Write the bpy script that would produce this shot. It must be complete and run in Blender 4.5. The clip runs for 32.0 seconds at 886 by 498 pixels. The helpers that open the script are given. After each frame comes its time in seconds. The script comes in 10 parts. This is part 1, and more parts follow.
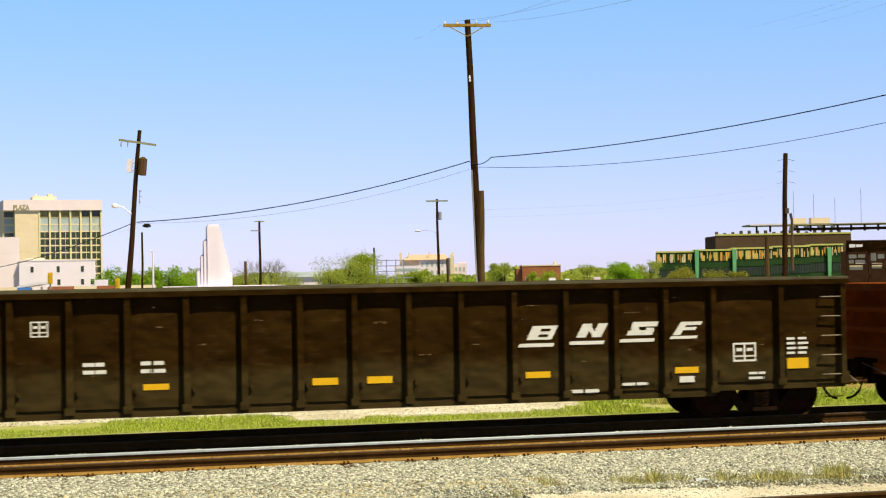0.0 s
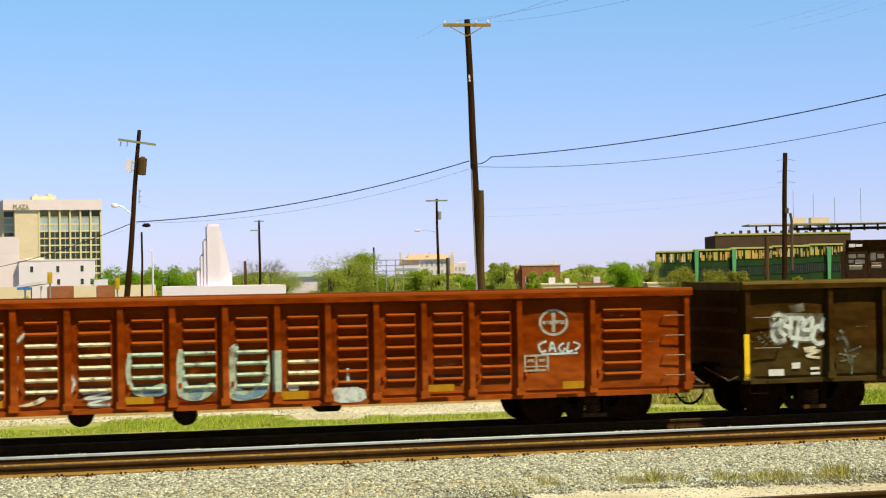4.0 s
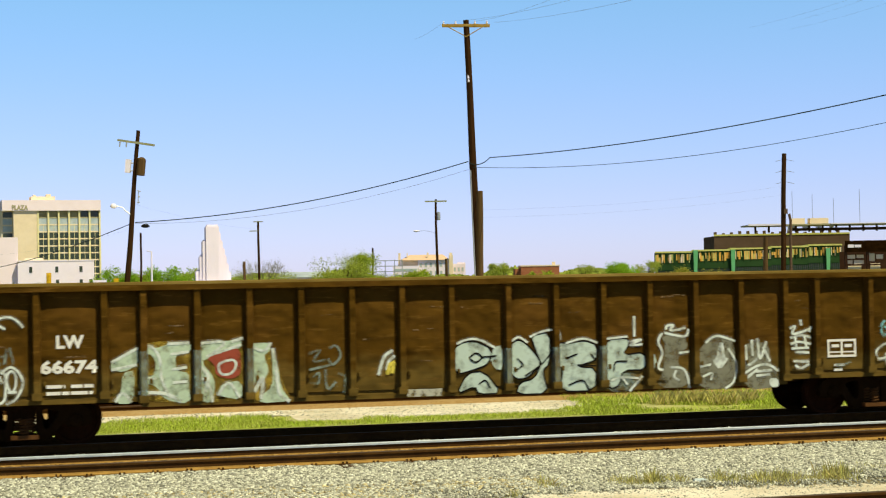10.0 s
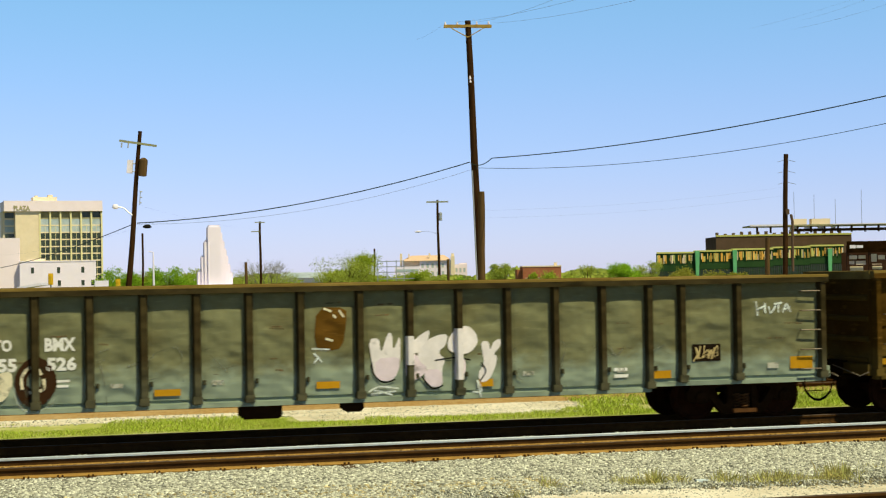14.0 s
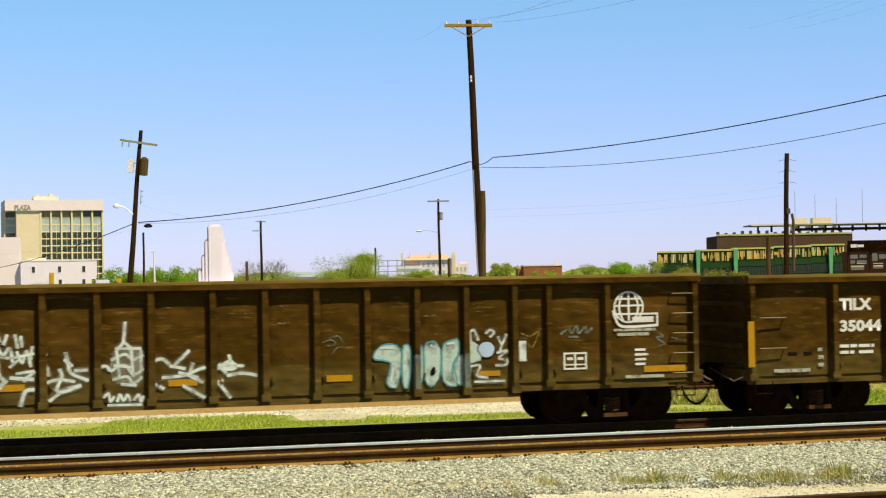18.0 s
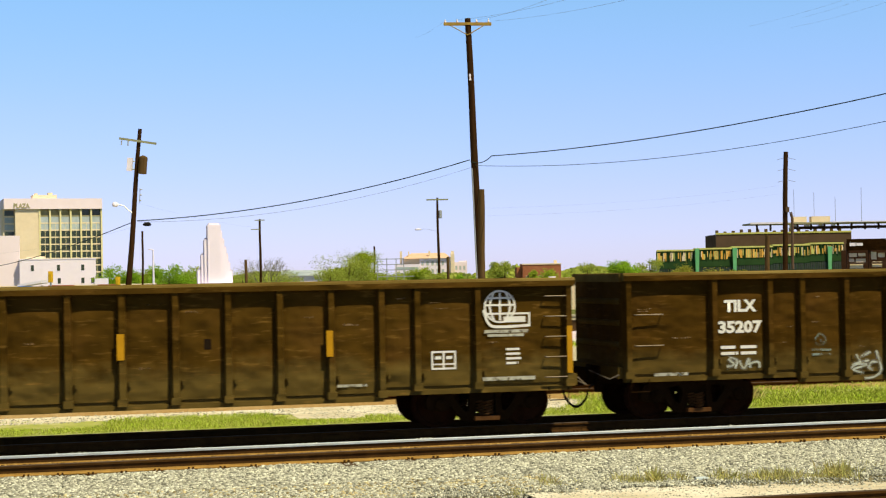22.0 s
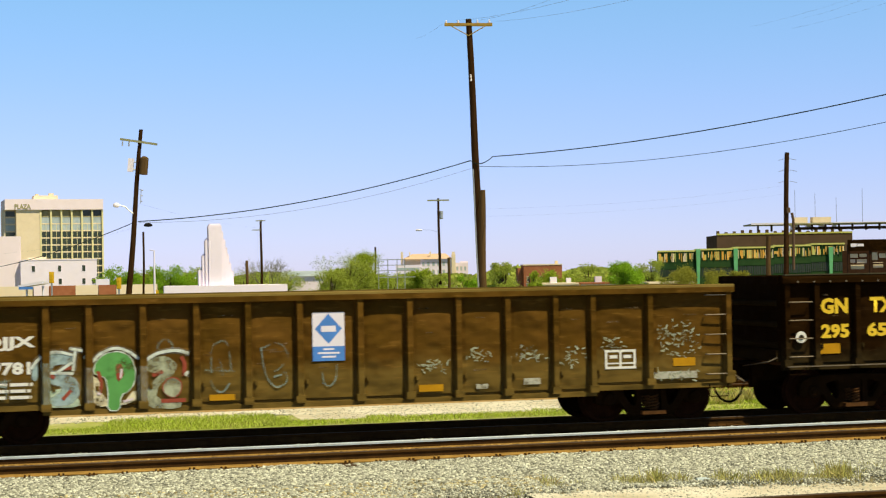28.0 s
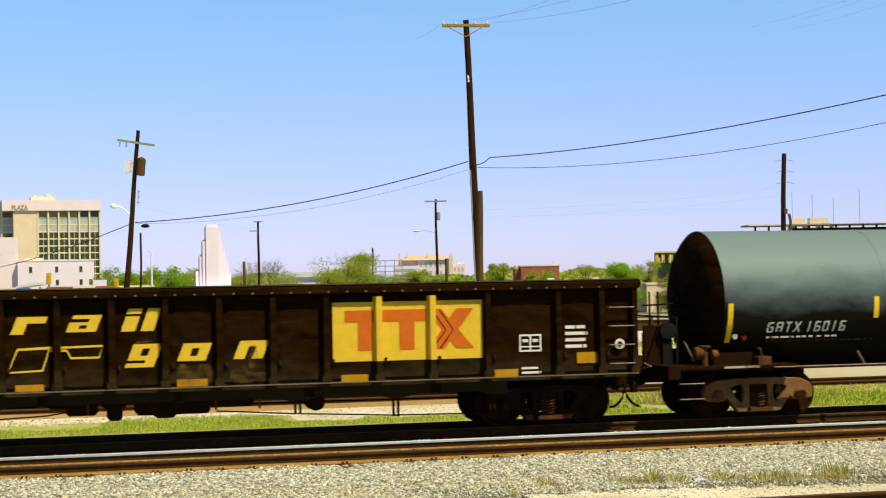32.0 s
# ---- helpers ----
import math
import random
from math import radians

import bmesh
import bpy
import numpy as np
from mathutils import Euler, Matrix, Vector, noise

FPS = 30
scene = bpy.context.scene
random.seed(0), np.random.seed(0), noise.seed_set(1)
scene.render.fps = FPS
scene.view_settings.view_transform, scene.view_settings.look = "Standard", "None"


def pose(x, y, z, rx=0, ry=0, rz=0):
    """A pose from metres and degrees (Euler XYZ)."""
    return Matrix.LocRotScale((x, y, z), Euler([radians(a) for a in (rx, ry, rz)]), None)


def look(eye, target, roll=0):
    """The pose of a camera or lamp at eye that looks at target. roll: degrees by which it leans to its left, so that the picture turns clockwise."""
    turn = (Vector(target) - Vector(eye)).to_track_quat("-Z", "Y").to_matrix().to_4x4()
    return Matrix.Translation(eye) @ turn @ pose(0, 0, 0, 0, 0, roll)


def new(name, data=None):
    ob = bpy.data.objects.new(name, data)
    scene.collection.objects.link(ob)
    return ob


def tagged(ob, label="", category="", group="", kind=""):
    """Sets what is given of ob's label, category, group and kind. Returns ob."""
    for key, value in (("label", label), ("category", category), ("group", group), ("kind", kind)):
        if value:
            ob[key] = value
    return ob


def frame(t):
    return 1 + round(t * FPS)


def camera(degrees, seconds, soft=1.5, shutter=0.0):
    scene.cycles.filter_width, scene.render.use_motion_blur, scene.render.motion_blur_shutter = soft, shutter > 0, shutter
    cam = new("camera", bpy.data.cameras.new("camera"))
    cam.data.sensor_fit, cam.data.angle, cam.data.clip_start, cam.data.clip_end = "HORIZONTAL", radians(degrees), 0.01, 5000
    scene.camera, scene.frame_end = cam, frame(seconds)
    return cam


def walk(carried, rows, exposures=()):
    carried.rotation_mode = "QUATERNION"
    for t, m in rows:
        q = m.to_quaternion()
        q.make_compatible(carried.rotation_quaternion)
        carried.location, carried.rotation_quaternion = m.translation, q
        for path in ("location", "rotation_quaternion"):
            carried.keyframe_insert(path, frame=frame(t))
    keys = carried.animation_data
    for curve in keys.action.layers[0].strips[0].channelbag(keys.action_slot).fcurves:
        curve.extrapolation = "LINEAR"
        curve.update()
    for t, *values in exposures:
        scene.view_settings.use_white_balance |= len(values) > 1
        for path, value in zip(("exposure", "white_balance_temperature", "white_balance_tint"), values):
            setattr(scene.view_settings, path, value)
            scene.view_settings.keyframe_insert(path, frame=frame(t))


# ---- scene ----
# Plan: x runs along the tracks, y away from the viewpoint, z = 0 at rail height.
EYE = (0.0, -31.4, 2.945)
TURN, TILT, LEAN = 13.777, 0.9285, -0.9924
cam = camera(30.25, 32.0, soft=1.2, shutter=0.2)
# small sway of the camera on its stand: seconds, degrees sideways, degrees up
SWAY = [
    (0, -0.0152, -0.0059), (0.5, 0.0302, 0), (1, 0.0302, -0.0148), (1.5, 0.0393, 0), (2, 0.0302, 0), (2.5, -0.0306, -0.0091),
    (3, 0, -0.0091), (3.5, -0.0184, -0.0121), (5.5, -0.0306, -0.0241), (6, 0, -0.003), (6.5, 0, -0.0182), (7, -0.0061, 0),
    (7.5, 0, 0), (8, 0, 0), (8.5, 0, 0), (9, 0.0091, 0), (9.5, 0.0059, 0), (10, -0.0607, 0.003),
    (10.5, -0.0607, 0.0217), (11, -0.0607, 0.031), (11.5, -0.0306, 0.031), (12, -0.0275, 0.0247), (12.5, -0.0277, 0.0279), (13, -0.0306, 0.031),
    (13.5, -0.0306, 0.031), (14, 0, 0.0247), (14.5, -0.0061, 0.0217), (16.5, -0.0093, 0.0093), (17, -0.0247, 0.0032), (17.5, -0.0277, 0),
    (18, 0.0302, 0), (18.5, -0.0121, 0), (19, -0.0061, -0.0273), (19.5, 0, -0.0302), (20, 0, 0), (20.5, 0, -0.0302),
    (21, -0.0091, -0.0332), (21.5, 0, -0.0302), (22, -0.003, -0.0539), (22.5, 0, -0.0332), (23, -0.0061, -0.0362), (23.5, 0, -0.0302),
    (24, 0, -0.0059), (24.5, 0, -0.0059), (25, -0.0059, 0), (25.5, 0, 0), (27.5, 0.0302, -0.0302), (28, 0.0302, -0.0302),
    (28.5, 0, -0.045), (29, 0, -0.0599), (29.5, 0.0241, -0.0599), (30, -0.0277, -0.0901), (30.5, -0.0607, -0.063), (31, -0.0607, -0.0302),
    (31.5, -0.0607, -0.0089), (32, -0.0636, 0.0032),
]


def aim(side, up):
    a, b = radians(TURN - side), radians(TILT + up)
    way = Vector((math.sin(a) * math.cos(b), math.cos(a) * math.cos(b), math.sin(b)))
    return look(EYE, Vector(EYE) + way * 50, LEAN)


walk(cam, [(t, aim(a, b)) for t, a, b in SWAY], [
    (0, 0.09, 6620, 10), (1, 0.07, 6620, 10), (2.4, -0.02, 6620, 9), (6, -0.01, 6620, 4), (10, 0.0, 6620, 4), (13, -0.02, 6620, 3), (14, -0.06, 6620, 1), (17, -0.02, 6620, 4), (20, 0.01, 6620, 6),
    (21.5, 0.04, 6620, 8), (24, 0.04, 6620, 10), (28, -0.01, 6620, 6), (29, 0.0, 6620, 5), (30, 0.03, 6620, 10), (31, 0.05, 6620, 11), (32, 0.0, 6620, 9)])

# ---- daylight ----
SUN_UP = 58
SUN_TO = Vector((0.59 * math.cos(radians(SUN_UP)), -0.81 * math.cos(radians(SUN_UP)), math.sin(radians(SUN_UP))))
world = bpy.data.worlds.new("world")
scene.world = world
world.use_nodes = True
wn = world.node_tree.nodes
sky = wn.new("ShaderNodeTexSky")
sky.sky_type, sky.sun_disc = "NISHITA", False
sky.sun_elevation, sky.sun_rotation = radians(SUN_UP), radians(144)
sky.altitude, sky.air_density, sky.dust_density, sky.ozone_density = 150, 1.0, 0.1, 4.0
haze = wn.new("ShaderNodeMix")  # slightly lavender spring haze over the whole sky
haze.data_type, haze.blend_type = "RGBA", "MULTIPLY"
haze.inputs[0].default_value = 1.0
height, split, tint = wn.new("ShaderNodeTexCoord"), wn.new("ShaderNodeSeparateXYZ"), wn.new("ShaderNodeValToRGB")
tint.color_ramp.elements[0].color = (0.55, 0.565, 1.0, 1)
tint.color_ramp.elements[1].color = (0.675, 0.80, 0.92, 1)
tint.color_ramp.elements[1].position = 0.165
mid = tint.color_ramp.elements.new(0.05)
mid.color = (0.617, 0.598, 0.925, 1)
high = tint.color_ramp.elements.new(0.1)
high.color = (0.665, 0.675, 0.915, 1)
top = tint.color_ramp.elements.new(0.34)  # deeper blue towards the zenith
top.color = (0.16, 0.165, 0.165, 1)
world.node_tree.links.new(height.outputs["Generated"], split.inputs[0])
world.node_tree.links.new(split.outputs[2], tint.inputs[0])
world.node_tree.links.new(tint.outputs[0], haze.inputs[7])
wn["Background"].inputs["Strength"].default_value = 0.172
world.node_tree.links.new(sky.outputs[0], haze.inputs[6])
world.node_tree.links.new(haze.outputs[2], wn["Background"].inputs[0])
sun = new("sun", bpy.data.lights.new("sun", "SUN"))
sun.data.energy, sun.data.angle, sun.data.color = 5.6, radians(0.53), (1.0, 0.88, 0.60)
sun.matrix_world = look(SUN_TO * 60, (0, 0, 0))


# ---- materials ----
def mat(name, c1, c2, scale=2.0, c3=None, scale3=0.4, cover=0.45, rough=0.7, metal=0.0, bump=0.15, bscale=25.0, bdet=4.0,
        stretch=(1, 1, 1), alpha=None, island=False, dist=0.02, spec=0.012, vary=0.45, leafy=False, rub_glint=0.0, dust_sheen=None):
    """Two-scale mottled surface: c1/c2 grain, c3 stains of a larger scale, noise relief."""
    m = bpy.data.materials.new(name)
    m.use_nodes = True
    t, n, ln = m.node_tree, m.node_tree.nodes, m.node_tree.links.new
    bs = n["Principled BSDF"]
    tc = n.new("ShaderNodeTexCoord")
    mp = n.new("ShaderNodeMapping")
    mp.inputs["Scale"].default_value = stretch
    ln(tc.outputs["Object"], mp.inputs["Vector"])
    info = n.new("ShaderNodeObjectInfo")
    geo = n.new("ShaderNodeNewGeometry")
    w = n.new("ShaderNodeMath")
    w.operation, w.inputs[1].default_value = "MULTIPLY", 37.0
    ln(geo.outputs["Random Per Island"] if island else info.outputs["Random"], w.inputs[0])

    def noisy(s, detail=6.0, vec=mp):
        q = n.new("ShaderNodeTexNoise")
        q.noise_dimensions = "4D"
        q.inputs["Scale"].default_value, q.inputs["Detail"].default_value, q.inputs["Roughness"].default_value = s, detail, 0.62
        ln(vec.outputs[0], q.inputs["Vector"])
        ln(w.outputs[0], q.inputs["W"])
        return q

    def ramp(src, a, b):
        r = n.new("ShaderNodeMapRange")
        r.inputs["From Min"].default_value, r.inputs["From Max"].default_value = a, b
        ln(src, r.inputs["Value"])
        return r.outputs[0]

    def mix(f, a, b):
        x = n.new("ShaderNodeMix")
        x.data_type = "RGBA"
        for k, v in ((0, f), (6, a), (7, b)):
            if isinstance(v, tuple):
                x.inputs[k].default_value = (*v, 1)
            else:
                ln(v, x.inputs[k])
        return x.outputs[2]

    col = mix(ramp(noisy(scale).outputs[0], 0.32, 0.68), c1, c2)
    if c3:
        col = mix(ramp(noisy(scale3, 8).outputs[0], 1 - cover - 0.12, 1 - cover + 0.16), col, c3)
    if dust_sheen:  # settled dust past a ragged line, growing denser; on the tank also painted-in sheen
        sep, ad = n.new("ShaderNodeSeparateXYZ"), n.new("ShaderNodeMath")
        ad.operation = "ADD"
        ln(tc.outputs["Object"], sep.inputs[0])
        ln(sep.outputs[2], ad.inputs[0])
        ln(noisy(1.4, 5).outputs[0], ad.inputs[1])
        col = mix(ramp(ad.outputs[0], dust_sheen[0], dust_sheen[1]), col, dust_sheen[2])
    if rub_glint:  # long level rub marks and painted-in dent glints, paler than the paint
        lm = n.new("ShaderNodeMapping")
        lm.inputs["Scale"].default_value = (1.0, 1.0, 6.5)
        ln(tc.outputs["Object"], lm.inputs["Vector"])
        f = n.new("ShaderNodeMath")
        f.operation, f.inputs[1].default_value = "MULTIPLY", rub_glint
        ln(ramp(noisy(2.1, 7, lm).outputs[0], 0.56, 0.72), f.inputs[0])
        col = mix(f.outputs[0], col, tuple(2.6 * v + 0.012 for v in c1))
    if island:
        hv = n.new("ShaderNodeHueSaturation")
        v = n.new("ShaderNodeMapRange")
        v.inputs["To Min"].default_value, v.inputs["To Max"].default_value = 1 - vary, 1 + vary
        ln(geo.outputs["Random Per Island"], v.inputs["Value"])
        ln(v.outputs[0], hv.inputs["Value"])
        ln(col, hv.inputs["Color"])
        col = hv.outputs[0]
    ln(col, bs.inputs["Base Color"])
    bs.inputs["Metallic"].default_value = metal
    bs.inputs["Specular IOR Level"].default_value = spec
    rr = n.new("ShaderNodeMapRange")
    rr.inputs["To Min"].default_value, rr.inputs["To Max"].default_value = max(0.05, rough - 0.12), min(1, rough + 0.12)
    ln(noisy(scale * 2.3).outputs[0], rr.inputs["Value"])
    ln(rr.outputs[0], bs.inputs["Roughness"])
    if bump:
        bp = n.new("ShaderNodeBump")
        bp.inputs["Strength"].default_value, bp.inputs["Distance"].default_value = bump, dist
        ln(noisy(bscale, bdet).outputs[0], bp.inputs["Height"])
        ln(bp.outputs[0], bs.inputs["Normal"])
    if leafy:
        tr, mx = n.new("ShaderNodeBsdfTranslucent"), n.new("ShaderNodeMixShader")
        mx.inputs[0].default_value = 0.5
        ln(col, tr.inputs["Color"])
        ln(bs.outputs[0], mx.inputs[1])
        ln(tr.outputs[0], mx.inputs[2])
        ln(mx.outputs[0], n["Material Output"].inputs["Surface"])
    if alpha:
        a = ramp(noisy(alpha[0], 5).outputs[0], alpha[1], alpha[2])
        if len(alpha) > 3:
            a.node.inputs["To Max"].default_value = alpha[3]
        ln(a, bs.inputs["Alpha"])
    return m


RUST = (0.085, 0.035, 0.014)
M_RAILTOP = mat("polished rail steel", (0.50, 0.57, 0.62), (0.36, 0.41, 0.45), 3, rough=0.42, spec=0.3, metal=0.0, bump=0.02)
M_RAILDULL = mat("dull worn rail head", (0.10, 0.075, 0.055), (0.06, 0.042, 0.03), 4, rough=0.7, bump=0.1)
M_RAILFOOT = mat("dusty golden rail foot", (0.36, 0.22, 0.06), (0.25, 0.145, 0.04), 6, rough=0.95)
M_RAIL = mat("rusted rail steel", (0.082, 0.04, 0.012), (0.05, 0.025, 0.008), 6, (0.042, 0.02, 0.008), 1.2, 0.4, rough=0.85)
M_TIE = mat("weathered tie timber", (0.10, 0.062, 0.035), (0.055, 0.034, 0.02), 5, stretch=(8, 1, 8), rough=0.95, bump=0.5)
M_STONE = mat("grey limestone ballast", (0.585, 0.60, 0.515), (0.18, 0.18, 0.14), 9, rough=0.95, bump=0.3, island=True, vary=0.68)
M_STONETAN = mat("dusty tan ballast", (0.52, 0.46, 0.27), (0.24, 0.20, 0.10), 9, rough=0.95, bump=0.3, island=True, vary=0.6)
M_GAUGE = mat("golden brown ballast", (0.34, 0.22, 0.075), (0.20, 0.12, 0.04), 9, rough=0.95, bump=0.3, island=True, vary=0.6)
M_BED = mat("ballast bed fines", (0.26, 0.24, 0.15), (0.14, 0.12, 0.07), 14, (0.10, 0.085, 0.06), 0.6, 0.4, rough=1, bump=0.9, bscale=18, dist=0.06)
# ballast darkened in its colour for the shade beneath and behind the train
M_SHADEBED = mat("ballast with train shade painted in", (0.022, 0.015, 0.008), (0.011, 0.008, 0.005), 12, (0.035, 0.024, 0.013), 0.7, 0.3, rough=0.95, bump=0.9, bscale=16, dist=0.06)
M_RUSTBED = mat("rust-stained ballast", (0.28, 0.165, 0.055), (0.39, 0.27, 0.115), 10, (0.45, 0.34, 0.18), 0.5, 0.4, rough=1, bump=0.8, bscale=16, dist=0.05)
M_SAND = mat("pale sandy gravel", (0.59, 0.53, 0.39), (0.43, 0.38, 0.27), 5, (0.74, 0.70, 0.60), 0.6, 0.5, rough=1, bump=0.5, bscale=20)
M_LOT = mat("beige gravel yard", (0.44, 0.40, 0.29), (0.38, 0.34, 0.24), 1.4, (0.48, 0.45, 0.34), 0.12, 0.5, rough=1, bump=0.4, bscale=14)
M_ROADM = mat("pale concrete road", (0.52, 0.50, 0.46), (0.44, 0.42, 0.38), 0.9, (0.58, 0.56, 0.52), 0.1, 0.5, rough=0.95, bump=0.2)
M_GROUND = mat("dry grassland", (0.13, 0.15, 0.045), (0.20, 0.17, 0.08), 0.25, (0.09, 0.13, 0.035), 0.03, 0.5, rough=1, bump=0.5, bscale=5)
M_TURF = mat("green turf soil", (0.27, 0.33, 0.06), (0.40, 0.40, 0.13), 3.5, (0.56, 0.51, 0.34), 0.8, 0.42, rough=1, bump=0.6, bscale=14)
M_BLADE = mat("grass blade", (0.26, 0.42, 0.028), (0.37, 0.47, 0.05), 1.5, (0.48, 0.46, 0.15), 0.7, 0.45, rough=0.8, bump=0, island=True, vary=0.6)
M_DRYBLADE = mat("dry weed blade", (0.66, 0.62, 0.26), (0.50, 0.54, 0.15), 3, (0.52, 0.40, 0.20), 0.9, 0.45, rough=0.9, bump=0, island=True, vary=0.45, leafy=True)
M_LEAF = mat("spring leaf", (0.33, 0.43, 0.04), (0.42, 0.50, 0.06), 0.8, rough=0.75, bump=0, island=True, vary=0.25, leafy=True)
M_LEAFPALE = mat("pale new leaf", (0.38, 0.46, 0.075), (0.47, 0.52, 0.11), 0.8, rough=0.75, bump=0, island=True, vary=0.22, leafy=True)
M_LEAFGREEN = mat("bright green leaf", (0.27, 0.46, 0.03), (0.36, 0.54, 0.05), 0.8, rough=0.7, bump=0, island=True, vary=0.25, leafy=True)
M_LEAFOLIVE = mat("dull olive leaf", (0.30, 0.31, 0.04), (0.38, 0.37, 0.07), 0.8, rough=0.75, bump=0, island=True, vary=0.3, leafy=True)
M_TWIG = mat("pale bare twigs", (0.26, 0.25, 0.16), (0.18, 0.17, 0.11), 6, rough=0.95, bump=0)
M_BARK = mat("tree bark", (0.12, 0.09, 0.06), (0.07, 0.05, 0.035), 6, rough=0.95, bump=0.6)
M_POLE = mat("creosoted pole wood", (0.055, 0.026, 0.010), (0.024, 0.012, 0.005), 3, (0.09, 0.048, 0.02), 1.0, 0.3, rough=0.9, stretch=(6, 6, 0.5), bump=0.4)
M_POLELIGHT = mat("weathered pole wood", (0.12, 0.075, 0.032), (0.07, 0.042, 0.018), 3, rough=0.95, stretch=(6, 6, 0.4), bump=0.4)
M_ARM = mat("yellow-brown crossarm timber", (0.42, 0.28, 0.07), (0.32, 0.20, 0.05), 4, rough=0.85)
M_ARMGREY = mat("grey crossarm timber", (0.34, 0.34, 0.20), (0.25, 0.26, 0.16), 4, rough=0.85)
M_WIRE = mat("black cable", (0.02, 0.035, 0.035), (0.035, 0.05, 0.045), 5, rough=0.6, bump=0)
M_THINWIRE = mat("grey line wire", (0.20, 0.23, 0.30), (0.25, 0.28, 0.34), 5, rough=0.6, bump=0)
M_STEEL = mat("galvanised steel", (0.50, 0.52, 0.52), (0.40, 0.42, 0.43), 4, rough=0.45, metal=0.6, bump=0.05)
M_WHITE = mat("white painted wall", (0.92, 0.84, 0.96), (0.87, 0.79, 0.92), 0.6, (0.82, 0.74, 0.84), 0.15, 0.25, rough=0.85, bump=0.05)
M_CREAM = mat("cream concrete", (0.86, 0.72, 0.52), (0.78, 0.65, 0.46), 0.4, (0.90, 0.78, 0.62), 0.08, 0.4, rough=0.9, bump=0.05)
M_PINKW = mat("pale pinkish fascia", (0.92, 0.80, 0.86), (0.87, 0.75, 0.81), 0.3, rough=0.9, bump=0.05)
M_OLIVE = mat("olive shaded concrete", (0.40, 0.37, 0.22), (0.34, 0.31, 0.18), 0.5, rough=0.9, bump=0.05)
M_FIN = mat("yellowish concrete fin", (0.86, 0.78, 0.44), (0.76, 0.68, 0.37), 0.6, rough=0.9, bump=0.05)
M_GLASS = mat("dark tinted window glass", (0.03, 0.045, 0.035), (0.06, 0.075, 0.05), 0.3, rough=0.12, bump=0, spec=0.3)
M_GLASSB = mat("pale blue curtained window", (0.40, 0.49, 0.54), (0.52, 0.58, 0.60), 0.5, (0.28, 0.35, 0.38), 0.3, 0.4, rough=0.3, bump=0, spec=0.2)
M_BRICK = mat("red-brown brick", (0.40, 0.15, 0.075), (0.30, 0.11, 0.055), 3, (0.46, 0.20, 0.10), 0.3, 0.4, rough=0.95, bump=0.3)
M_REDROOF = mat("tan tile roof", (0.70, 0.50, 0.36), (0.60, 0.42, 0.30), 1, rough=0.9)
M_ROOF = mat("grey roof felt", (0.22, 0.21, 0.19), (0.16, 0.155, 0.14), 0.6, rough=0.95)
M_DKGREEN = mat("dark green cladding", (0.032, 0.075, 0.026), (0.022, 0.052, 0.018), 0.8, (0.045, 0.09, 0.03), 0.2, 0.4, rough=0.6)
M_LTGREEN = mat("light green column paint", (0.16, 0.46, 0.22), (0.12, 0.38, 0.17), 1, rough=0.6)
M_YGREEN = mat("yellow-green roof edge", (0.62, 0.62, 0.20), (0.52, 0.52, 0.16), 1, rough=0.7)
M_ORANGE = mat("orange-tan panel", (0.85, 0.52, 0.10), (0.62, 0.27, 0.05), 1.6, (0.90, 0.74, 0.30), 0.8, 0.4, rough=0.7)
M_DARKB = mat("dark brown steelwork", (0.06, 0.03, 0.018), (0.035, 0.018, 0.011), 1.5, rough=0.8)
M_BROWNW = mat("brown masonry", (0.13, 0.085, 0.055), (0.10, 0.065, 0.042), 0.6, rough=0.95)
M_FENCE = mat("brown weathered fence", (0.075, 0.043, 0.022), (0.05, 0.03, 0.016), 2, (0.10, 0.06, 0.03), 0.5, 0.4, rough=0.95, bump=0.3)
M_SIGNAL = mat("yellow signal housing", (0.75, 0.48, 0.03), (0.66, 0.42, 0.03), 2, rough=0.5)
M_BLUE = mat("blue plastic sheet", (0.10, 0.27, 0.72), (0.08, 0.22, 0.60), 2, rough=0.5)
M_SIGNW = mat("white sign board", (0.84, 0.80, 0.90), (0.78, 0.74, 0.84), 2, rough=0.6)
M_BLACK = mat("black rubber", (0.012, 0.011, 0.010), (0.02, 0.018, 0.015), 5, rough=0.8)
M_TRUCK = mat("grimy cast steel", (0.016, 0.008, 0.003), (0.024, 0.012, 0.0045), 5, (0.048, 0.022, 0.008), 1.5, 0.3, rough=0.85, bump=0.4)
M_TRUCKTAN = mat("rusty tan cast steel", (0.27, 0.15, 0.055), (0.17, 0.088, 0.032), 5, (0.07, 0.035, 0.016), 1.5, 0.35, rough=0.9, bump=0.4)
M_SPRING = mat("rusty spring steel", (0.12, 0.055, 0.02), (0.07, 0.032, 0.012), 6, rough=0.85)
M_REDBADGE = mat("red badge paint", (0.2, 0.012, 0.008), (0.14, 0.01, 0.006), 6, rough=0.5)
M_CAP = mat("rusty orange-brown bearing cap", (0.22, 0.085, 0.028), (0.13, 0.05, 0.018), 9, rough=0.9, bump=0.3)
M_WHEEL = mat("brown wheel steel", (0.038, 0.014, 0.006), (0.022, 0.009, 0.004), 6, rough=0.8, bump=0.2)
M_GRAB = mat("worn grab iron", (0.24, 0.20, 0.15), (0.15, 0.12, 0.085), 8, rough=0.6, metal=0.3)


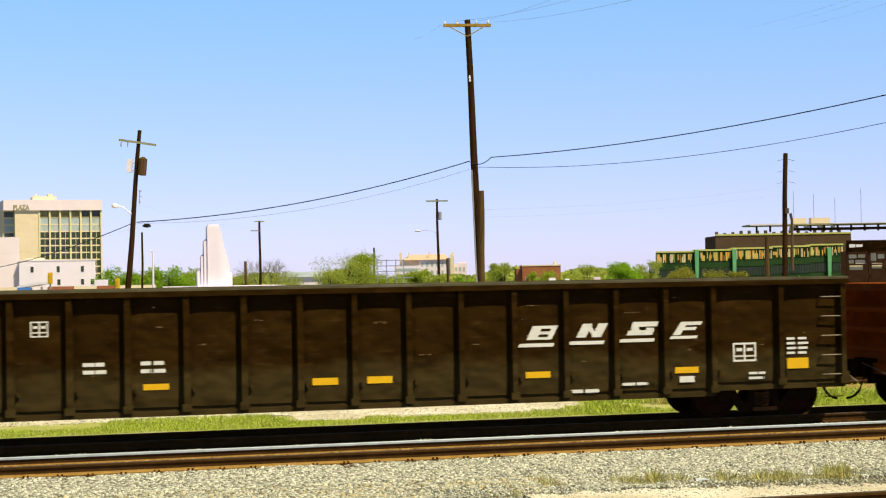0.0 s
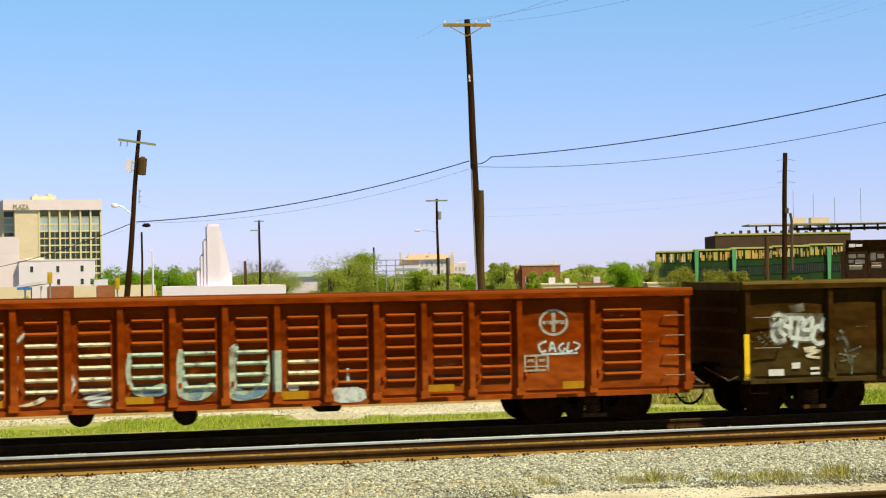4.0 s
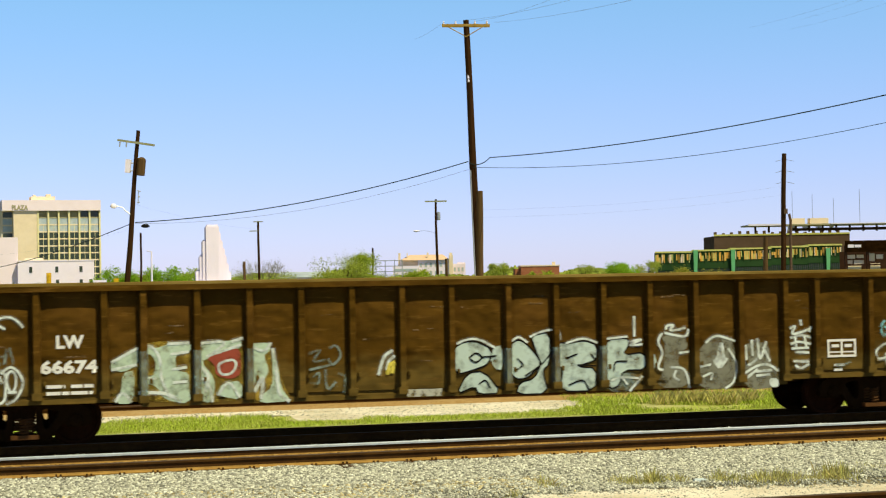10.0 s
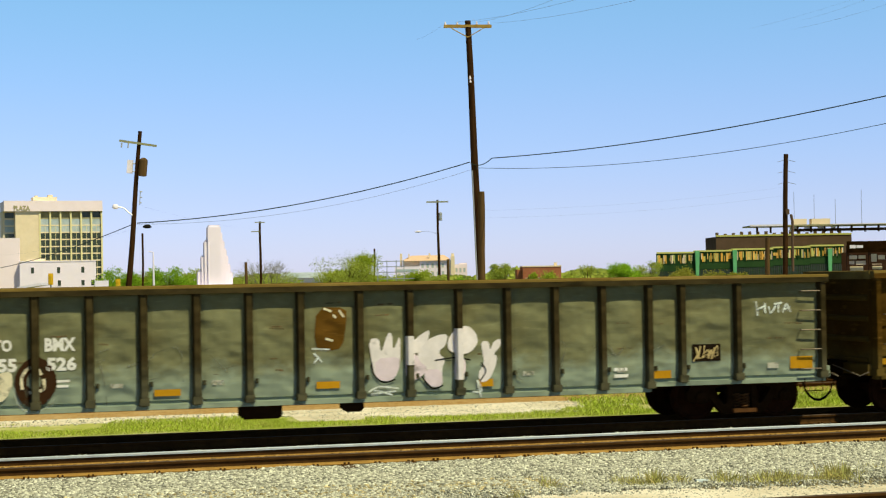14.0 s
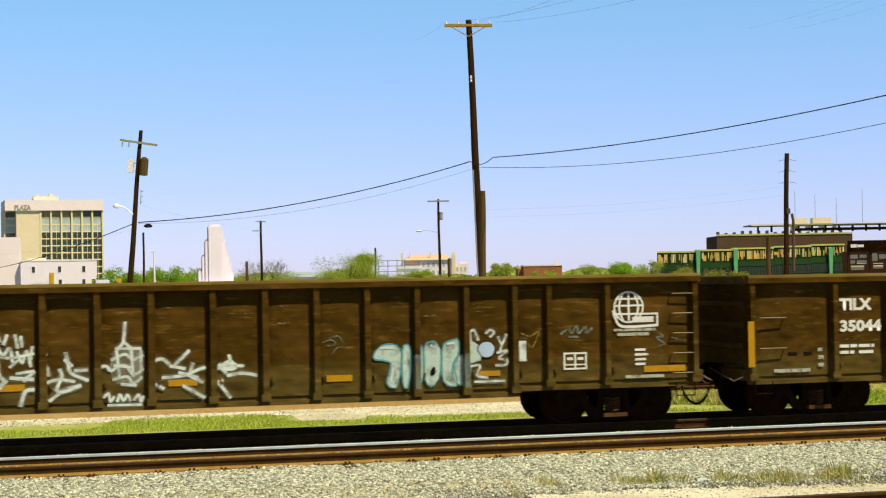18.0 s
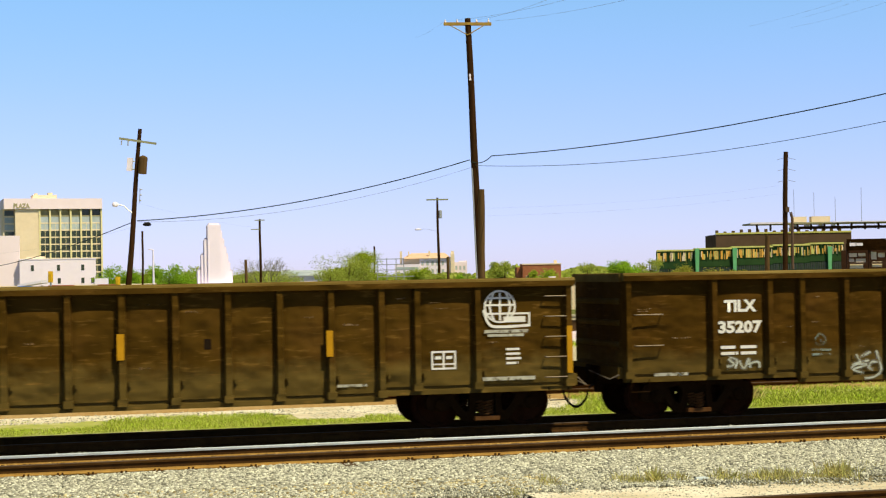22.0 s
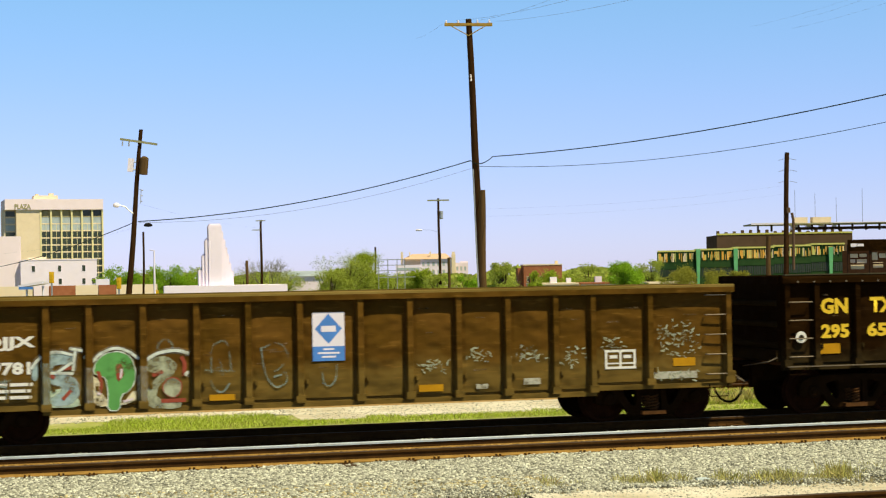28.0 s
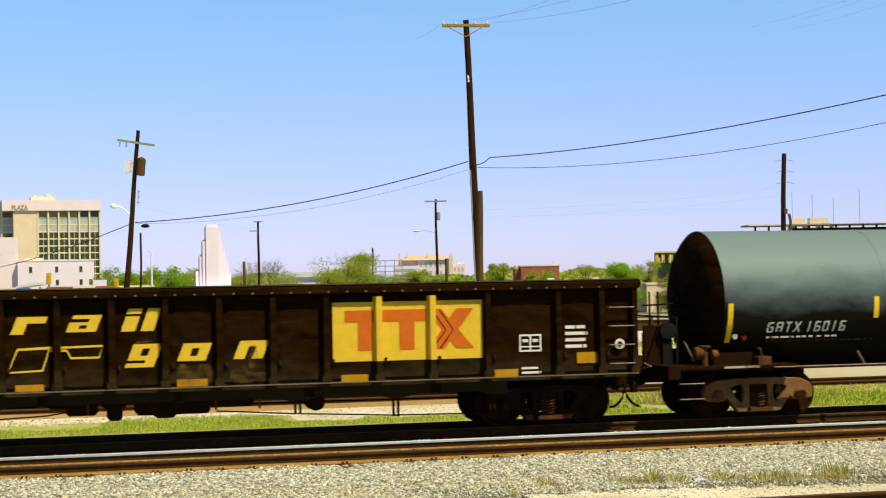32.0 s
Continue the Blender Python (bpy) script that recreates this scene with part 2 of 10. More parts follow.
def stain(name, c, cover=0.35, c3=None, rub_glint=0.3):
    """Faded car paint with rust blooms, horizontal scuffs and painted-in glints of dents."""
    c2 = tuple(v * 0.58 for v in c)
    return mat(name, c, c2, 1.1, c3 or tuple(0.9 * a + 0.34 * b for a, b in zip(c, RUST)), 0.8, cover, rough=0.75, bump=0.75, bscale=2.5, bdet=0.7,
               dist=0.13, spec=0.004, rub_glint=rub_glint, stretch=(0.9, 1, 1.4), dust_sheen=(1.98, 1.62, (c[0] * 1.18 + 0.010, c[1] * 1.4 + 0.011, c[2] * 2.0 + 0.005)))


M_CARBLACK = stain("black-brown car paint", (0.033, 0.0165, 0.0035), 0.3)
M_CARBROWN = stain("dark brown car paint", (0.072, 0.037, 0.0055), 0.4, rub_glint=0.4)
M_CARBROWNC = stain("deep brown car paint", (0.052, 0.026, 0.004), 0.4)
M_CARBROWND = stain("warm brown car paint", (0.094, 0.048, 0.007), 0.4, rub_glint=0.4)
M_CARBROWNB = stain("dull umber car paint", (0.082, 0.044, 0.007), 0.4, rub_glint=0.6)
M_CARRUST = stain("rusty brown car paint", (0.112, 0.058, 0.009), 0.45, rub_glint=0.4)
M_CARRED = stain("oxide red car paint", (0.28, 0.046, 0.003), 0.35, (0.19, 0.035, 0.003), 0.15)
M_CARGREY = stain("weathered grey-green car paint", (0.205, 0.21, 0.112), 0.42, (0.13, 0.115, 0.05), 0.12)
M_RIBGREY = stain("grimy olive-brown rib paint", (0.058, 0.045, 0.019), 0.4, (0.034, 0.022, 0.010), 0.1)
M_CARJET = stain("black car paint", (0.021, 0.0095, 0.0024), 0.25)
# the lit upper shell's blue-grey sheen is coloured in together with the dust
M_TANK = mat("black tank paint with dust and painted-in sheen", (0.007, 0.006, 0.003), (0.004, 0.0035, 0.002), 0.8, (0.010, 0.008, 0.004), 0.25, 0.4, rough=0.5, bump=0.03,
             stretch=(0.5, 1, 1.1), spec=0.12, dust_sheen=(2.55, 3.4, (0.15, 0.22, 0.235)))
M_CHORD = mat("dusty chord steel", (0.165, 0.115, 0.03), (0.10, 0.065, 0.016), 2.2, (0.25, 0.185, 0.06), 0.7, 0.4, rough=0.85, bump=0.3, stretch=(0.4, 1, 1))
M_CHORDRED = mat("red chord steel", (0.28, 0.06, 0.010), (0.19, 0.043, 0.008), 2.2, (0.32, 0.11, 0.03), 0.7, 0.4, rough=0.85, bump=0.3, stretch=(0.4, 1, 1))
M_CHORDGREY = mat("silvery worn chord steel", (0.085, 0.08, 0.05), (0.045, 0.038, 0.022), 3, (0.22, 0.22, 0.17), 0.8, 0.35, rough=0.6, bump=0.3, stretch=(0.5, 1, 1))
M_INNER = mat("rusty car interior", (0.13, 0.065, 0.03), (0.085, 0.042, 0.02), 1.5, (0.17, 0.10, 0.05), 0.4, 0.4, rough=0.95, bump=0.4)
M_LETTER = mat("white stencil paint", (0.80, 0.80, 0.76), (0.68, 0.67, 0.62), 5, rough=0.7, bump=0, alpha=(7, 0.16, 0.36))
M_LETTERDIM = mat("worn white stencil paint", (0.50, 0.50, 0.42), (0.36, 0.35, 0.28), 6, rough=0.7, bump=0, alpha=(9, 0.30, 0.52))
M_LETTERTAN = mat("faded tan stencil paint", (0.55, 0.43, 0.20), (0.42, 0.33, 0.15), 6, rough=0.7, bump=0, alpha=(9, 0.26, 0.5))
M_LETTERYEL = mat("yellow stencil paint", (0.80, 0.56, 0.05), (0.70, 0.47, 0.04), 5, rough=0.65, bump=0, alpha=(6, 0.12, 0.3))
M_YELLOW = mat("yellow reflector sheet", (0.85, 0.50, 0.02), (0.75, 0.43, 0.02), 4, rough=0.5, bump=0)
M_YELLOWB = mat("bright yellow reflector sheet", (0.95, 0.66, 0.03), (0.85, 0.57, 0.03), 4, rough=0.5, bump=0)
M_AMBER = mat("dirty amber reflector sheet", (0.52, 0.27, 0.015), (0.42, 0.21, 0.012), 5, (0.25, 0.13, 0.02), 2, 0.3, rough=0.6, bump=0)
M_ORG = mat("orange-red paint", (0.66, 0.16, 0.02), (0.56, 0.13, 0.02), 4, rough=0.6, bump=0)
M_REDP = mat("dark red paint", (0.30, 0.015, 0.01), (0.22, 0.012, 0.01), 4, rough=0.6, bump=0)
M_SCUFF = mat("pale brown scuff mark", (0.16, 0.095, 0.04), (0.22, 0.15, 0.08), 8, rough=0.8, bump=0, alpha=(11, 0.38, 0.62))
M_DKPATCH = mat("dark repaint patch", (0.020, 0.013, 0.007), (0.012, 0.008, 0.005), 3, rough=0.7, bump=0)


def spray(name, c, a=0.36, b=0.6, s=3.0):
    return mat(name, c, tuple(v * 0.8 for v in c), 4, rough=0.75, bump=0, alpha=(s, a, b))


G_BLUE = spray("pale blue spray paint", (0.56, 0.69, 0.62), 0.26, 0.52, 4.0)
G_MISTW = mat("thin white overspray", (0.62, 0.64, 0.58), (0.5, 0.52, 0.46), 4, rough=0.8, bump=0, alpha=(5, 0.3, 0.75, 0.42))
G_OCHRE = mat("worn ochre bare metal", (0.30, 0.19, 0.05), (0.16, 0.10, 0.03), 5, rough=0.85, bump=0, alpha=(4, 0.38, 0.72, 0.62))
G_MISTB = mat("thin blue-green overspray", (0.46, 0.60, 0.54), (0.36, 0.5, 0.44), 4, rough=0.8, bump=0, alpha=(5, 0.3, 0.75, 0.5))
G_AZURE = spray("azure spray paint", (0.16, 0.46, 0.80), 0.25, 0.45)
G_CREAM = spray("cream spray paint", (0.80, 0.74, 0.52), 0.30, 0.5, 6.0)
G_MINT = spray("pale mint spray paint", (0.54, 0.68, 0.52), 0.28, 0.54, 4.0)
G_WHITE = spray("white spray paint", (0.72, 0.79, 0.74), 0.26, 0.54, 5.0)
G_GREY = spray("grey-green spray paint", (0.25, 0.31, 0.27), 0.4, 0.66)
G_DIM = spray("faint spray paint", (0.22, 0.23, 0.17), 0.42, 0.72)
G_PINK = spray("pinkish white spray paint", (0.78, 0.67, 0.74), 0.22, 0.42)
G_SKY = spray("light blue spray paint", (0.50, 0.62, 0.80), 0.3, 0.5)
G_GREEN = spray("green spray paint", (0.13, 0.38, 0.11), 0.25, 0.45)
G_RED = spray("red spray paint", (0.34, 0.08, 0.05), 0.3, 0.5)
G_TEAL = spray("teal spray paint", (0.10, 0.36, 0.42), 0.3, 0.52)
G_BLACK = spray("black spray paint", (0.012, 0.011, 0.010), 0.25, 0.4)
G_YELL = spray("ochre spray paint", (0.42, 0.30, 0.05), 0.4, 0.66)
G_SCRAWL = spray("thin white spray paint", (0.52, 0.56, 0.48), 0.30, 0.6, 6.0)
G_AZUREPALE = spray("dull blue spray paint", (0.22, 0.36, 0.48), 0.3, 0.55)
G_TEALPALE = spray("pale teal spray paint", (0.22, 0.50, 0.52), 0.3, 0.55, 5.0)
G_POWDER = spray("dull powder blue spray paint", (0.40, 0.54, 0.57), 0.28, 0.55, 4.0)
G_SMEAR = mat("thin grey-green smear", (0.32, 0.36, 0.28), (0.22, 0.25, 0.19), 4, rough=0.8, bump=0, alpha=(2.5, 0.35, 0.75, 0.42))
G_LEMON = spray("yellow spray paint", (0.72, 0.60, 0.10), 0.25, 0.45)
G_ASH = spray("ash grey spray paint", (0.24, 0.24, 0.18), 0.30, 0.55, 4.0)
G_ASH2 = spray("pale grey-green spray paint", (0.46, 0.50, 0.36), 0.30, 0.6, 5.0)
G_MINTPALE = spray("pale yellow-green spray paint", (0.52, 0.56, 0.30), 0.30, 0.58, 6.0)
G_SKYPALE = spray("powder blue spray paint", (0.50, 0.64, 0.84), 0.22, 0.42)
G_PINKW = spray("white spray paint with a pink cast", (0.84, 0.79, 0.78), 0.20, 0.40)
G_UMBER = spray("dark umber spray paint", (0.045, 0.022, 0.010), 0.22, 0.42)


# ---- mesh tools ----
class Shape:
    """Collects vertices and faces of one part."""

    def __init__(self):
        self.v, self.f, self.mi = [], [], []

    def add(self, vs, fs, mi=0):
        k = len(self.v)
        self.v += [tuple(p) for p in vs]
        self.f += [tuple(i + k for i in q) for q in fs]
        self.mi += [mi] * len(fs)
        return self

    def box(self, x0, x1, y0, y1, z0, z1, mi=0):
        vs = [(x, y, z) for z in (z0, z1) for y in (y0, y1) for x in (x0, x1)]
        return self.add(vs, [(0, 2, 3, 1), (4, 5, 7, 6), (0, 1, 5, 4), (2, 6, 7, 3), (0, 4, 6, 2), (1, 3, 7, 5)], mi)

    def prism(self, prof, a, b, axis="x", mi=0):
        """A closed profile run from a to b; the profile lies in the two other axes."""
        n = len(prof)
        put = {"x": lambda s, p: (s, p[0], p[1]), "y": lambda s, p: (p[0], s, p[1]), "z": lambda s, p: (p[0], p[1], s)}[axis]
        vs = [put(s, p) for s in (a, b) for p in prof]
        fs = [(i, (i + 1) % n, n + (i + 1) % n, n + i) for i in range(n)] + [tuple(range(n))[::-1], tuple(range(n, 2 * n))]
        return self.add(vs, fs, mi)

    def tube(self, pts, r, seg=8, caps=True, mi=0):
        """A round bar along the points; r one radius or one for each point."""
        pts = [Vector(p) for p in pts]
        rs = r if isinstance(r, (list, tuple)) else [r] * len(pts)
        vs = []
        for i, p in enumerate(pts):
            d = (pts[min(i + 1, len(pts) - 1)] - pts[max(i - 1, 0)]).normalized()
            u = d.cross(Vector((0, 0, 1)) if abs(d.z) < 0.9 else Vector((1, 0, 0))).normalized()
            w = d.cross(u)
            vs += [p + rs[i] * (math.cos(a) * u + math.sin(a) * w) for a in [2 * math.pi * k / seg for k in range(seg)]]
        fs = [(i * seg + k, i * seg + (k + 1) % seg, (i + 1) * seg + (k + 1) % seg, (i + 1) * seg + k) for i in range(len(pts) - 1) for k in range(seg)]
        if caps:
            fs += [tuple(range(seg))[::-1], tuple(range((len(pts) - 1) * seg, len(pts) * seg))]
        return self.add(vs, fs, mi)

    def lathe(self, prof, seg=24, axis="y", c=(0, 0, 0), mi=0):
        """A profile (along, radius) turned round an axis through c."""
        vs = []
        for a, r in prof:
            for k in range(seg):
                q = 2 * math.pi * k / seg
                u, w = r * math.cos(q), r * math.sin(q)
                p = {"y": (u, a, w), "x": (a, u, w), "z": (u, w, a)}[axis]
                vs.append((p[0] + c[0], p[1] + c[1], p[2] + c[2]))
        n = len(prof)
        fs = [(i * seg + k, i * seg + (k + 1) % seg, (i + 1) * seg + (k + 1) % seg, (i + 1) * seg + k) for i in range(n - 1) for k in range(seg)]
        fs += [tuple(range(seg))[::-1], tuple(range((n - 1) * seg, n * seg))]
        return self.add(vs, fs, mi)

    def mesh(self, name, mats, smooth=False):
        me = bpy.data.meshes.new(name)
        me.from_pydata(self.v, [], self.f)
        for m in (mats if isinstance(mats, (list, tuple)) else [mats]):
            me.materials.append(m)
        me.polygons.foreach_set("material_index", self.mi)
        bm = bmesh.new()
        bm.from_mesh(me)
        bmesh.ops.recalc_face_normals(bm, faces=bm.faces)
        bm.to_mesh(me)
        bm.free()
        if smooth:
            me.polygons.foreach_set("use_smooth", [True] * len(me.polygons))
            me.set_sharp_from_angle(angle=radians(40))
        me.update()
        return me


def link(name, me, parent=None, m=None, label=""):
    """One mesh object, under a parent if given."""
    ob = new(name, me)
    if parent:
        ob.parent = parent
    if m is not None:
        ob.matrix_basis = m
    return tagged(ob, label)


def part(name, shape, material, parent, label="", m=None, smooth=False):
    return link(name, shape.mesh(name, material, smooth), parent, m, label)


def thing(name, label, category, m=None, group="", kind=""):
    ob = new(name)
    ob.empty_display_size = 0.3
    if m is not None:
        ob.matrix_basis = m
    return tagged(ob, label, category, group, kind)


def scatter(name, verts, faces, at, size, turn, material, tilt=None, parent=None):
    """Many small copies of one template joined in one mesh; at (n,3), size (n,3), turn (n)."""
    v, n = np.array(verts, float), len(at)
    p = v[None] * size[:, None, :]
    if tilt is not None:
        c, s = np.cos(tilt)[:, None], np.sin(tilt)[:, None]
        y, z = p[..., 1].copy(), p[..., 2].copy()
        p[..., 1], p[..., 2] = c * y - s * z, s * y + c * z
    c, s = np.cos(turn)[:, None], np.sin(turn)[:, None]
    x, y = p[..., 0].copy(), p[..., 1].copy()
    p[..., 0], p[..., 1] = c * x - s * y, s * x + c * y
    p += at[:, None, :]
    k, per = len(v), len(faces[0])
    idx = (np.array(faces)[None] + (np.arange(n) * k)[:, None, None]).reshape(-1)
    me = bpy.data.meshes.new(name)
    me.vertices.add(n * k)
    me.vertices.foreach_set("co", p.reshape(-1))
    me.loops.add(len(idx))
    me.loops.foreach_set("vertex_index", idx)
    me.polygons.add(n * len(faces))
    me.polygons.foreach_set("loop_start", np.arange(0, len(idx), per))
    me.polygons.foreach_set("loop_total", np.full(n * len(faces), per))
    me.update(calc_edges=True)
    me.materials.append(material)
    return link(name, me, parent)


RNG = np.random.default_rng(7)
STONE_V = [(-.5, -.4, -.3), (.45, -.5, -.3), (.5, .4, -.3), (-.4, .5, -.3), (-.35, -.3, .35), (.3, -.35, .25), (.35, .3, .4), (-.3, .3, .3)]
STONE_F = [(0, 3, 2, 1), (4, 5, 6, 7), (0, 1, 5, 4), (1, 2, 6, 5), (2, 3, 7, 6), (3, 0, 4, 7)]
BLADE_V = [(-.5, 0, 0), (.5, 0, 0), (.2, .25, .6), (0, .7, 1)]
BLADE_F = [(0, 1, 2), (0, 2, 3)]


def stones(name, x0, x1, y0, y1, density, zf, size=(0.035, 0.085), label="", material=None):
    n = int((x1 - x0) * (y1 - y0) * density)
    at = np.stack([RNG.uniform(x0, x1, n), RNG.uniform(y0, y1, n), np.zeros(n)], -1)
    at[:, 2] = [zf(p[0], p[1]) for p in at]
    s = RNG.uniform(size[0], size[1], n)[:, None] * RNG.uniform(0.7, 1.3, (n, 3))
    ob = scatter(name, STONE_V, STONE_F, at, s, RNG.uniform(0, 6.28, n), material or M_STONE, RNG.uniform(-0.6, 0.6, n))
    return tagged(ob, label, "ballast", kind="stuff")


def blades(name, n, place, height, width, material, label, category="grass"):
    """place(n) gives the root points (n,3)."""
    at = place(n)
    h = RNG.uniform(height[0], height[1], n)
    s = np.stack([np.full(n, width), h * 0.8, h], -1)
    ob = scatter(name, BLADE_V, BLADE_F, at, s, RNG.uniform(0, 6.28, n), material)
    return tagged(ob, label, category, kind="stuff")


# ---- ground and tracks ----
GROUND_Z = -0.5


def ground_sheet():
    s = Shape()
    ys = [-400, -60, -31, -8, 0, 20, 48, 90, 200, 600, 1500, 4500]
    xs = [-4500, -1200, -300, -80, -20, 0, 20, 60, 150, 400, 1500, 4500]
    for j in range(len(ys) - 1):
        for i in range(len(xs) - 1):
            s.add([(xs[i], ys[j], GROUND_Z), (xs[i + 1], ys[j], GROUND_Z), (xs[i + 1], ys[j + 1], GROUND_Z), (xs[i], ys[j + 1], GROUND_Z)], [(0, 1, 2, 3)])
    me = s.mesh("ground", M_GROUND)
    bm = bmesh.new()
    bm.from_mesh(me)
    bmesh.ops.remove_doubles(bm, verts=bm.verts, dist=0.001)
    bmesh.ops.recalc_face_normals(bm, faces=bm.faces)
    bm.to_mesh(me)
    bm.free()
    tagged(link("ground", me), "dry grassy ground reaching to the horizon", "ground", kind="structure")


ground_sheet()


def strip(name, x0, x1, y0, y1, z, thick, material, label, cat, wave=0.0, seed=1):
    """A ground layer with a slightly uneven edge."""
    rnd = random.Random(seed)
    n = max(2, int((x1 - x0) / 1.5)) if wave else 2
    s = Shape()
    xs = [x0 + (x1 - x0) * i / (n - 1) for i in range(n)]
    a = [y0 + rnd.uniform(-wave, wave) for _ in xs]
    b = [y1 + rnd.uniform(-wave, wave) for _ in xs]
    for i in range(n - 1):
        s.add([(xs[i], a[i], z), (xs[i + 1], a[i + 1], z), (xs[i + 1], b[i + 1], z), (xs[i], b[i], z)], [(0, 1, 2, 3)])
        s.add([(xs[i], a[i], z - thick), (xs[i + 1], a[i + 1], z - thick), (xs[i + 1], a[i + 1], z), (xs[i], a[i], z)], [(0, 1, 2, 3)])
        s.add([(xs[i], b[i], z - thick), (xs[i], b[i], z), (xs[i + 1], b[i + 1], z), (xs[i + 1], b[i + 1], z - thick)], [(0, 1, 2, 3)])
    return tagged(link(name, s.mesh(name, material)), label, cat, kind="structure")


FAR_L, FAR_R = -160, 260
strip("gravel_strip", FAR_L, FAR_R, 9.4, 11.2, GROUND_Z + 0.01, 0.02, M_SAND, "pale gravel strip beside the grass behind the train", "gravel", 0.35, 3)
strip("gravel_patch", 6.0, 13.5, 7.9, 12.6, GROUND_Z + 0.016, 0.02, M_SAND, "pale bare gravel patch between grass strips", "gravel", 0.4, 4)
strip("turf", FAR_L, FAR_R, 3.2, 9.5, GROUND_Z + 0.006, 0.02, M_TURF, "thin green turf behind the main track", "grass", 0.3, 5)
strip("yard", FAR_L, FAR_R, 15.2, 40, GROUND_Z + 0.008, 0.02, M_LOT, "open beige gravel yard behind the siding", "yard", 0.3, 6)
strip("lawn", FAR_L, FAR_R, 40, 43.2, GROUND_Z + 0.012, 0.02, M_TURF, "narrow green lawn along the yard edge", "lawn", 0.3, 7)
strip("pavement", FAR_L, FAR_R, 43.2, 46.2, GROUND_Z + 0.12, 0.14, M_ROADM, "pale concrete path before the brown fence", "pavement")
strip("road", FAR_L, FAR_R, 52, 66, GROUND_Z + 0.02, 0.03, M_ROADM, "pale concrete street behind the fence", "road")
strip("sand_track", FAR_L, FAR_R, -10.9, -8.8, GROUND_Z + 0.05, 0.06, M_SAND, "pale sandy path between two tracks", "gravel", 0.35, 8)

RAIL = [(-.07, 0), (.07, 0), (.07, .015), (.02, .03), (.012, .05), (.012, .125), (.036, .137), (.036, .17), (.03, .18),
        (-.03, .18), (-.036, .17), (-.036, .137), (-.012, .125), (-.012, .05), (-.02, .03), (-.07, .015)]


def track(name, yc, label, bed, bed_mat, bed_label, ztop=0.0, tie_from=-6, tie_to=34):
    """Two rails on ties in a bed of ballast."""
    t = thing(name, label, "track", kind="structure")
    for sgn in (-1, 1):
        s = Shape()
        prof = [(p[0] + yc + sgn * 0.7525, p[1] + ztop - 0.18) for p in RAIL]
        s.prism(prof, FAR_L, FAR_R)
        n = len(prof)
        for i in (0, 1, 2, 3, 13, 14, 15):
            s.mi[i] = 2
        shiny = name == "track_2" and sgn > 0
        for i in ((7, 8, 9, 10) if shiny else (7, 8, 9)):  # the flange side of the used rail is polished too
            s.mi[i] = 1
        part("rail", s, [M_RAIL, M_RAILTOP if shiny else M_RAILDULL, M_RAILFOOT if name != "track_1" else M_RAIL], t, "steel rail with a polished head" if shiny else "rusty steel rail with a dull head")
    tie = Shape().box(-0.115, 0.115, -1.3, 1.3, -0.18, 0).mesh("tie", M_TIE)
    plate = Shape().box(-0.09, 0.09, -0.17, 0.17, 0, 0.012).box(-0.05, -0.02, -0.13, -0.09, 0.012, 0.045).box(0.02, 0.05, -0.13, -0.09, 0.012, 0.045).mesh("tie_plate", M_RAIL)
    rnd = random.Random(int(abs(yc) * 10))
    x = tie_from
    far = Shape()
    while x < tie_to:
        m = pose(x + rnd.uniform(-.03, .03), yc + rnd.uniform(-.05, .05), ztop - 0.187 + rnd.uniform(-.008, .004), 0, 0, rnd.uniform(-1.2, 1.2))
        o = link("tie", tie, t, m)
        for sgn in (-1, 1):
            link("tie_plate", plate, o, pose(0, sgn * 0.7525, 0.0))
        x += 0.52
    for a, b in ((FAR_L, tie_from - 0.52), (tie_to + 0.3, FAR_R)):
        x = a
        while x < b:
            far.box(x - .115, x + .115, yc - 1.3, yc + 1.3, ztop - 0.36, ztop - 0.187)
            x += 0.52
    tagged(part("far_ties", far, M_TIE, t), kind="stuff")
    y0, y1, dz = bed
    s = Shape().prism([(y0, GROUND_Z - 0.03), (y1, GROUND_Z - 0.03), (y1 - 0.5, ztop - dz), (y0 + 0.5, ztop - dz)], FAR_L, FAR_R)
    tagged(link(name + "_bed", s.mesh(name + "_bed", bed_mat)), bed_label, "ballast", kind="structure")
    return t


track("track_1", 0.0, "main track with train shade painted into its ballast", (-1.9, 3.4, 0.22), M_SHADEBED, "ballast bed of the main track, darkened for shade")
track("track_2", -3.45, "empty track with one glinting rail before the train", (-9.4, -1.75, 0.21), M_BED, "grey limestone ballast bed of the nearer track")
track("track_3", -12.45, "empty rusty track nearest to the viewer", (-14.6, -10.6, 0.24), M_SAND, "sandy ballast bed of the nearest track")
track("track_4", 12.75, "rusty siding track behind the train", (10.9, 15.0, 0.12), M_RUSTBED, "rust-stained ballast of the siding", ztop=-0.3, tie_from=-8, tie_to=30)


def shoulder(x, y):
    """Height of the ballast surface beside the nearer track."""
    d = noise.noise(Vector((x * 0.9, y * 0.9, 3))) * 0.04
    return -0.195 + d * 0.6


stones("ballast_shoulder", -2.5, 18, -8.9, -4.30, 1000, shoulder, (0.022, 0.066), "loose grey and white limestone ballast stones")
stones("ballast_between_tracks", -3, 26, -2.45, -1.35, 330, lambda x, y: -0.170 + 0.02 * math.sin(x * 3), (0.03, 0.075), "pale ballast stones between the two tracks")
stones("ballast_in_gauge", -3, 22, -4.08, -2.82, 330, lambda x, y: -0.155, (0.03, 0.075), "golden brown ballast stones between the rails", M_GAUGE)
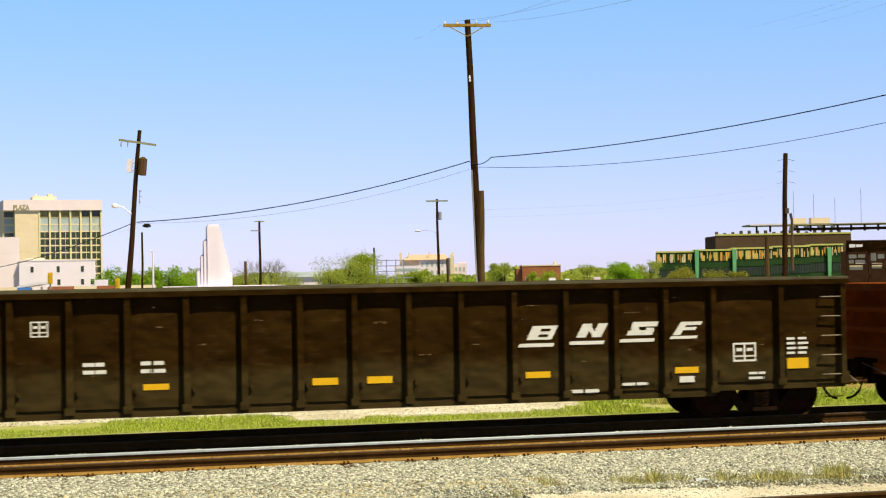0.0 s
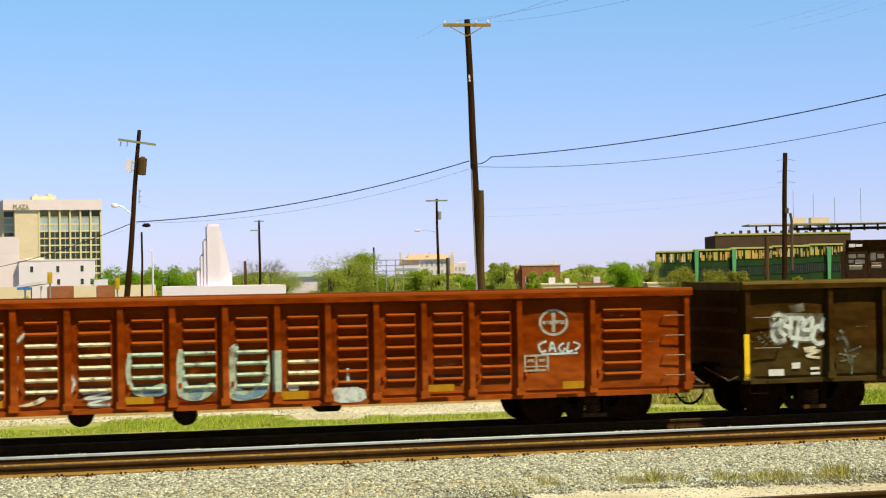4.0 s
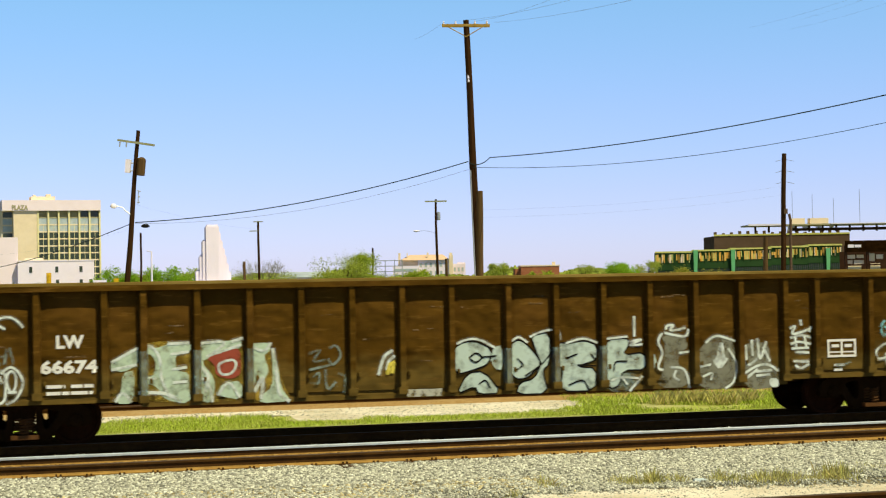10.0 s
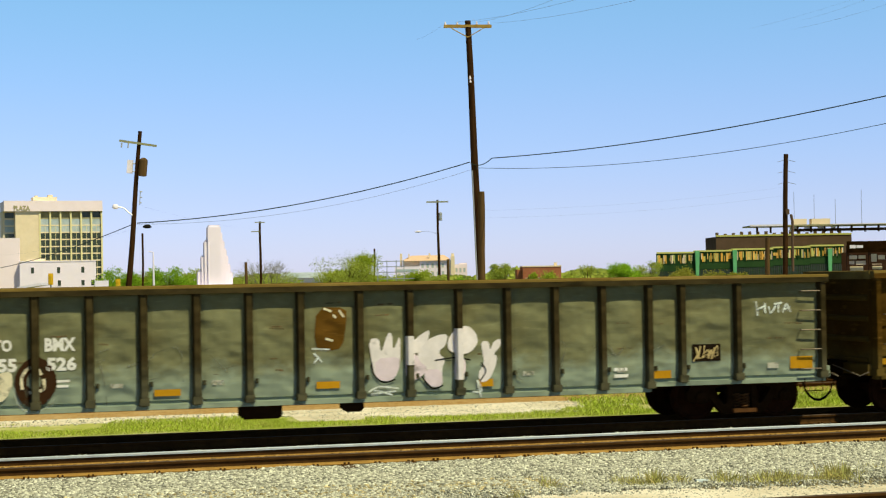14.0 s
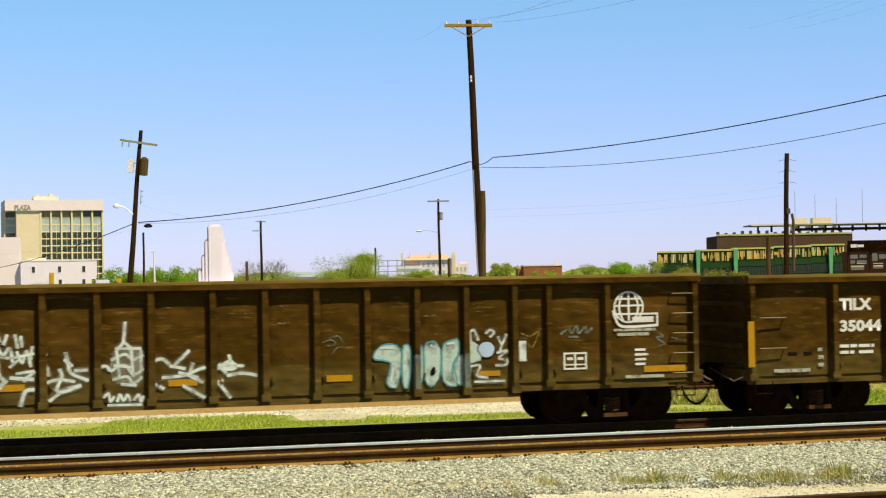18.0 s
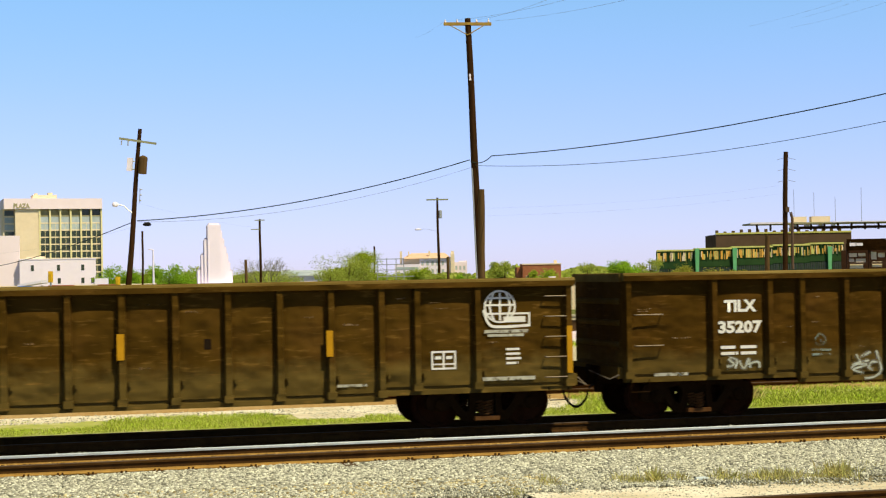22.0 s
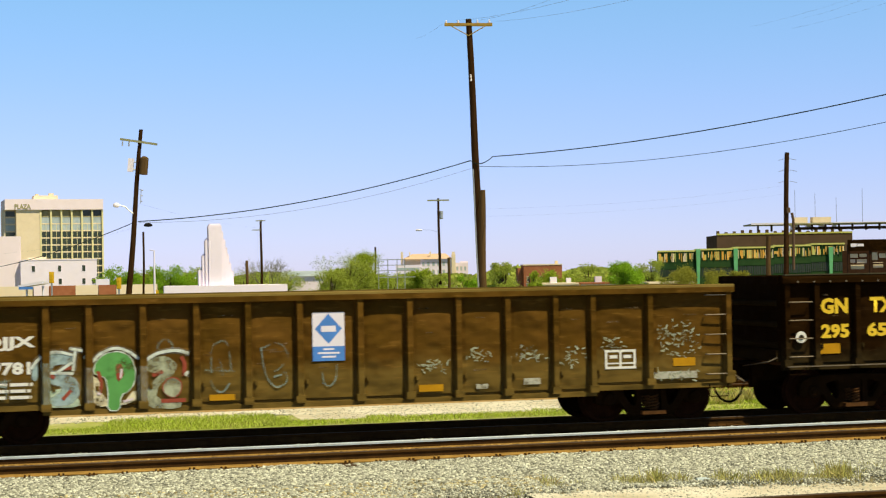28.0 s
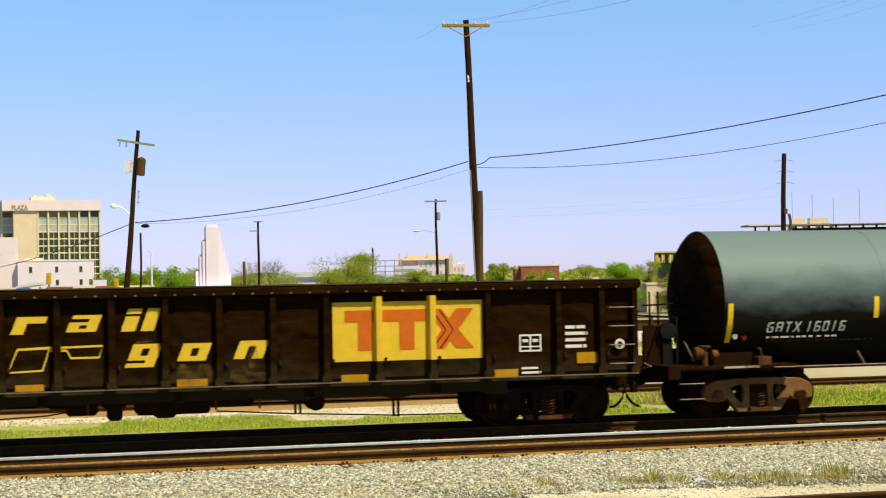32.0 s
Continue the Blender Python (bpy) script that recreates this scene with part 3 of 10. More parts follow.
stones("ballast_tan", -2.5, 7.5, -8.9, -6.9, 70, lambda x, y: shoulder(x, y) + 0.012, (0.022, 0.06), "dusty tan ballast stones at the edge of the shoulder", M_STONETAN)
stones("gravel_scatter", -1, 22, -10.6, -8.0, 300, lambda x, y: -0.172, (0.010, 0.036), "scattered small stones on the sandy path")
stones("gravel_behind", -4, 34, 9.1, 11.3, 60, lambda x, y: GROUND_Z + 0.012, (0.015, 0.05), "pale loose gravel stones along the siding")
stones("gravel_stones", 6.4, 13.6, 7.7, 9.3, 150, lambda x, y: GROUND_Z + 0.012, (0.012, 0.04), "bare patch of pale gravel in the grass")
stones("ballast_behind", -4, 30, 2.2, 3.4, 160, lambda x, y: -0.3, (0.04, 0.09), "dark ballast stones behind the main track", M_SHADEBED)


def sand_patch():
    """Pale fine sand lying over the ballast edge."""
    a, b, c = Vector((*(6.59, -9.17), 0)), Vector((*(8.54, -9.15), 0)), Vector((*(12.39, -9.98), 0))
    s = Shape()
    n = 60
    top = [(a.lerp(b, i / 18) if i < 18 else b.lerp(c, (i - 18) / (n - 19))) for i in range(n)]
    for i in range(n - 1):
        row = []
        for p, k in ((top[i], i), (top[i + 1], i + 1)):
            y = p.y + 0.10 * math.sin(k * 0.9) + 0.06 * math.sin(k * 2.3)
            row.append([(p.x, y + 0.2, -0.205), (p.x, y, -0.175), (p.x, y - 0.5, -0.165), (p.x, -11.2, -0.17)])
        for k in range(3):
            s.add([row[0][k], row[1][k], row[1][k + 1], row[0][k + 1]], [(0, 1, 2, 3)])
    tagged(link("sand_patch", s.mesh("sand_patch", M_SAND)), "pale sand drifted over the ballast edge", "sand", kind="structure")


sand_patch()


def clumps(spots, spread):
    def place(n):
        k = RNG.integers(0, len(spots), n)
        c = np.array(spots)[k]
        p = c[:, :2] + RNG.normal(0, 1, (n, 2)) * np.array(spread) * c[:, 3:4]
        return np.stack([p[:, 0], p[:, 1], c[:, 2]], -1)
    return place


def field(x0, x1, y0, y1, z, holes=()):
    def place(n):
        p = np.stack([RNG.uniform(x0, x1, 3 * n), RNG.uniform(y0, y1, 3 * n), np.full(3 * n, z)], -1)
        keep = np.array([noise.noise(Vector((a[0] * 0.35, a[1] * 0.6, 1.5))) > -0.30 for a in p])
        for hx0, hx1, hy0, hy1 in holes:
            keep &= ~((p[:, 0] > hx0) & (p[:, 0] < hx1) & (p[:, 1] > hy0) & (p[:, 1] < hy1))
        p = p[keep]
        return p[:n] if len(p) >= n else p[RNG.integers(0, len(p), n)]
    return place


blades("grass_strip", 90000, field(-3, 32, 6.2, 9.7, GROUND_Z, [(5.5, 13.6, 8.5, 9.8), (7.2, 12.8, 8.0, 9.8), (8.4, 11.8, 7.6, 9.8)]), (0.02, 0.10), 0.008, M_BLADE, "short green grass behind the main track")
blades("grass_patch", 60000, field(12.8, 40, 6.4, 12.2, GROUND_Z, [(12.0, 13.8, 8.4, 12.3)]), (0.03, 0.15), 0.010, M_BLADE, "taller green grass and weeds beside the siding")
blades("lawn_grass", 9000, field(-4, 40, 40.2, 43, GROUND_Z), (0.08, 0.22), 0.05, M_BLADE, "green lawn grass along the yard edge")
blades("dry_shrub", 900, clumps([(15.9, 8.6, GROUND_Z, 1.0), (16.6, 8.4, GROUND_Z, 0.7), (17.0, 7.8, GROUND_Z, 0.8), (17.8, 8.2, GROUND_Z, 0.6)], (0.3, 0.2)), (0.12, 0.40), 0.012, M_DRYBLADE, "brown dry shrub in the grass", "shrub")
def tufts(name, spots, material, label):
    """Separate fanned tufts: root x, y, reach, height."""
    at, size, turn, tilt = [], [], [], []
    for x, y, n, reach, h in spots:
        n = int(n * 1.7)
        d = RNG.normal(0, 1, (n, 2)) * reach * 1.35
        at.append(np.stack([x + d[:, 0], y + d[:, 1], np.full(n, -0.215)], -1))
        hh = h * RNG.uniform(0.35, 1.0, n) * np.exp(-(d[:, 0] / (2.2 * reach)) ** 2)
        size.append(np.stack([np.full(n, 0.0038), hh * 0.45, hh], -1))
        turn.append(RNG.uniform(0, 6.28, n))
        tilt.append(RNG.normal(0, 0.42, n))
    ob = scatter(name, BLADE_V, BLADE_F, np.concatenate(at), np.concatenate(size), np.concatenate(turn), material, np.concatenate(tilt))
    tagged(ob, label, "weeds", kind="stuff")


tufts("dry_weeds", [(7.24, -8.22) + (60, .09, .24), (7.69, -8.12) + (30, .12, .12), (8.4, -8.26) + (90, .12, .2), (8.53, -8.45) + (60, .1, .2), (9.22, -8.44) + (60, .09, .2),
                    (9.88, -8.56) + (110, .13, .25), (10.06, -8.7) + (50, .12, .16), (10.36, -8.82) + (120, .14, .24), (10.62, -8.85) + (130, .14, .26), (10.9, -8.82) + (80, .1, .2), (11.16, -8.92) + (80, .1, .16),
                    (12.14, -8.43) + (40, .12, .14), (12.73, -7.88) + (40, .14, .14)], M_DRYBLADE, "dry brown-green weeds growing from the ballast")
tufts("green_weeds", [(8.8, -8.42) + (90, .07, .3), (9.12, -8.26) + (40, .08, .18), (11.52, -8.92) + (150, .13, .34), (11.33, -8.99) + (60, .1, .22), (6.48, -9.11) + (50, .1, .14), (10.63, -9.95) + (50, .16, .1)],
      M_DRYBLADE, "yellow-green weed tufts beside the sand")
bottle = tagged(link("bottle", Shape().lathe([(0, .03), (.02, .035), (.17, .035), (.2, .015), (.24, .015)], 10, "x").mesh("bottle", M_GLASSB, True), None, pose(*(9.4, -8.58), -0.17, 0, 0, 15)), "discarded pale blue plastic bottle on the ballast", "bottle")


# ---- poles and wires ----
BG = -TURN


def pole(name, base, top, r0, r1, label, material=None):
    """A tapered, slightly crooked pole; the root sits at its foot."""
    p = thing(name, label, "utility pole", Matrix.Translation(base), "utility poles")
    b, t = Vector((0, 0, 0)), Vector(top) - Vector(base)
    pts, rs = [], []
    for i in range(9):
        k = i / 8
        w = 0.02 * math.sin(k * 9 + base[0])
        pts.append(b.lerp(t, k) + Vector((w, 0, 0)))
        rs.append(r0 + (r1 - r0) * k)
    pts[0].z -= 0.3
    part("shaft", Shape().tube(pts, rs, 12), material or M_POLE, p, smooth=True)
    return p, t


def insulators(p, spots, r=0.05, h=0.14):
    me = Shape().lathe([(0, r * .5), (0.02, r), (h * .5, r * .9), (h * .6, r * .5), (h * .8, r * .8), (h, r * .4)], 8, "z").mesh("insulator", M_SIGNW, True)
    for q in spots:
        link("insulator", me, p, Matrix.Translation(q))


def wire(name, a, b, sag, r, material, label):
    a, b = Vector(a), Vector(b)
    pts = []
    for i in range(29):
        k = i / 28
        q = a.lerp(b, k)
        q.z -= sag * 4 * k * (1 - k)
        pts.append(q)
    root = tagged(link(name, Shape().tube(pts, r, 5).mesh(name, material, True)), label, "cable")
    return root


# tall pole with the yellow crossarm
MB, MT = Vector((18.87, 38.17, -0.11)), Vector((18.32, 38.06, 14.15))
MB.z = GROUND_Z
p, t = pole("utility_pole", MB, MT, 0.21, 0.13, "tall dark leaning wooden utility pole with a yellow crossarm")
ux = Vector((math.cos(radians(BG)), math.sin(radians(BG)), 0))
for k in (-0.09, 0.09):
    part("crossarm", Shape().box(-1.05, 1.05, k - 0.045, k + 0.045, -0.30, -0.19), M_ARM, p, "yellow-brown timber crossarm", Matrix.Translation(t) @ pose(0, 0, 0, 0, 1.0, BG))
for sx in (-1, 1):
    part("arm_brace", Shape().tube([(sx * 0.75, -0.12, -0.32), (0, -0.14, -0.75)], 0.022, 6), M_ARM, p, "", Matrix.Translation(t) @ pose(0, 0, 0, 0, 0, BG))
insulators(p, [t + ux * k + Vector((0, 0, -0.18)) for k in (-0.98, -0.45, 0.4, 0.92)] + [t + Vector((0.02, -0.18, -2.6)), t + Vector((0.03, -0.18, -2.75))])
part("conduit", Shape().tube([t * 0.02 + Vector((-0.2, -0.12, 0)), t * 0.3 + Vector((-0.2, -0.1, 0)), t * 0.55 + Vector((-0.17, -0.1, 0))], 0.035, 6), M_STEEL, p, "pale metal conduit up the pole side")
SB = Vector((18.62, 37.5, 0.04))
SB.z = GROUND_Z
pole("pole_stub", SB, (18.61, 37.4, 6.6), 0.17, 0.15, "cut-off weathered wooden pole stub beside the tall pole", M_POLELIGHT)

# leaning pole with transformer
LB, LT = Vector((3.57, 44.5, -0.53)), Vector((4.44, 44.11, 9.78))
LB.z = GROUND_Z
p, t = pole("utility_pole", LB, LT, 0.155, 0.085, "leaning wooden utility pole with a transformer and street light")
down = pose(0, 0, 0, 0, 0, -BG) @ -t
lean = Matrix.Translation(t) @ pose(0, 0, 0, 0, -math.degrees(math.asin(down.x / down.length)), BG)
part("crossarm", Shape().box(-0.85, 0.85, -0.16, -0.05, -0.62, -0.52), M_ARMGREY, p, "greyish timber crossarm", lean @ pose(0, 0, 0, 0, 4, 0))
for k in (-0.75, -0.45):
    part("cutout", Shape().tube([(k, -0.2, -0.6), (k, -0.22, -0.82)], 0.035, 6), M_STEEL, p, "", lean)
part("transformer", Shape().lathe([(0, 0.1), (0.02, 0.2), (0.75, 0.2), (0.8, 0.14), (0.85, 0.06)], 14, "z", (0.26, -0.05, -2.05)), M_POLELIGHT, p, "brown pole-mounted transformer can", lean, True)
part("meter_box", Shape().box(-0.45, -0.22, -0.15, 0.1, -1.95, -1.35), M_SIGNW, p, "white equipment box", lean)
for k in (-1.5, -1.85):
    part("box_arm", Shape().tube([(-0.25, 0, k), (0.1, 0, k)], 0.03, 6), M_STEEL, p, "", lean)
rack = Shape().tube([(0.15, -.05, -2.72), (0.22, -.05, -2.72), (0.25, -.05, -3.35)], 0.02, 6)
for k in (-2.75, -3.0, -3.25):
    rack.tube([(0.22, -.05, k), (0.32, -.05, k)], 0.03, 6)
part("spool_rack", rack, M_STEEL, p, "", lean)
part("lamp_arm", Shape().tube([(-0.02, 0, -3.86), (-0.28, 0, -3.70), (-0.45, 0, -3.55), (-0.75, -.05, -3.5)], 0.03, 6), M_STEEL, p, "", lean)
part("lamp_head", Shape().lathe([(-0.12, 0.06), (-0.08, 0.14), (0, 0.15), (0.08, 0.1), (0.1, 0.04)], 12, "z", (-0.85, -.05, -3.5)), M_SIGNW, p, "white cobra-head street light", lean, True)

# further poles
q = Vector((41.79, 56.23, 0.24)); q.z = GROUND_Z
p, t = pole("utility_pole", q, (41.99, 56.02, 9.68), 0.16, 0.13, "bare dark wooden pole beside the green hall")
for k in (0.35, 1.0, 1.65):
    for a, b in ((-0.5, -0.1), (0.55, 0.12)):
        part("side_pin", Shape().tube([(a, 0, -k - 0.1), (b, 0, -k)], 0.014, 5), M_THINWIRE, p, "", Matrix.Translation(t) @ pose(0, 0, 0, 0, 0, BG))
part("riser_pipe", Shape().tube([(0.2, -.1, -3.5), (0.28, -.1, -3.9), (0.25, -.1, -6.8)], 0.08, 8).box(-.1, .1, -.2, 0, -3.5, -3.2), M_BROWNW, p, "", Matrix.Translation(t) @ pose(0, 0, 0, 0, 0, BG))
q = Vector((35.39, 114.45, -0.77)); q.z = GROUND_Z
p, t = pole("utility_pole", q, (35.27, 114.3, 9.94), 0.15, 0.10, "distant wooden utility pole with a crossarm")
part("crossarm", Shape().box(-1.0, 1.0, -0.15, -0.05, -0.25, -0.12), M_ARMGREY, p, "", Matrix.Translation(t) @ pose(0, 0, 0, 0, 0, BG))
part("transformer", Shape().lathe([(-1.9, .12), (-1.85, .18), (-1.2, .18), (-1.15, .08)], 10, "z", (0.25, 0, 0)), M_STEEL, p, "grey transformer can", Matrix.Translation(t), True)
part("lamp_arm", Shape().tube([(0, 0, -3.1), (-0.9, 0, -2.86), (-1.55, 0, -2.86)], 0.012, 5), M_THINWIRE, p, "", Matrix.Translation(t) @ pose(0, 0, 0, 0, 0, BG))
part("lamp_head", Shape().lathe([(-2.1, .02), (-2.05, .07), (-1.75, .1), (-1.5, .05)], 10, "x", (0, 0, -2.88)), M_SIGNW, p, "white street light head", Matrix.Translation(t) @ pose(0, 0, 0, 0, 0, BG), True)
q = Vector((22.11, 138.3, -0.95)); q.z = GROUND_Z
p, t = pole("utility_pole", q, (22.07, 138.15, 8.96), 0.15, 0.11, "distant dark wooden utility pole")
for a in ((-0.5, 0.5, -0.15), (-0.9, 0, -1.1)):
    part("crossarm", Shape().box(a[0], a[1], -0.15, -0.05, a[2], a[2] + 0.1), M_ARMGREY, p, "", Matrix.Translation(t) @ pose(0, 0, 0, 0, 0, BG))
for a, b, d, r, lab in (((436, 560), (435.5, 463), 120, 0.12, "short brown wooden post"), ((664, 560), (662.5, 439), 160, 0.10, "thin dark pole among trees"),
                        ((253, 560), (252.5, 412), 140, 0.10, "thin dark pole behind the leaning pole"), ((794, 560), (793, 458), 140, 0.13, "short wooden post among trees"),
                        ((1359, 560), (1358, 420), 98, 0.16, "brown wooden stub post by the hall")):
    q = Vector((0, 0, 0))
    spots = {436: ((14.53, 88.65, 0.22), (14.56, 88.58, 4.23)), 664: ((31.58, 125.68, -0.91), (31.59, 125.57, 5.76)), 253: ((8.37, 110.77, -0.09), (8.44, 110.63, 7.06)),
             794: ((33.73, 104.55, -0.54), (33.75, 104.47, 4.39)), 1359: ((42.15, 59.23, 0.18), (42.18, 59.14, 4.91))}[a[0]]
    q = Vector(spots[0]); q.z = GROUND_Z
    pole("wooden_post", q, spots[1], r, r * 0.85, lab, M_POLELIGHT if a[0] in (436, 794, 1359) else M_POLE)

W_L, W_M, W_R = (4.25, 44.13, 5.60), (18.35, 38.16, 7.94), (27.36, 15.34, 8.7)
wire("service_cable", W_L, W_M, 0.47, 0.023, M_WIRE, "thick black aerial cable between two poles")
wire("service_cable", (19.14, 37.45, 8.06), W_R, 0.33, 0.021, M_WIRE, "thick black aerial cable running off the tall pole")
wire("cable_loop", (18.35, 38.06, 7.88), (19.14, 37.45, 8.06), 0.18, 0.02, M_WIRE, "slack black cable loop at the tall pole")
wire("drop_wire", (18.44, 38.14, 7.69), (27.34, 15.36, 7.81), 0.55, 0.011, M_WIRE, "thin aerial wire below the main cable")
wire("drop_wire", (4.25, 44.13, 5.55), (18.35, 38.17, 7.59), 0.6, 0.007, M_THINWIRE, "thin grey aerial wire")
wire("guy_wire", (3.98, 44.2, 5.52), (-4.18, 82.88, 3.79), 0.3, 0.02, M_WIRE, "dark wire running off behind the leaning pole")
tagged(link("splice_case", Shape().tube([(4.49, 43.87, 5.41), (4.59, 43.84, 5.43), (4.76, 43.8, 5.43), (4.86, 43.78, 5.4)], [0.03, 0.09, 0.09, 0.03], 8).mesh("splice_case", M_BLACK, True)), "black cable splice case hung on the aerial cable", "cable box")
for a, b in (((17.27, 38.32, 13.99), (31.27, 104.76, 23.16)), ((18.77, 37.95, 14.09), (14.06, 11.36, 10.61)), ((19.49, 37.78, 14.03), (16.02, 10.89, 10.45)), ((17.8, 38.19, 14.1), (14.36, 11.29, 10.48))):
    wire("line_wire", a, b, 0.1, 0.004, M_THINWIRE, "thin bare power line from the crossarm")
for a, b in (((22.06, 138.16, 8.14), (4.35, 45.73, 6.49)), ((18.77, 39.12, 5.84), (41.88, 56.08, 7.78)), ((18.77, 39.13, 5.51), (41.88, 56.09, 7.29)), ((-3.43, 82.68, 4.84), (4.21, 44.76, 5.36))):
    wire("line_wire", a, b, 0.25, 0.0022, M_THINWIRE, "thin grey line wire between poles")


for a, b in (((29.47, 33.28, 13.29), (26.01, 13.56, 11.8)), ((31.23, 32.85, 13.21), (26.34, 13.49, 11.41)), ((31.7, 32.73, 13.63), (25.67, 13.65, 11.63))):
    wire("line_wire", a, b, 0.1, 0.0022, M_THINWIRE, "faint thin line wire high overhead")


# ---- buildings ----
def windows(parent, xs, zs, w, h, y, material, frame_mat, name="window", inset=0.06):
    """A pane in a frame for each place given."""
    fr = Shape()
    t = 0.07 * w + 0.02
    for x0, x1, z0, z1 in ((-w / 2, -w / 2 + t, 0, h), (w / 2 - t, w / 2, 0, h), (-w / 2 + t, w / 2 - t, 0, t), (-w / 2 + t, w / 2 - t, h - t, h)):
        fr.box(x0, x1, -0.06, 0.0, z0, z1)
    fm = fr.mesh("window", frame_mat)
    pm = Shape().box(-w / 2 + t, w / 2 - t, -0.03, -0.01, t, h - t).mesh("pane", material)
    for z in zs:
        for x in xs:
            o = link(name, fm, parent, pose(x, y, z))
            link("pane", pm, o)


def put(xy, z=GROUND_Z, turn=0.0):
    return pose(xy[0], xy[1], z, 0, 0, BG + turn)


def tower_block():
    """Eleven-storey slab with a fascia band, fins and rows of windows."""
    k = 700 / 2900
    b = thing("office_tower", "distant cream office tower with dark window bays and pale fascia", "building", put((-0.64, 689.59), GROUND_Z, 19))
    H = 38.6
    part("wall", Shape().box(-61 * k, 110 * k, 4.5, 22, 0, H - 4).box(-41 * k, 0, 0, 4.5, 0, H - 4.4), M_CREAM, b, "cream concrete wall")
    part("fascia", Shape().box(-60.5 * k, 110.5 * k, -0.8, 22.5, H - 4.4, H + 0.1), M_PINKW, b, "pale pink-white fascia band")
    part("penthouse", Shape().box(-9 * k, 33 * k, 4, 14, H + 0.1, H + 1.9).box(-5 * k, 0, 5, 8, H + 1.9, H + 2.6).box(18 * k, 26 * k, 5, 9, H + 1.9, H + 2.9), M_CREAM, b)
    for i in range(7):
        x = (1 + i * 18) * k
        part("fin", Shape().box(x - 0.35, x + 0.35, -0.25, 4.5, 0, H - 4.4), M_FIN, b)
    for f in range(12):
        z = H - 4.4 - 3.03 * (f + 1)
        if z < 0:
            break
        # top storey: the recess shade is put into its olive colour
        part("floor_slab", Shape().box(0.7, 109 * k - 0.7, 0.35, 4.5, z - 0.25, z + 0.3), M_OLIVE if f == 0 else M_CREAM, b)
        pane = Shape().box(0, 16.3 * k, 0.42 if f else 1.6, 0.6 if f else 1.8, z + 0.3, z + 2.78)
        me = pane.mesh("window", M_OLIVE if f == 0 else (M_GLASSB if f in (1, 2) else M_GLASS))
        for i in range(6):
            dark = f == 0 and i > 3
            o = link("window", me if not dark else pane.mesh("window", M_GLASS), b, pose((1.9 + i * 18) * k - 0.2 + 0.3, 0, 0))
            if f > 1:
                link("mullion", Shape().box(8 * k - .08, 8 * k + .08, 0.34, 0.41, z + 0.3, z + 2.78).mesh("mullion", M_FIN), o)
        link("window", Shape().box(-58 * k, -42 * k, 4.3, 4.48, z + 0.3, z + 2.6).mesh("window", M_GLASSB if f in (1, 2) else M_GLASS), b)
    lettering("sign_letters", "PLAZA", b, -44 * k, -16 * k, H - 4.1, H - 2.0, -0.95, M_OLIVE)


def lettering(name, words, parent, x0, x1, z0, z1, y, material, label="", slant=0.0, bold=0.045):
    """Words set in a box of that size, facing the viewer's side."""
    cu = bpy.data.curves.new(name, "FONT")
    cu.body, cu.extrude, cu.resolution_u = words, 0.0, 2
    cu.offset = bold
    tmp = new("letters", cu)
    me = bpy.data.meshes.new_from_object(tmp.evaluated_get(bpy.context.evaluated_depsgraph_get()))
    bpy.data.objects.remove(tmp)
    v = np.array([p.co for p in me.vertices])
    lo, hi = v.min(0), v.max(0)
    for p in me.vertices:
        a, b = (p.co.x - lo[0]) / (hi[0] - lo[0]), (p.co.y - lo[1]) / (hi[1] - lo[1])
        p.co = (x0 + (x1 - x0) * a + slant * b, y, z0 + (z1 - z0) * b)
    me.materials.clear()
    me.materials.append(material)
    me.name = name
    return link(name, me, parent, None, label)


tower_block()


def white_block():
    k = 420 / 2900
    b = thing("white_building", "plain white three-storey building with small windows", "building", put((-1.93, 401.57), GROUND_Z, 14))
    part("wall", Shape().box(-24 * k, 108 * k, 0, 14, 0, 8.9), M_WHITE, b)
    part("parapet", Shape().box(-24.5 * k, 108.5 * k, -0.1, 14.2, 8.9, 9.15), M_WHITE, b)
    part("taller_wing", Shape().box(-120 * k, -24 * k, 2, 16, 0, 15.2), M_PINKW, b)
    part("roof_unit", Shape().box(-12 * k, 20 * k, 4, 9, 9.15, 9.8), M_CREAM, b)
    windows(b, [-2 * k, 43 * k, 85 * k], [5.9], 0.95, 1.7, 0, M_GLASS, M_WHITE)
    windows(b, [44 * k, 85 * k, 102 * k], [2.6], 0.95, 1.6, 0, M_GLASS, M_WHITE)


white_block()


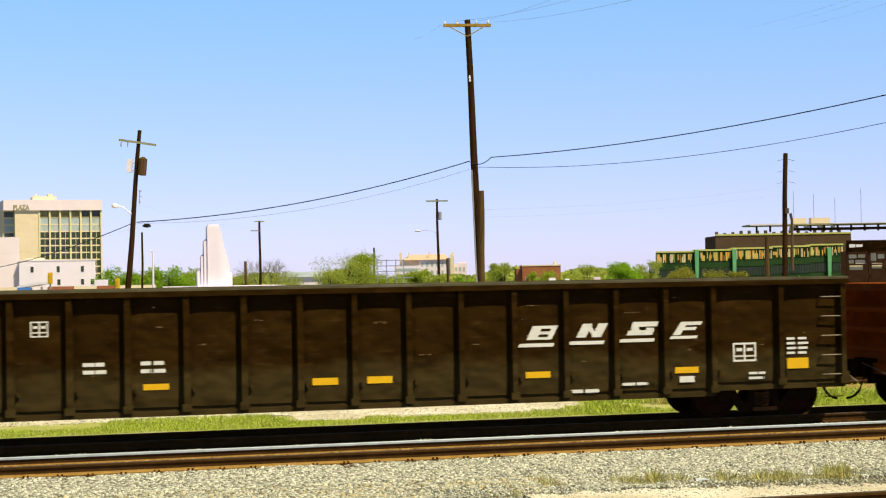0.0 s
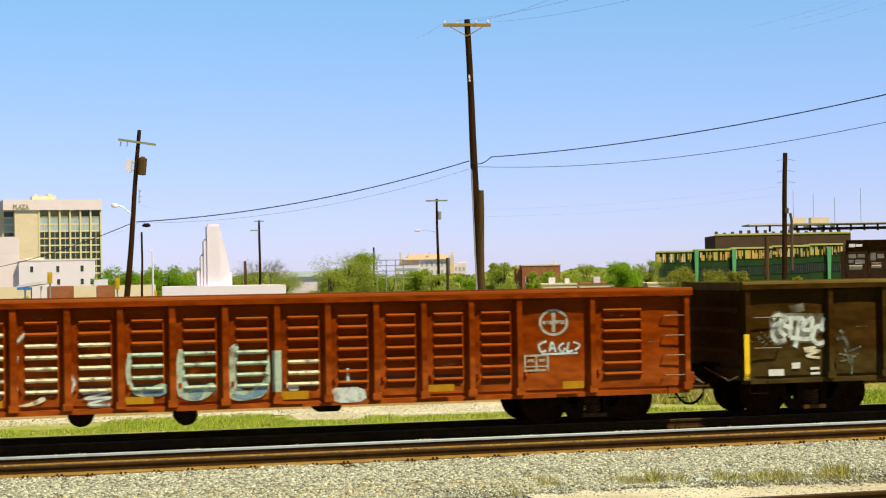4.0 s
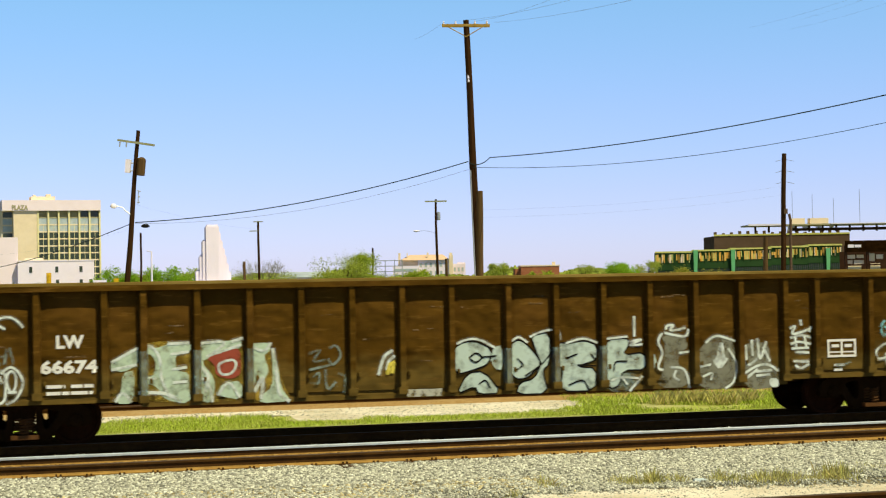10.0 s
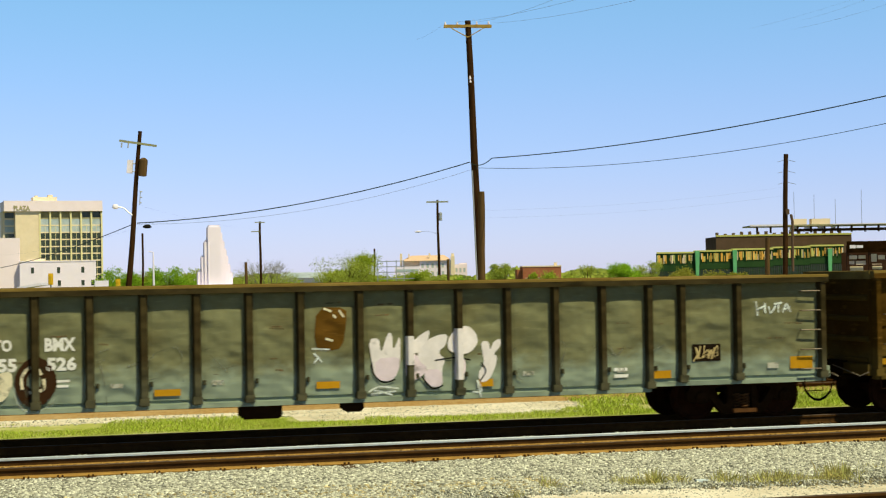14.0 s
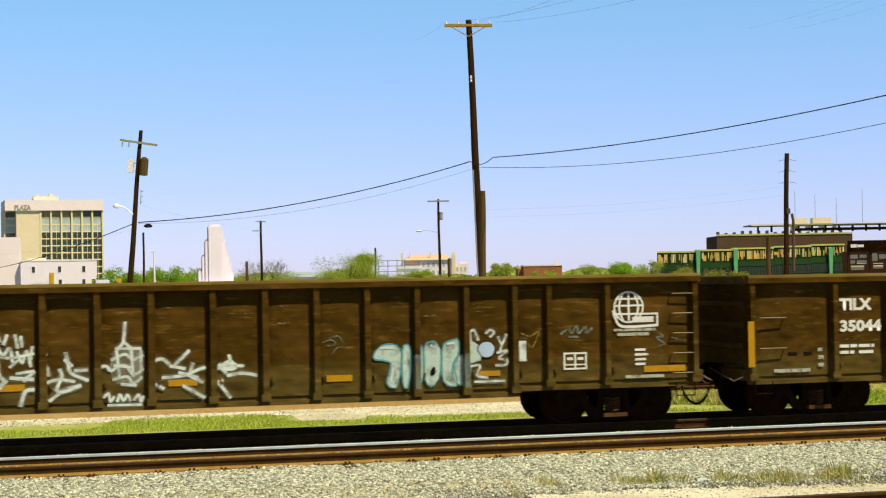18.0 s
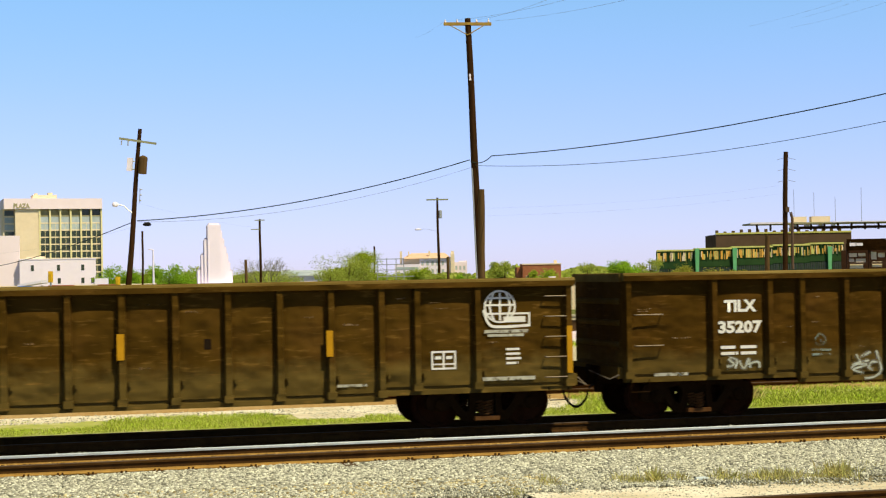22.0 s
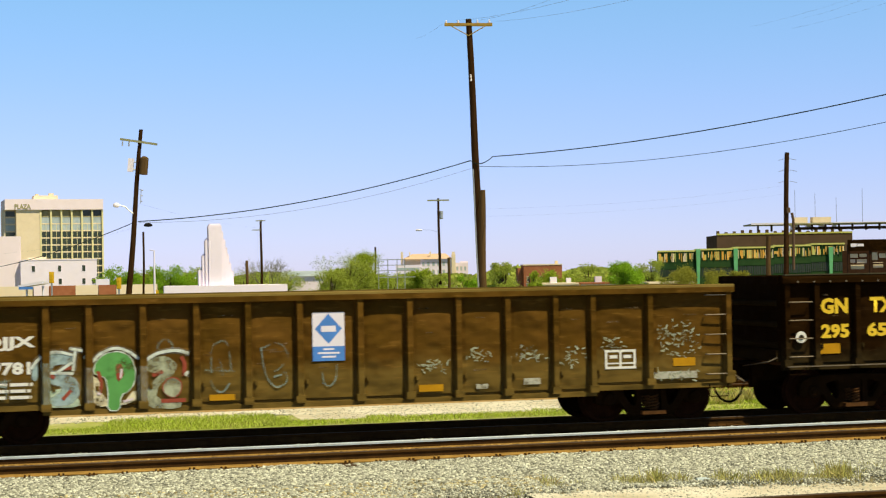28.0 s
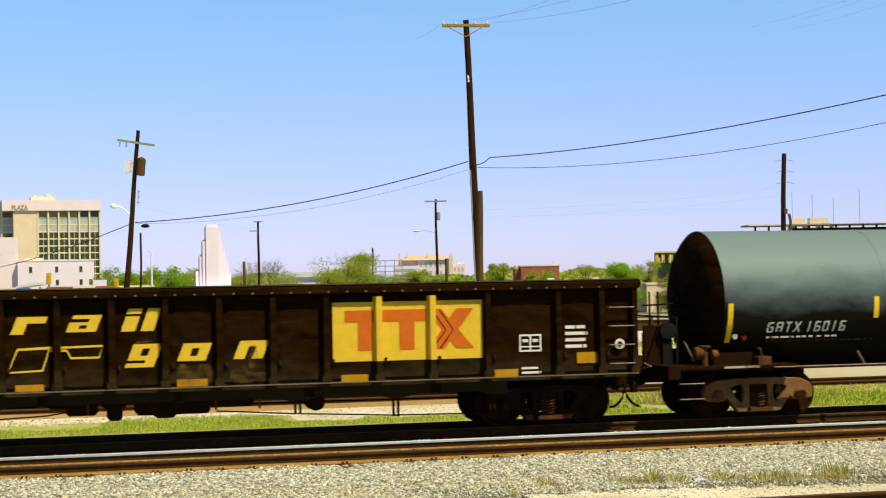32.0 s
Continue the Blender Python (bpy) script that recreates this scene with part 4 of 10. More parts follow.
def retro_shop():
    """White corner shop with a stepped tower and vertical fins."""
    d = 110
    k = d / 2900
    b = thing("white_shop", "white shop with a stepped tower and blue-tinted glass front", "building", put((11.28, 79.11), GROUND_Z, 10))
    part("wall", Shape().box(-88 * k, 125 * k, 0.9, 9, 0, 2.15).box(-88 * k, -75 * k, 0, 0.9, 0, 1.9).box(28 * k, 60 * k, -0.05, 0.9, 0, 1.9), M_WHITE, b)
    part("canopy", Shape().box(-90 * k, 126 * k, -0.5, 9.2, 1.9, 2.98), M_WHITE, b, "deep white canopy fascia")
    # shade below the canopy, put in as a grey band
    part("soffit_band", Shape().box(-74 * k, 124 * k, -0.2, 0.85, 1.7, 1.9), M_ROOF, b, "grey band painting in the shade under the canopy")
    pane = Shape().box(0.04, 0.58, 0.7, 0.74, 0.5, 1.7).mesh("window_pane", M_GLASSB)
    for i in range(10):
        link("window_pane", pane, b, pose(-74 * k + 0.6 * i, 0, 0))
        link("window_post", Shape().box(-0.03, 0.03, 0.62, 0.78, 0.5, 1.7).mesh("window_post", M_SIGNW), b, pose(-74 * k + 0.6 * i, 0, 0))
    part("base_wall", Shape().box(-75 * k, 124 * k, 0.5, 0.9, 0, 0.5), M_WHITE, b)
    Z = lambda y: 2.945 + 0.5 + (494.5 - y) * k
    for nm, x0, x1, y, f in (("tower_core", -11, 12, 397, 0.0), ("tower_step", 12, 15, 410, 0.05), ("tower_step", 15, 18.5, 424, 0.1), ("tower_step", 18.5, 22, 438, 0.15), ("tower_step", 22, 25, 451, 0.2),
                             ("tower_step", 25, 28.5, 465, 0.25), ("tower_step", 28.5, 32.5, 479, 0.3), ("tower_fin", -17, -11, 423, 0.1), ("tower_fin", -22.5, -17, 450, 0.2), ("tower_fin", -29, -22.5, 476, 0.3)):
        s = Shape().box(x0 * k, x1 * k, f, 3.2 - f, 2.98, Z(y) - 0.12)
        s.box(x0 * k + 0.08, x1 * k - 0.08, f + 0.1, 3.1 - f, Z(y) - 0.12, Z(y))
        part(nm, s, M_WHITE, b, "white stepped tower block")
    part("tower_back", Shape().box(-28 * k, -11 * k, 0.9, 2.4, 2.98, Z(480)).box(-20 * k, -11 * k, 0.9, 2.4, Z(480), Z(452)), M_WHITE, b)


retro_shop()


def low_shops():
    d = 165
    k = d / 2900
    b = thing("low_shops", "low row of brown and beige shop fronts", "building", put((3.11, 137.75), GROUND_Z, 13))
    part("wall", Shape().box(-150 * k, 145 * k, 0.4, 10, 0, 2.5), M_BROWNW, b)
    for x0, x1, m in ((-150, -72, M_CREAM), (-70, -44, M_PINKW), (-43, 2, M_BRICK), (2, 41, M_CREAM), (42, 72, M_BRICK), (73, 145, M_CREAM)):
        part("fascia", Shape().box(x0 * k, x1 * k, 0, 0.6, 1.75, 3.0), m, b)
    part("roof", Shape().box(-150 * k, 145 * k, 0.6, 10, 2.5, 2.9), M_ROOF, b)
    windows(b, [(-60 + 16 * i) * k for i in range(12)], [0.5], 12 * k, 1.1, 0.36, M_GLASS, M_DARKB)
    part("roof_unit", Shape().box(38 * k, 62 * k, 2, 4, 2.9, 3.6), M_SIGNW, b)
    c = thing("canopy", "blue and white filling-station canopy", "canopy", put((-1.19, 123.36)))
    part("canopy_roof", Shape().prism([(-1.0, 2.95), (1.2, 3.25), (1.2, 3.5), (-1.0, 3.15)], 0, 3.2, "y"), M_SIGNW, c)
    part("blue_edge", Shape().box(-0.95, 0.35, -0.05, 0, 2.75, 3.0), M_BLUE, c, "blue painted canopy edge")
    for x in (-0.6, 0.9):
        part("column", Shape().tube([(x, 1.5, 0), (x, 1.5, 3.05)], 0.1, 8), M_SIGNW, c)


low_shops()


def signal(xy, z, label):
    s = thing("traffic_signal", label, "traffic light", pose(xy[0], xy[1], GROUND_Z, 0, 0, BG), "traffic signals")
    h = z - GROUND_Z
    part("post", Shape().tube([(0, 0, 0), (0, 0, h)], 0.07, 8), M_STEEL, s)
    part("housing", Shape().box(-0.17, 0.17, -0.15, 0.1, h - 0.05, h + 0.85), M_SIGNAL, s, "yellow signal housing")
    for i in range(3):
        part("visor", Shape().tube([(0, -0.15, h + 0.1 + 0.28 * i), (0, -0.34, h + 0.1 + 0.28 * i)], [0.1, 0.12], 10), M_SIGNAL, s)


signal((0.71, 102.29), 2.86, "yellow traffic signal on a post before the white building")
signal((5.89, 101.03), 2.32, "yellow traffic signal beside the leaning pole")
signal((8.42, 95.26), 1.3, "yellow traffic signal seen behind the fence")
sl = thing("street_lamp", "pale slender street lamp post", "street lamp", put((7.97, 90.22)))
part("post", Shape().tube([(0, 0, 0), (0, 0, 5.09 + 0.5)], [0.12, 0.05], 8), M_SIGNW, sl)
part("arm", Shape().tube([(0, 0, 5.09 + 0.48), (-0.35, 0, 5.09 + 0.55)], 0.04, 6), M_SIGNW, sl)

# fence along the street
fence = thing("fence", "long brown slatted fence on a pale base wall", "fence", pose(0, 46.6, GROUND_Z))
fpost = Shape().box(-0.05, 0.05, -0.09, 0.06, 0.48, 1.16).mesh("post", M_FENCE)
frail = Shape().box(0, 2.5, -0.06, 0.06, 1.04, 1.12).mesh("top_rail", M_LOT)
fback = Shape().box(0, 2.5, 0.03, 0.06, 0.45, 1.03).mesh("backing_board", M_FENCE)
fbase = Shape().box(0, 2.5, -0.1, 0.1, 0.0, 0.48).mesh("base_wall", M_PINKW)
fslat = Shape().box(0, 0.13, -0.02, 0.03, 0.5, 1.03).mesh("slat", M_FENCE)
for i in range(-6, 22):
    link("post", fpost, fence, pose(i * 2.5, 0, 0))
    link("top_rail", frail, fence, pose(i * 2.5, 0, 0))
    link("backing_board", fback, fence, pose(i * 2.5, 0, 0))
    link("base_wall", fbase, fence, pose(i * 2.5, 0, 0), "pale concrete base wall")
    if -3 <= i <= 5:
        for j in range(13):
            link("slat", fslat, fence, pose(i * 2.5 + 0.1 + j * 0.185, 0, 0))
wall2 = tagged(link("street_wall", Shape().box(-60, 120, 0, 0.3, 0, 1.1).box(-60, 120, -0.05, 0.35, 1.1, 1.2).mesh("street_wall", M_LOT), None, pose(0, 50.5, GROUND_Z)), "low brown wall with pale coping behind the fence", "wall", kind="structure")
cone = thing("barrel", "orange and white striped traffic barrel by the fence", "traffic barrel", pose(1.94, 46.15, GROUND_Z))
for i in range(5):
    part("band", Shape().lathe([(0.15 * i, 0.26 - 0.015 * i), (0.15 * i + 0.149, 0.247 - 0.015 * i)], 14, "z"), M_ORG if i % 2 == 0 else M_SIGNW, cone, "", None, True)
sg = thing("notice_board", "white notice board on posts behind the fence", "sign", put((3.38, 54.27)))
part("board", Shape().box(-0.33, 0.33, -0.03, 0, 1.0, 1.55), M_SIGNW, sg)
part("text_bar", Shape().box(-0.2, 0.2, -0.036, -0.031, 1.32, 1.38).box(-0.2, 0.12, -0.036, -0.031, 1.2, 1.26), M_ROOF, sg)
for x in (-0.28, 0.28):
    part("post", Shape().tube([(x, 0.04, 0), (x, 0.04, 1.5)], 0.03, 6), M_STEEL, sg)


def parked_car(xy, turn, m, label):
    c = thing("parked_car", label, "car", put(xy, GROUND_Z + 0.02, turn), "parked cars")
    body = [(-2.2, .35), (2.2, .35), (2.25, .75), (1.3, .92), (0.75, 1.4), (-1.0, 1.45), (-1.7, .98), (-2.25, .9)]
    part("body", Shape().prism(body, -0.85, 0.85, "y"), m, c)
    part("window", Shape().prism([(1.1, .98), (0.68, 1.34), (-0.92, 1.38), (-1.45, 1.0)], -0.87, 0.87, "y"), M_GLASS, c)
    for x in (-1.35, 1.35):
        for y in (-0.78, 0.78):
            w = part("wheel", Shape().lathe([(-0.1, 0.18), (-0.1, 0.31), (0.1, 0.31), (0.1, 0.18)], 14, "y", (0, 0, 0)), M_BLACK, c, "", pose(x, y, 0.31))


parked_car((6.24, 69.02), 8, M_GLASS, "dark car parked behind the fence")
parked_car((2.15, 67.96), -4, M_ROOF, "grey car parked behind the fence")
parked_car((-0.46, 70.66), 3, M_DARKB, "dull brown car parked behind the fence")


def mission():
    d = 500
    k = d / 2900
    b = thing("mission_building", "distant cream building with a tan hipped roof and tower", "building", put((115.77, 455.09)))
    part("wall", Shape().box(-22 * k, 34 * k, 0, 14, 0, 8.3), M_WHITE, b, "pale pinkish rendered wall")
    part("wing", Shape().box(36 * k, 62 * k, 0, 8, 0, 7.0).box(48 * k, 62 * k, 0.5, 8, 7.0, 7.4), M_PINKW, b, "pale pinkish lower wing")
    part("tower", Shape().box(33 * k, 40 * k, -1, 4, 0, 9.6).box(34 * k, 39 * k, -0.5, 3.5, 9.6, 10.4), M_CREAM, b)
    part("low_wing", Shape().box(-66 * k, -22 * k, -1, 9, 0, 6.6), M_WHITE, b, "white low wing with window bands")
    for z in (1.4, 3.2, 5.0):
        part("window_band", Shape().box(-64 * k, -24 * k, -1.08, -1, z, z + 0.75), M_GLASSB, b, "blue-grey window band")
    s = Shape()
    x0, x1, z0, z1 = -54 * k, 34 * k, 8.3, 10.0
    s.add([(x0, -0.6, z0), (x1, -0.6, z0), (x1, 14, z0), (x0, 14, z0), (x0 + 3, 6.5, z1), (x1 - 2, 6.5, z1)], [(0, 1, 5, 4), (1, 2, 5), (2, 3, 4, 5), (3, 0, 4), (3, 2, 1, 0)])
    part("roof", s, M_REDROOF, b, "tan tiled hipped roof")
    part("shaded_wall", Shape().box(-52 * k, -22 * k, 1.5, 13, 6.6, 8.3), M_CREAM, b)
    for x0, x1, z in ((-57, -53, 10.6), (-42, -40, 10.5), (-6, -3, 10.6)):
        part("chimney", Shape().box(x0 * k, x1 * k, 2, 3, 6.6, z), M_CREAM, b)
    windows(b, [(-17 + 9 * i) * k for i in range(6)], [1.2, 3.7, 6.1], 0.8, 1.3, 0, M_GLASSB, M_CREAM)
    windows(b, [(43 + 7 * i) * k for i in range(3)], [2.0, 4.6], 0.7, 1.3, 0, M_GLASSB, M_CREAM)


mission()
bb = thing("brick_block", "distant flat-roofed red brick building", "building", put((103.31, 303.68)))
part("wall", Shape().box(-3.6, 4.6, 0, 12, 0, 5.1).box(-4.8, -3.6, 1, 10, 0, 4.6), M_BRICK, bb)
part("coping", Shape().box(-3.7, 4.7, -0.1, 12, 5.1, 5.35).box(3.2, 3.8, 1, 2, 5.35, 6.0), M_CREAM, bb)
windows(bb, [-2.6, -1.2, 0.2, 1.6, 3.0], [1.6], 0.7, 1.2, 0, M_GLASS, M_CREAM)
for x0, x1, xy in ((-1.9, 1.9, (45.79, 111.83)), (-1.4, 1.3, (49.81, 110.85)), (-2.2, 1.0, (53.05, 99.76))):
    lb = thing("low_building", "low beige building with white rooftop units", "building", put(xy))
    part("wall", Shape().box(x0 - 0.6, x1, 0, 7, 0, 2.35), M_CREAM, lb)
    part("roof", Shape().box(x0 - 0.65, x1 + 0.05, -0.05, 7.1, 2.35, 2.5), M_BRICK if x1 == 1.3 else M_CREAM, lb)
    if x0 < -1.0 and x1 > 1.1:
        for u in ((-0.6, 0.0, 3.05), (0.9, 1.3, 2.95)):
            part("rooftop_unit", Shape().box(u[0], u[1], 1, 2, 2.5, u[2]), M_SIGNW, lb, "white rooftop air unit")
far = thing("grey_shed", "long distant grey-blue shed roof", "building", put((46.35, 266.16)))
part("wall", Shape().box(-4, 5, 0, 10, 0, 3.6), M_PINKW, far)
part("roof", Shape().prism([(-0.4, 3.6), (10.4, 3.6), (5, 4.6)], -4.2, 5.2), M_GLASSB, far)
fr = thing("steel_frame", "white steel lattice frame behind the trees", "frame", put((30.96, 115.47)))
for x in (-1.1, -0.25, 0.6, 1.3):
    part("upright", Shape().box(x - .035, x + .035, -.035, .035, 0, 5.0), M_STEEL, fr)
for z in (3.3, 3.9, 4.4, 4.9):
    part("cross_rail", Shape().box(-1.15, 1.35 + (0.9 if z < 4.2 else 0), -.09, -.05, z - .035, z + .035), M_STEEL, fr)


# ---- green hall ----
def green_hall():
    a, b = Vector((*(83.55, 183.93), 0)), Vector((*(109.89, 179.53), 0))
    L = (b - a).length
    ang = math.degrees(math.atan2((b - a).y, (b - a).x))
    h = thing("green_hall", "long two-storey dark green hall with orange upper panels", "building", pose(a.x, a.y, GROUND_Z, 0, 0, ang))
    rnd = random.Random(3)
    way = pose(0, 0, 0, 0, 0, -ang) @ (a - Vector((EYE[0], EYE[1], 0)))
    lean = way.x / way.y

    def deep(x0, x1, y0, y1, z0, z1):
        """A box whose end walls run back at a slant."""
        return Shape().prism([(x0 + lean * y0, y0), (x1 + lean * y0, y0), (x1 + lean * y1, y1), (x0 + lean * y1, y1)], z0, z1, "z")

    cuts = [0, 0.2, 0.4, 0.62, 0.82, 1.0]  # five roof sections, each a little higher than the last
    n = 0
    mats = [M_ORANGE, M_ORANGE, M_ORANGE, M_CREAM, M_YGREEN, M_DKGREEN]
    for k in range(5):
        x0, x1, up = cuts[k] * L, cuts[k + 1] * L, 5.97 + 0.17 * k
        part("wall", deep(x0, x1, 0.3, 9, 0, up + 0.1), M_DKGREEN, h, "dark green clad wall")
        part("roof", deep(x0 - 0.03, x1 + 0.03, 0.1, 9.2, up + 0.1, up + 0.32), M_YGREEN, h, "thin yellow-green roof edge")
        part("mid_band", Shape().box(x0, x1, 0.2, 0.3, up - 2.3, up - 1.45), M_DKGREEN, h)
        m = 6
        bay = (x1 - x0) / m
        for i in range(m):
            for u in (0.07, 0.25, 0.43, 0.61, 0.79):
                lo, hi = up - 1.3 + rnd.choice((0, 0, 0.35)), up - 0.12 - rnd.choice((0, 0, 0, 0.4))
                part("panel", Shape().box(x0 + bay * (i + u), x0 + bay * (i + u + rnd.choice((0.10, 0.14, 0.16))), 0.2, 0.28, lo, hi), rnd.choice(mats), h)
            part("upper_post", Shape().box(x0 + bay * i - 0.05, x0 + bay * i + 0.06, 0.12, 0.3, up - 1.5, up + 0.1), M_DKGREEN, h)
            for u in (0.1, 0.42, 0.72):
                part("window_pane", Shape().box(x0 + bay * (i + u), x0 + bay * (i + u + 0.2), 0.22, 0.29, up - 3.6, up - 2.4), M_GLASS, h)
    for u in (0.21, 0.41, 0.92):
        x = u * L
        s = Shape().add([(x - 0.12, -0.2, 0), (x + 0.16, -0.2, 0), (x + 0.42, -0.2, 6.4), (x - 0.2, -0.2, 6.4), (x - 0.12, 0.1, 0), (x + 0.16, 0.1, 0), (x + 0.42, 0.1, 6.4), (x - 0.2, 0.1, 6.4)],
                        [(0, 1, 2, 3), (7, 6, 5, 4), (0, 4, 5, 1), (1, 5, 6, 2), (2, 6, 7, 3), (3, 7, 4, 0)])
        part("column", s, M_LTGREEN, h, "light green tapered column")
    r = thing("brown_block", "brown building with a parapet behind the green hall", "building", put((120.01, 248.1)))
    k = 300 / 2900
    part("wall", Shape().box(0, 240 * k, 0, 12, 0, 9.8), M_BROWNW, r)
    part("parapet", Shape().box(0, 240 * k, -0.1, 0.4, 9.8, 10.1), M_YGREEN, r)
    for i in range(16):
        part("merlon", Shape().box(i * 1.5, i * 1.5 + 0.5, 0, 0.5, 10.1, 10.1 + 0.2 + 0.5 * rnd.random()), M_BROWNW, r)
    c = thing("roof_canopy", "flat canopy on posts above the brown building", "canopy", put((122.03, 237.3), 9.6))
    k = 290 / 2900
    part("roof_slab", Shape().box(0, 260 * k, 0, 8, 1.15, 1.4), M_OLIVE, c)
    part("roof_edge", Shape().box(-0.1, 6.0, -0.1, 0, 1.2, 1.5).box(14.5, 260 * k, -0.1, 0, 1.3, 1.45), M_SIGNW, c, "pale roof edge")
    for x0, x1 in ((7.2, 8.4), (9.8, 10.8), (12.2, 13.2), (14.6, 15.4)):
        part("infill_panel", Shape().box(x0, x1, 1.5, 1.6, 0.2, 1.1), M_SIGNW, c, "pale panel between the posts")
    for i in range(11):
        part("post", Shape().box(1.2 + i * 2.4, 1.5 + i * 2.4, 1, 1.4, 0, 1.15), M_DARKB, c)
    part("beam", Shape().box(8, 26, 1.4, 1.8, 0.2, 0.7), M_DARKB, c)
    for x0, x1 in ((8.2, 10.6), (11.5, 14.8)):
        part("roof_unit", Shape().box(x0, x1, 3, 5, 1.5, 2.5), M_CREAM, c)
    for x, z in ((8.6, 6.0), (12.2, 5.4), (16.0, 4.6), (20.7, 6.2)):
        part("mast", Shape().tube([(x, 4, 1.5), (x, 4, z + 1.4)], 0.04, 5), M_THINWIRE, c)
    g = thing("dark_gantry", "dark brown steel loading frame with a signboard", "frame", put((71.61, 105.5)))
    for x in (0, 2.0, 4.2, 6.4):
        part("upright", Shape().box(x, x + 0.22, 0, 0.25, 0, 5.6), M_DARKB, g)
    part("board", Shape().box(0, 6.5, -0.12, 0, 4.95, 6.0), M_CARJET, g, "black signboard")
    part("white_sign", Shape().box(0.25, 0.8, -0.16, -0.12, 5.35, 5.65).box(0.86, 1.45, -0.16, -0.12, 5.38, 5.62), M_SIGNW, g, "small white sign panels")
    part("cross_beam", Shape().box(0, 6.5, 0, 0.2, 2.6, 2.9).box(0, 6.5, 0, 0.2, 3.7, 3.85), M_DARKB, g)
    part("diagonal", Shape().tube([(2.1, .1, 0.2), (4.3, .1, 2.7)], 0.09, 6).tube([(4.3, .1, 0.2), (6.4, .1, 2.7)], 0.09, 6), M_DARKB, g)
    part("back_panel", Shape().box(0, 6.5, 2.0, 2.1, 0, 5.0), M_DARKB, g)
    for x, z, w, d in ((0.3, 4.35, 0.7, 0.35), (1.15, 4.4, 0.65, 0.3), (0.25, 3.9, 0.5, 0.3), (0.9, 3.85, 0.9, 0.35), (0.35, 3.3, 1.2, 0.4), (2.3, 4.1, 0.5, 0.7), (2.95, 4.3, 0.6, 0.4), (2.4, 3.4, 0.9, 0.5), (4.4, 4.2, 0.8, 0.5), (5.3, 3.7, 0.7, 0.8)):
        part("pale_panel", Shape().box(x, x + w, 0.3, 0.36, z, z + d), M_CREAM, g, "pale sheet panel")


green_hall()


# ---- trees ----
LEAF_V = [(-.5, 0, -.35), (.5, 0, -.3), (.35, .1, .4), (-.4, .1, .35)]
LEAF_F = [(0, 1, 2, 3)]


def tree(xy, height, width, leaf_mat, label, leaves=2200, leaf=0.2, lobes=9, seed=1, low=0.15, name="tree"):
    rnd = random.Random(seed)
    g = np.random.default_rng(seed)
    t = thing(name, label, "tree" if name == "tree" else "bush", pose(xy[0], xy[1], GROUND_Z), "trees")
    s = Shape()
    trunk_h = height * 0.45
    s.tube([(0, 0, -0.1), (0.05, 0, trunk_h * 0.5), (rnd.uniform(-.1, .1), 0, trunk_h), (0, 0, height * 0.8)], [0.03 * height, 0.024 * height, 0.018 * height, 0.01 * height], 8)
    centres = []
    lobes = int(lobes * 2.4)
    for i in range(lobes):
        a = rnd.uniform(0, 6.28)
        k = math.sqrt(rnd.random())
        z = height * (low + (0.86 - low) * rnd.random())
        fat = math.sqrt(max(0.05, 1 - ((z / height - 0.42) / 0.56) ** 2))
        c = Vector((math.cos(a) * k * width * 0.44 * fat, math.sin(a) * k * width * 0.44 * fat, z))
        centres.append((c, rnd.uniform(0.10, 0.19) * width))
        s.tube([(0, 0, trunk_h * rnd.uniform(0.3, 0.9)), c * 0.6 + Vector((0, 0, trunk_h * 0.3)), c], [0.02 * height, 0.010 * height, 0.003 * height], 5)
    part("trunk", s, M_BARK, t, "", None, True)
    pts = []
    for c, r in centres:
        n = int(leaves * 8.5) // lobes
        d = g.normal(0, 1, (n, 3))
        d /= np.linalg.norm(d, axis=1)[:, None]
        rad = r * np.minimum(1.5, 0.2 + 0.75 * g.random(n) ** 0.6 + np.abs(g.normal(0, 0.22, n)))
        lump = 1 + 0.35 * np.sin(d[:, 0] * 7 + c.x) * np.sin(d[:, 2] * 6 + c.z)
        pts.append(np.array(c) + d * (rad * lump)[:, None] * np.array([1, 1, 0.8]))
    at = np.concatenate(pts)
    at[:, 2] = np.maximum(at[:, 2], 0.1)
    n = len(at)
    size = g.uniform(0.6, 1.5, (n, 1)) * leaf * 0.52 * np.array([1, 1, 1])
    crown = scatter("crown", LEAF_V, LEAF_F, at, size, g.uniform(0, 6.28, n), leaf_mat, g.uniform(-1.2, 1.2, n), t)
    return t


def ptree(xy, top, d, wpx, leaf_mat, label, **kw):
    return tree(xy, top - GROUND_Z, wpx * d / 2900, leaf_mat, label, **kw)


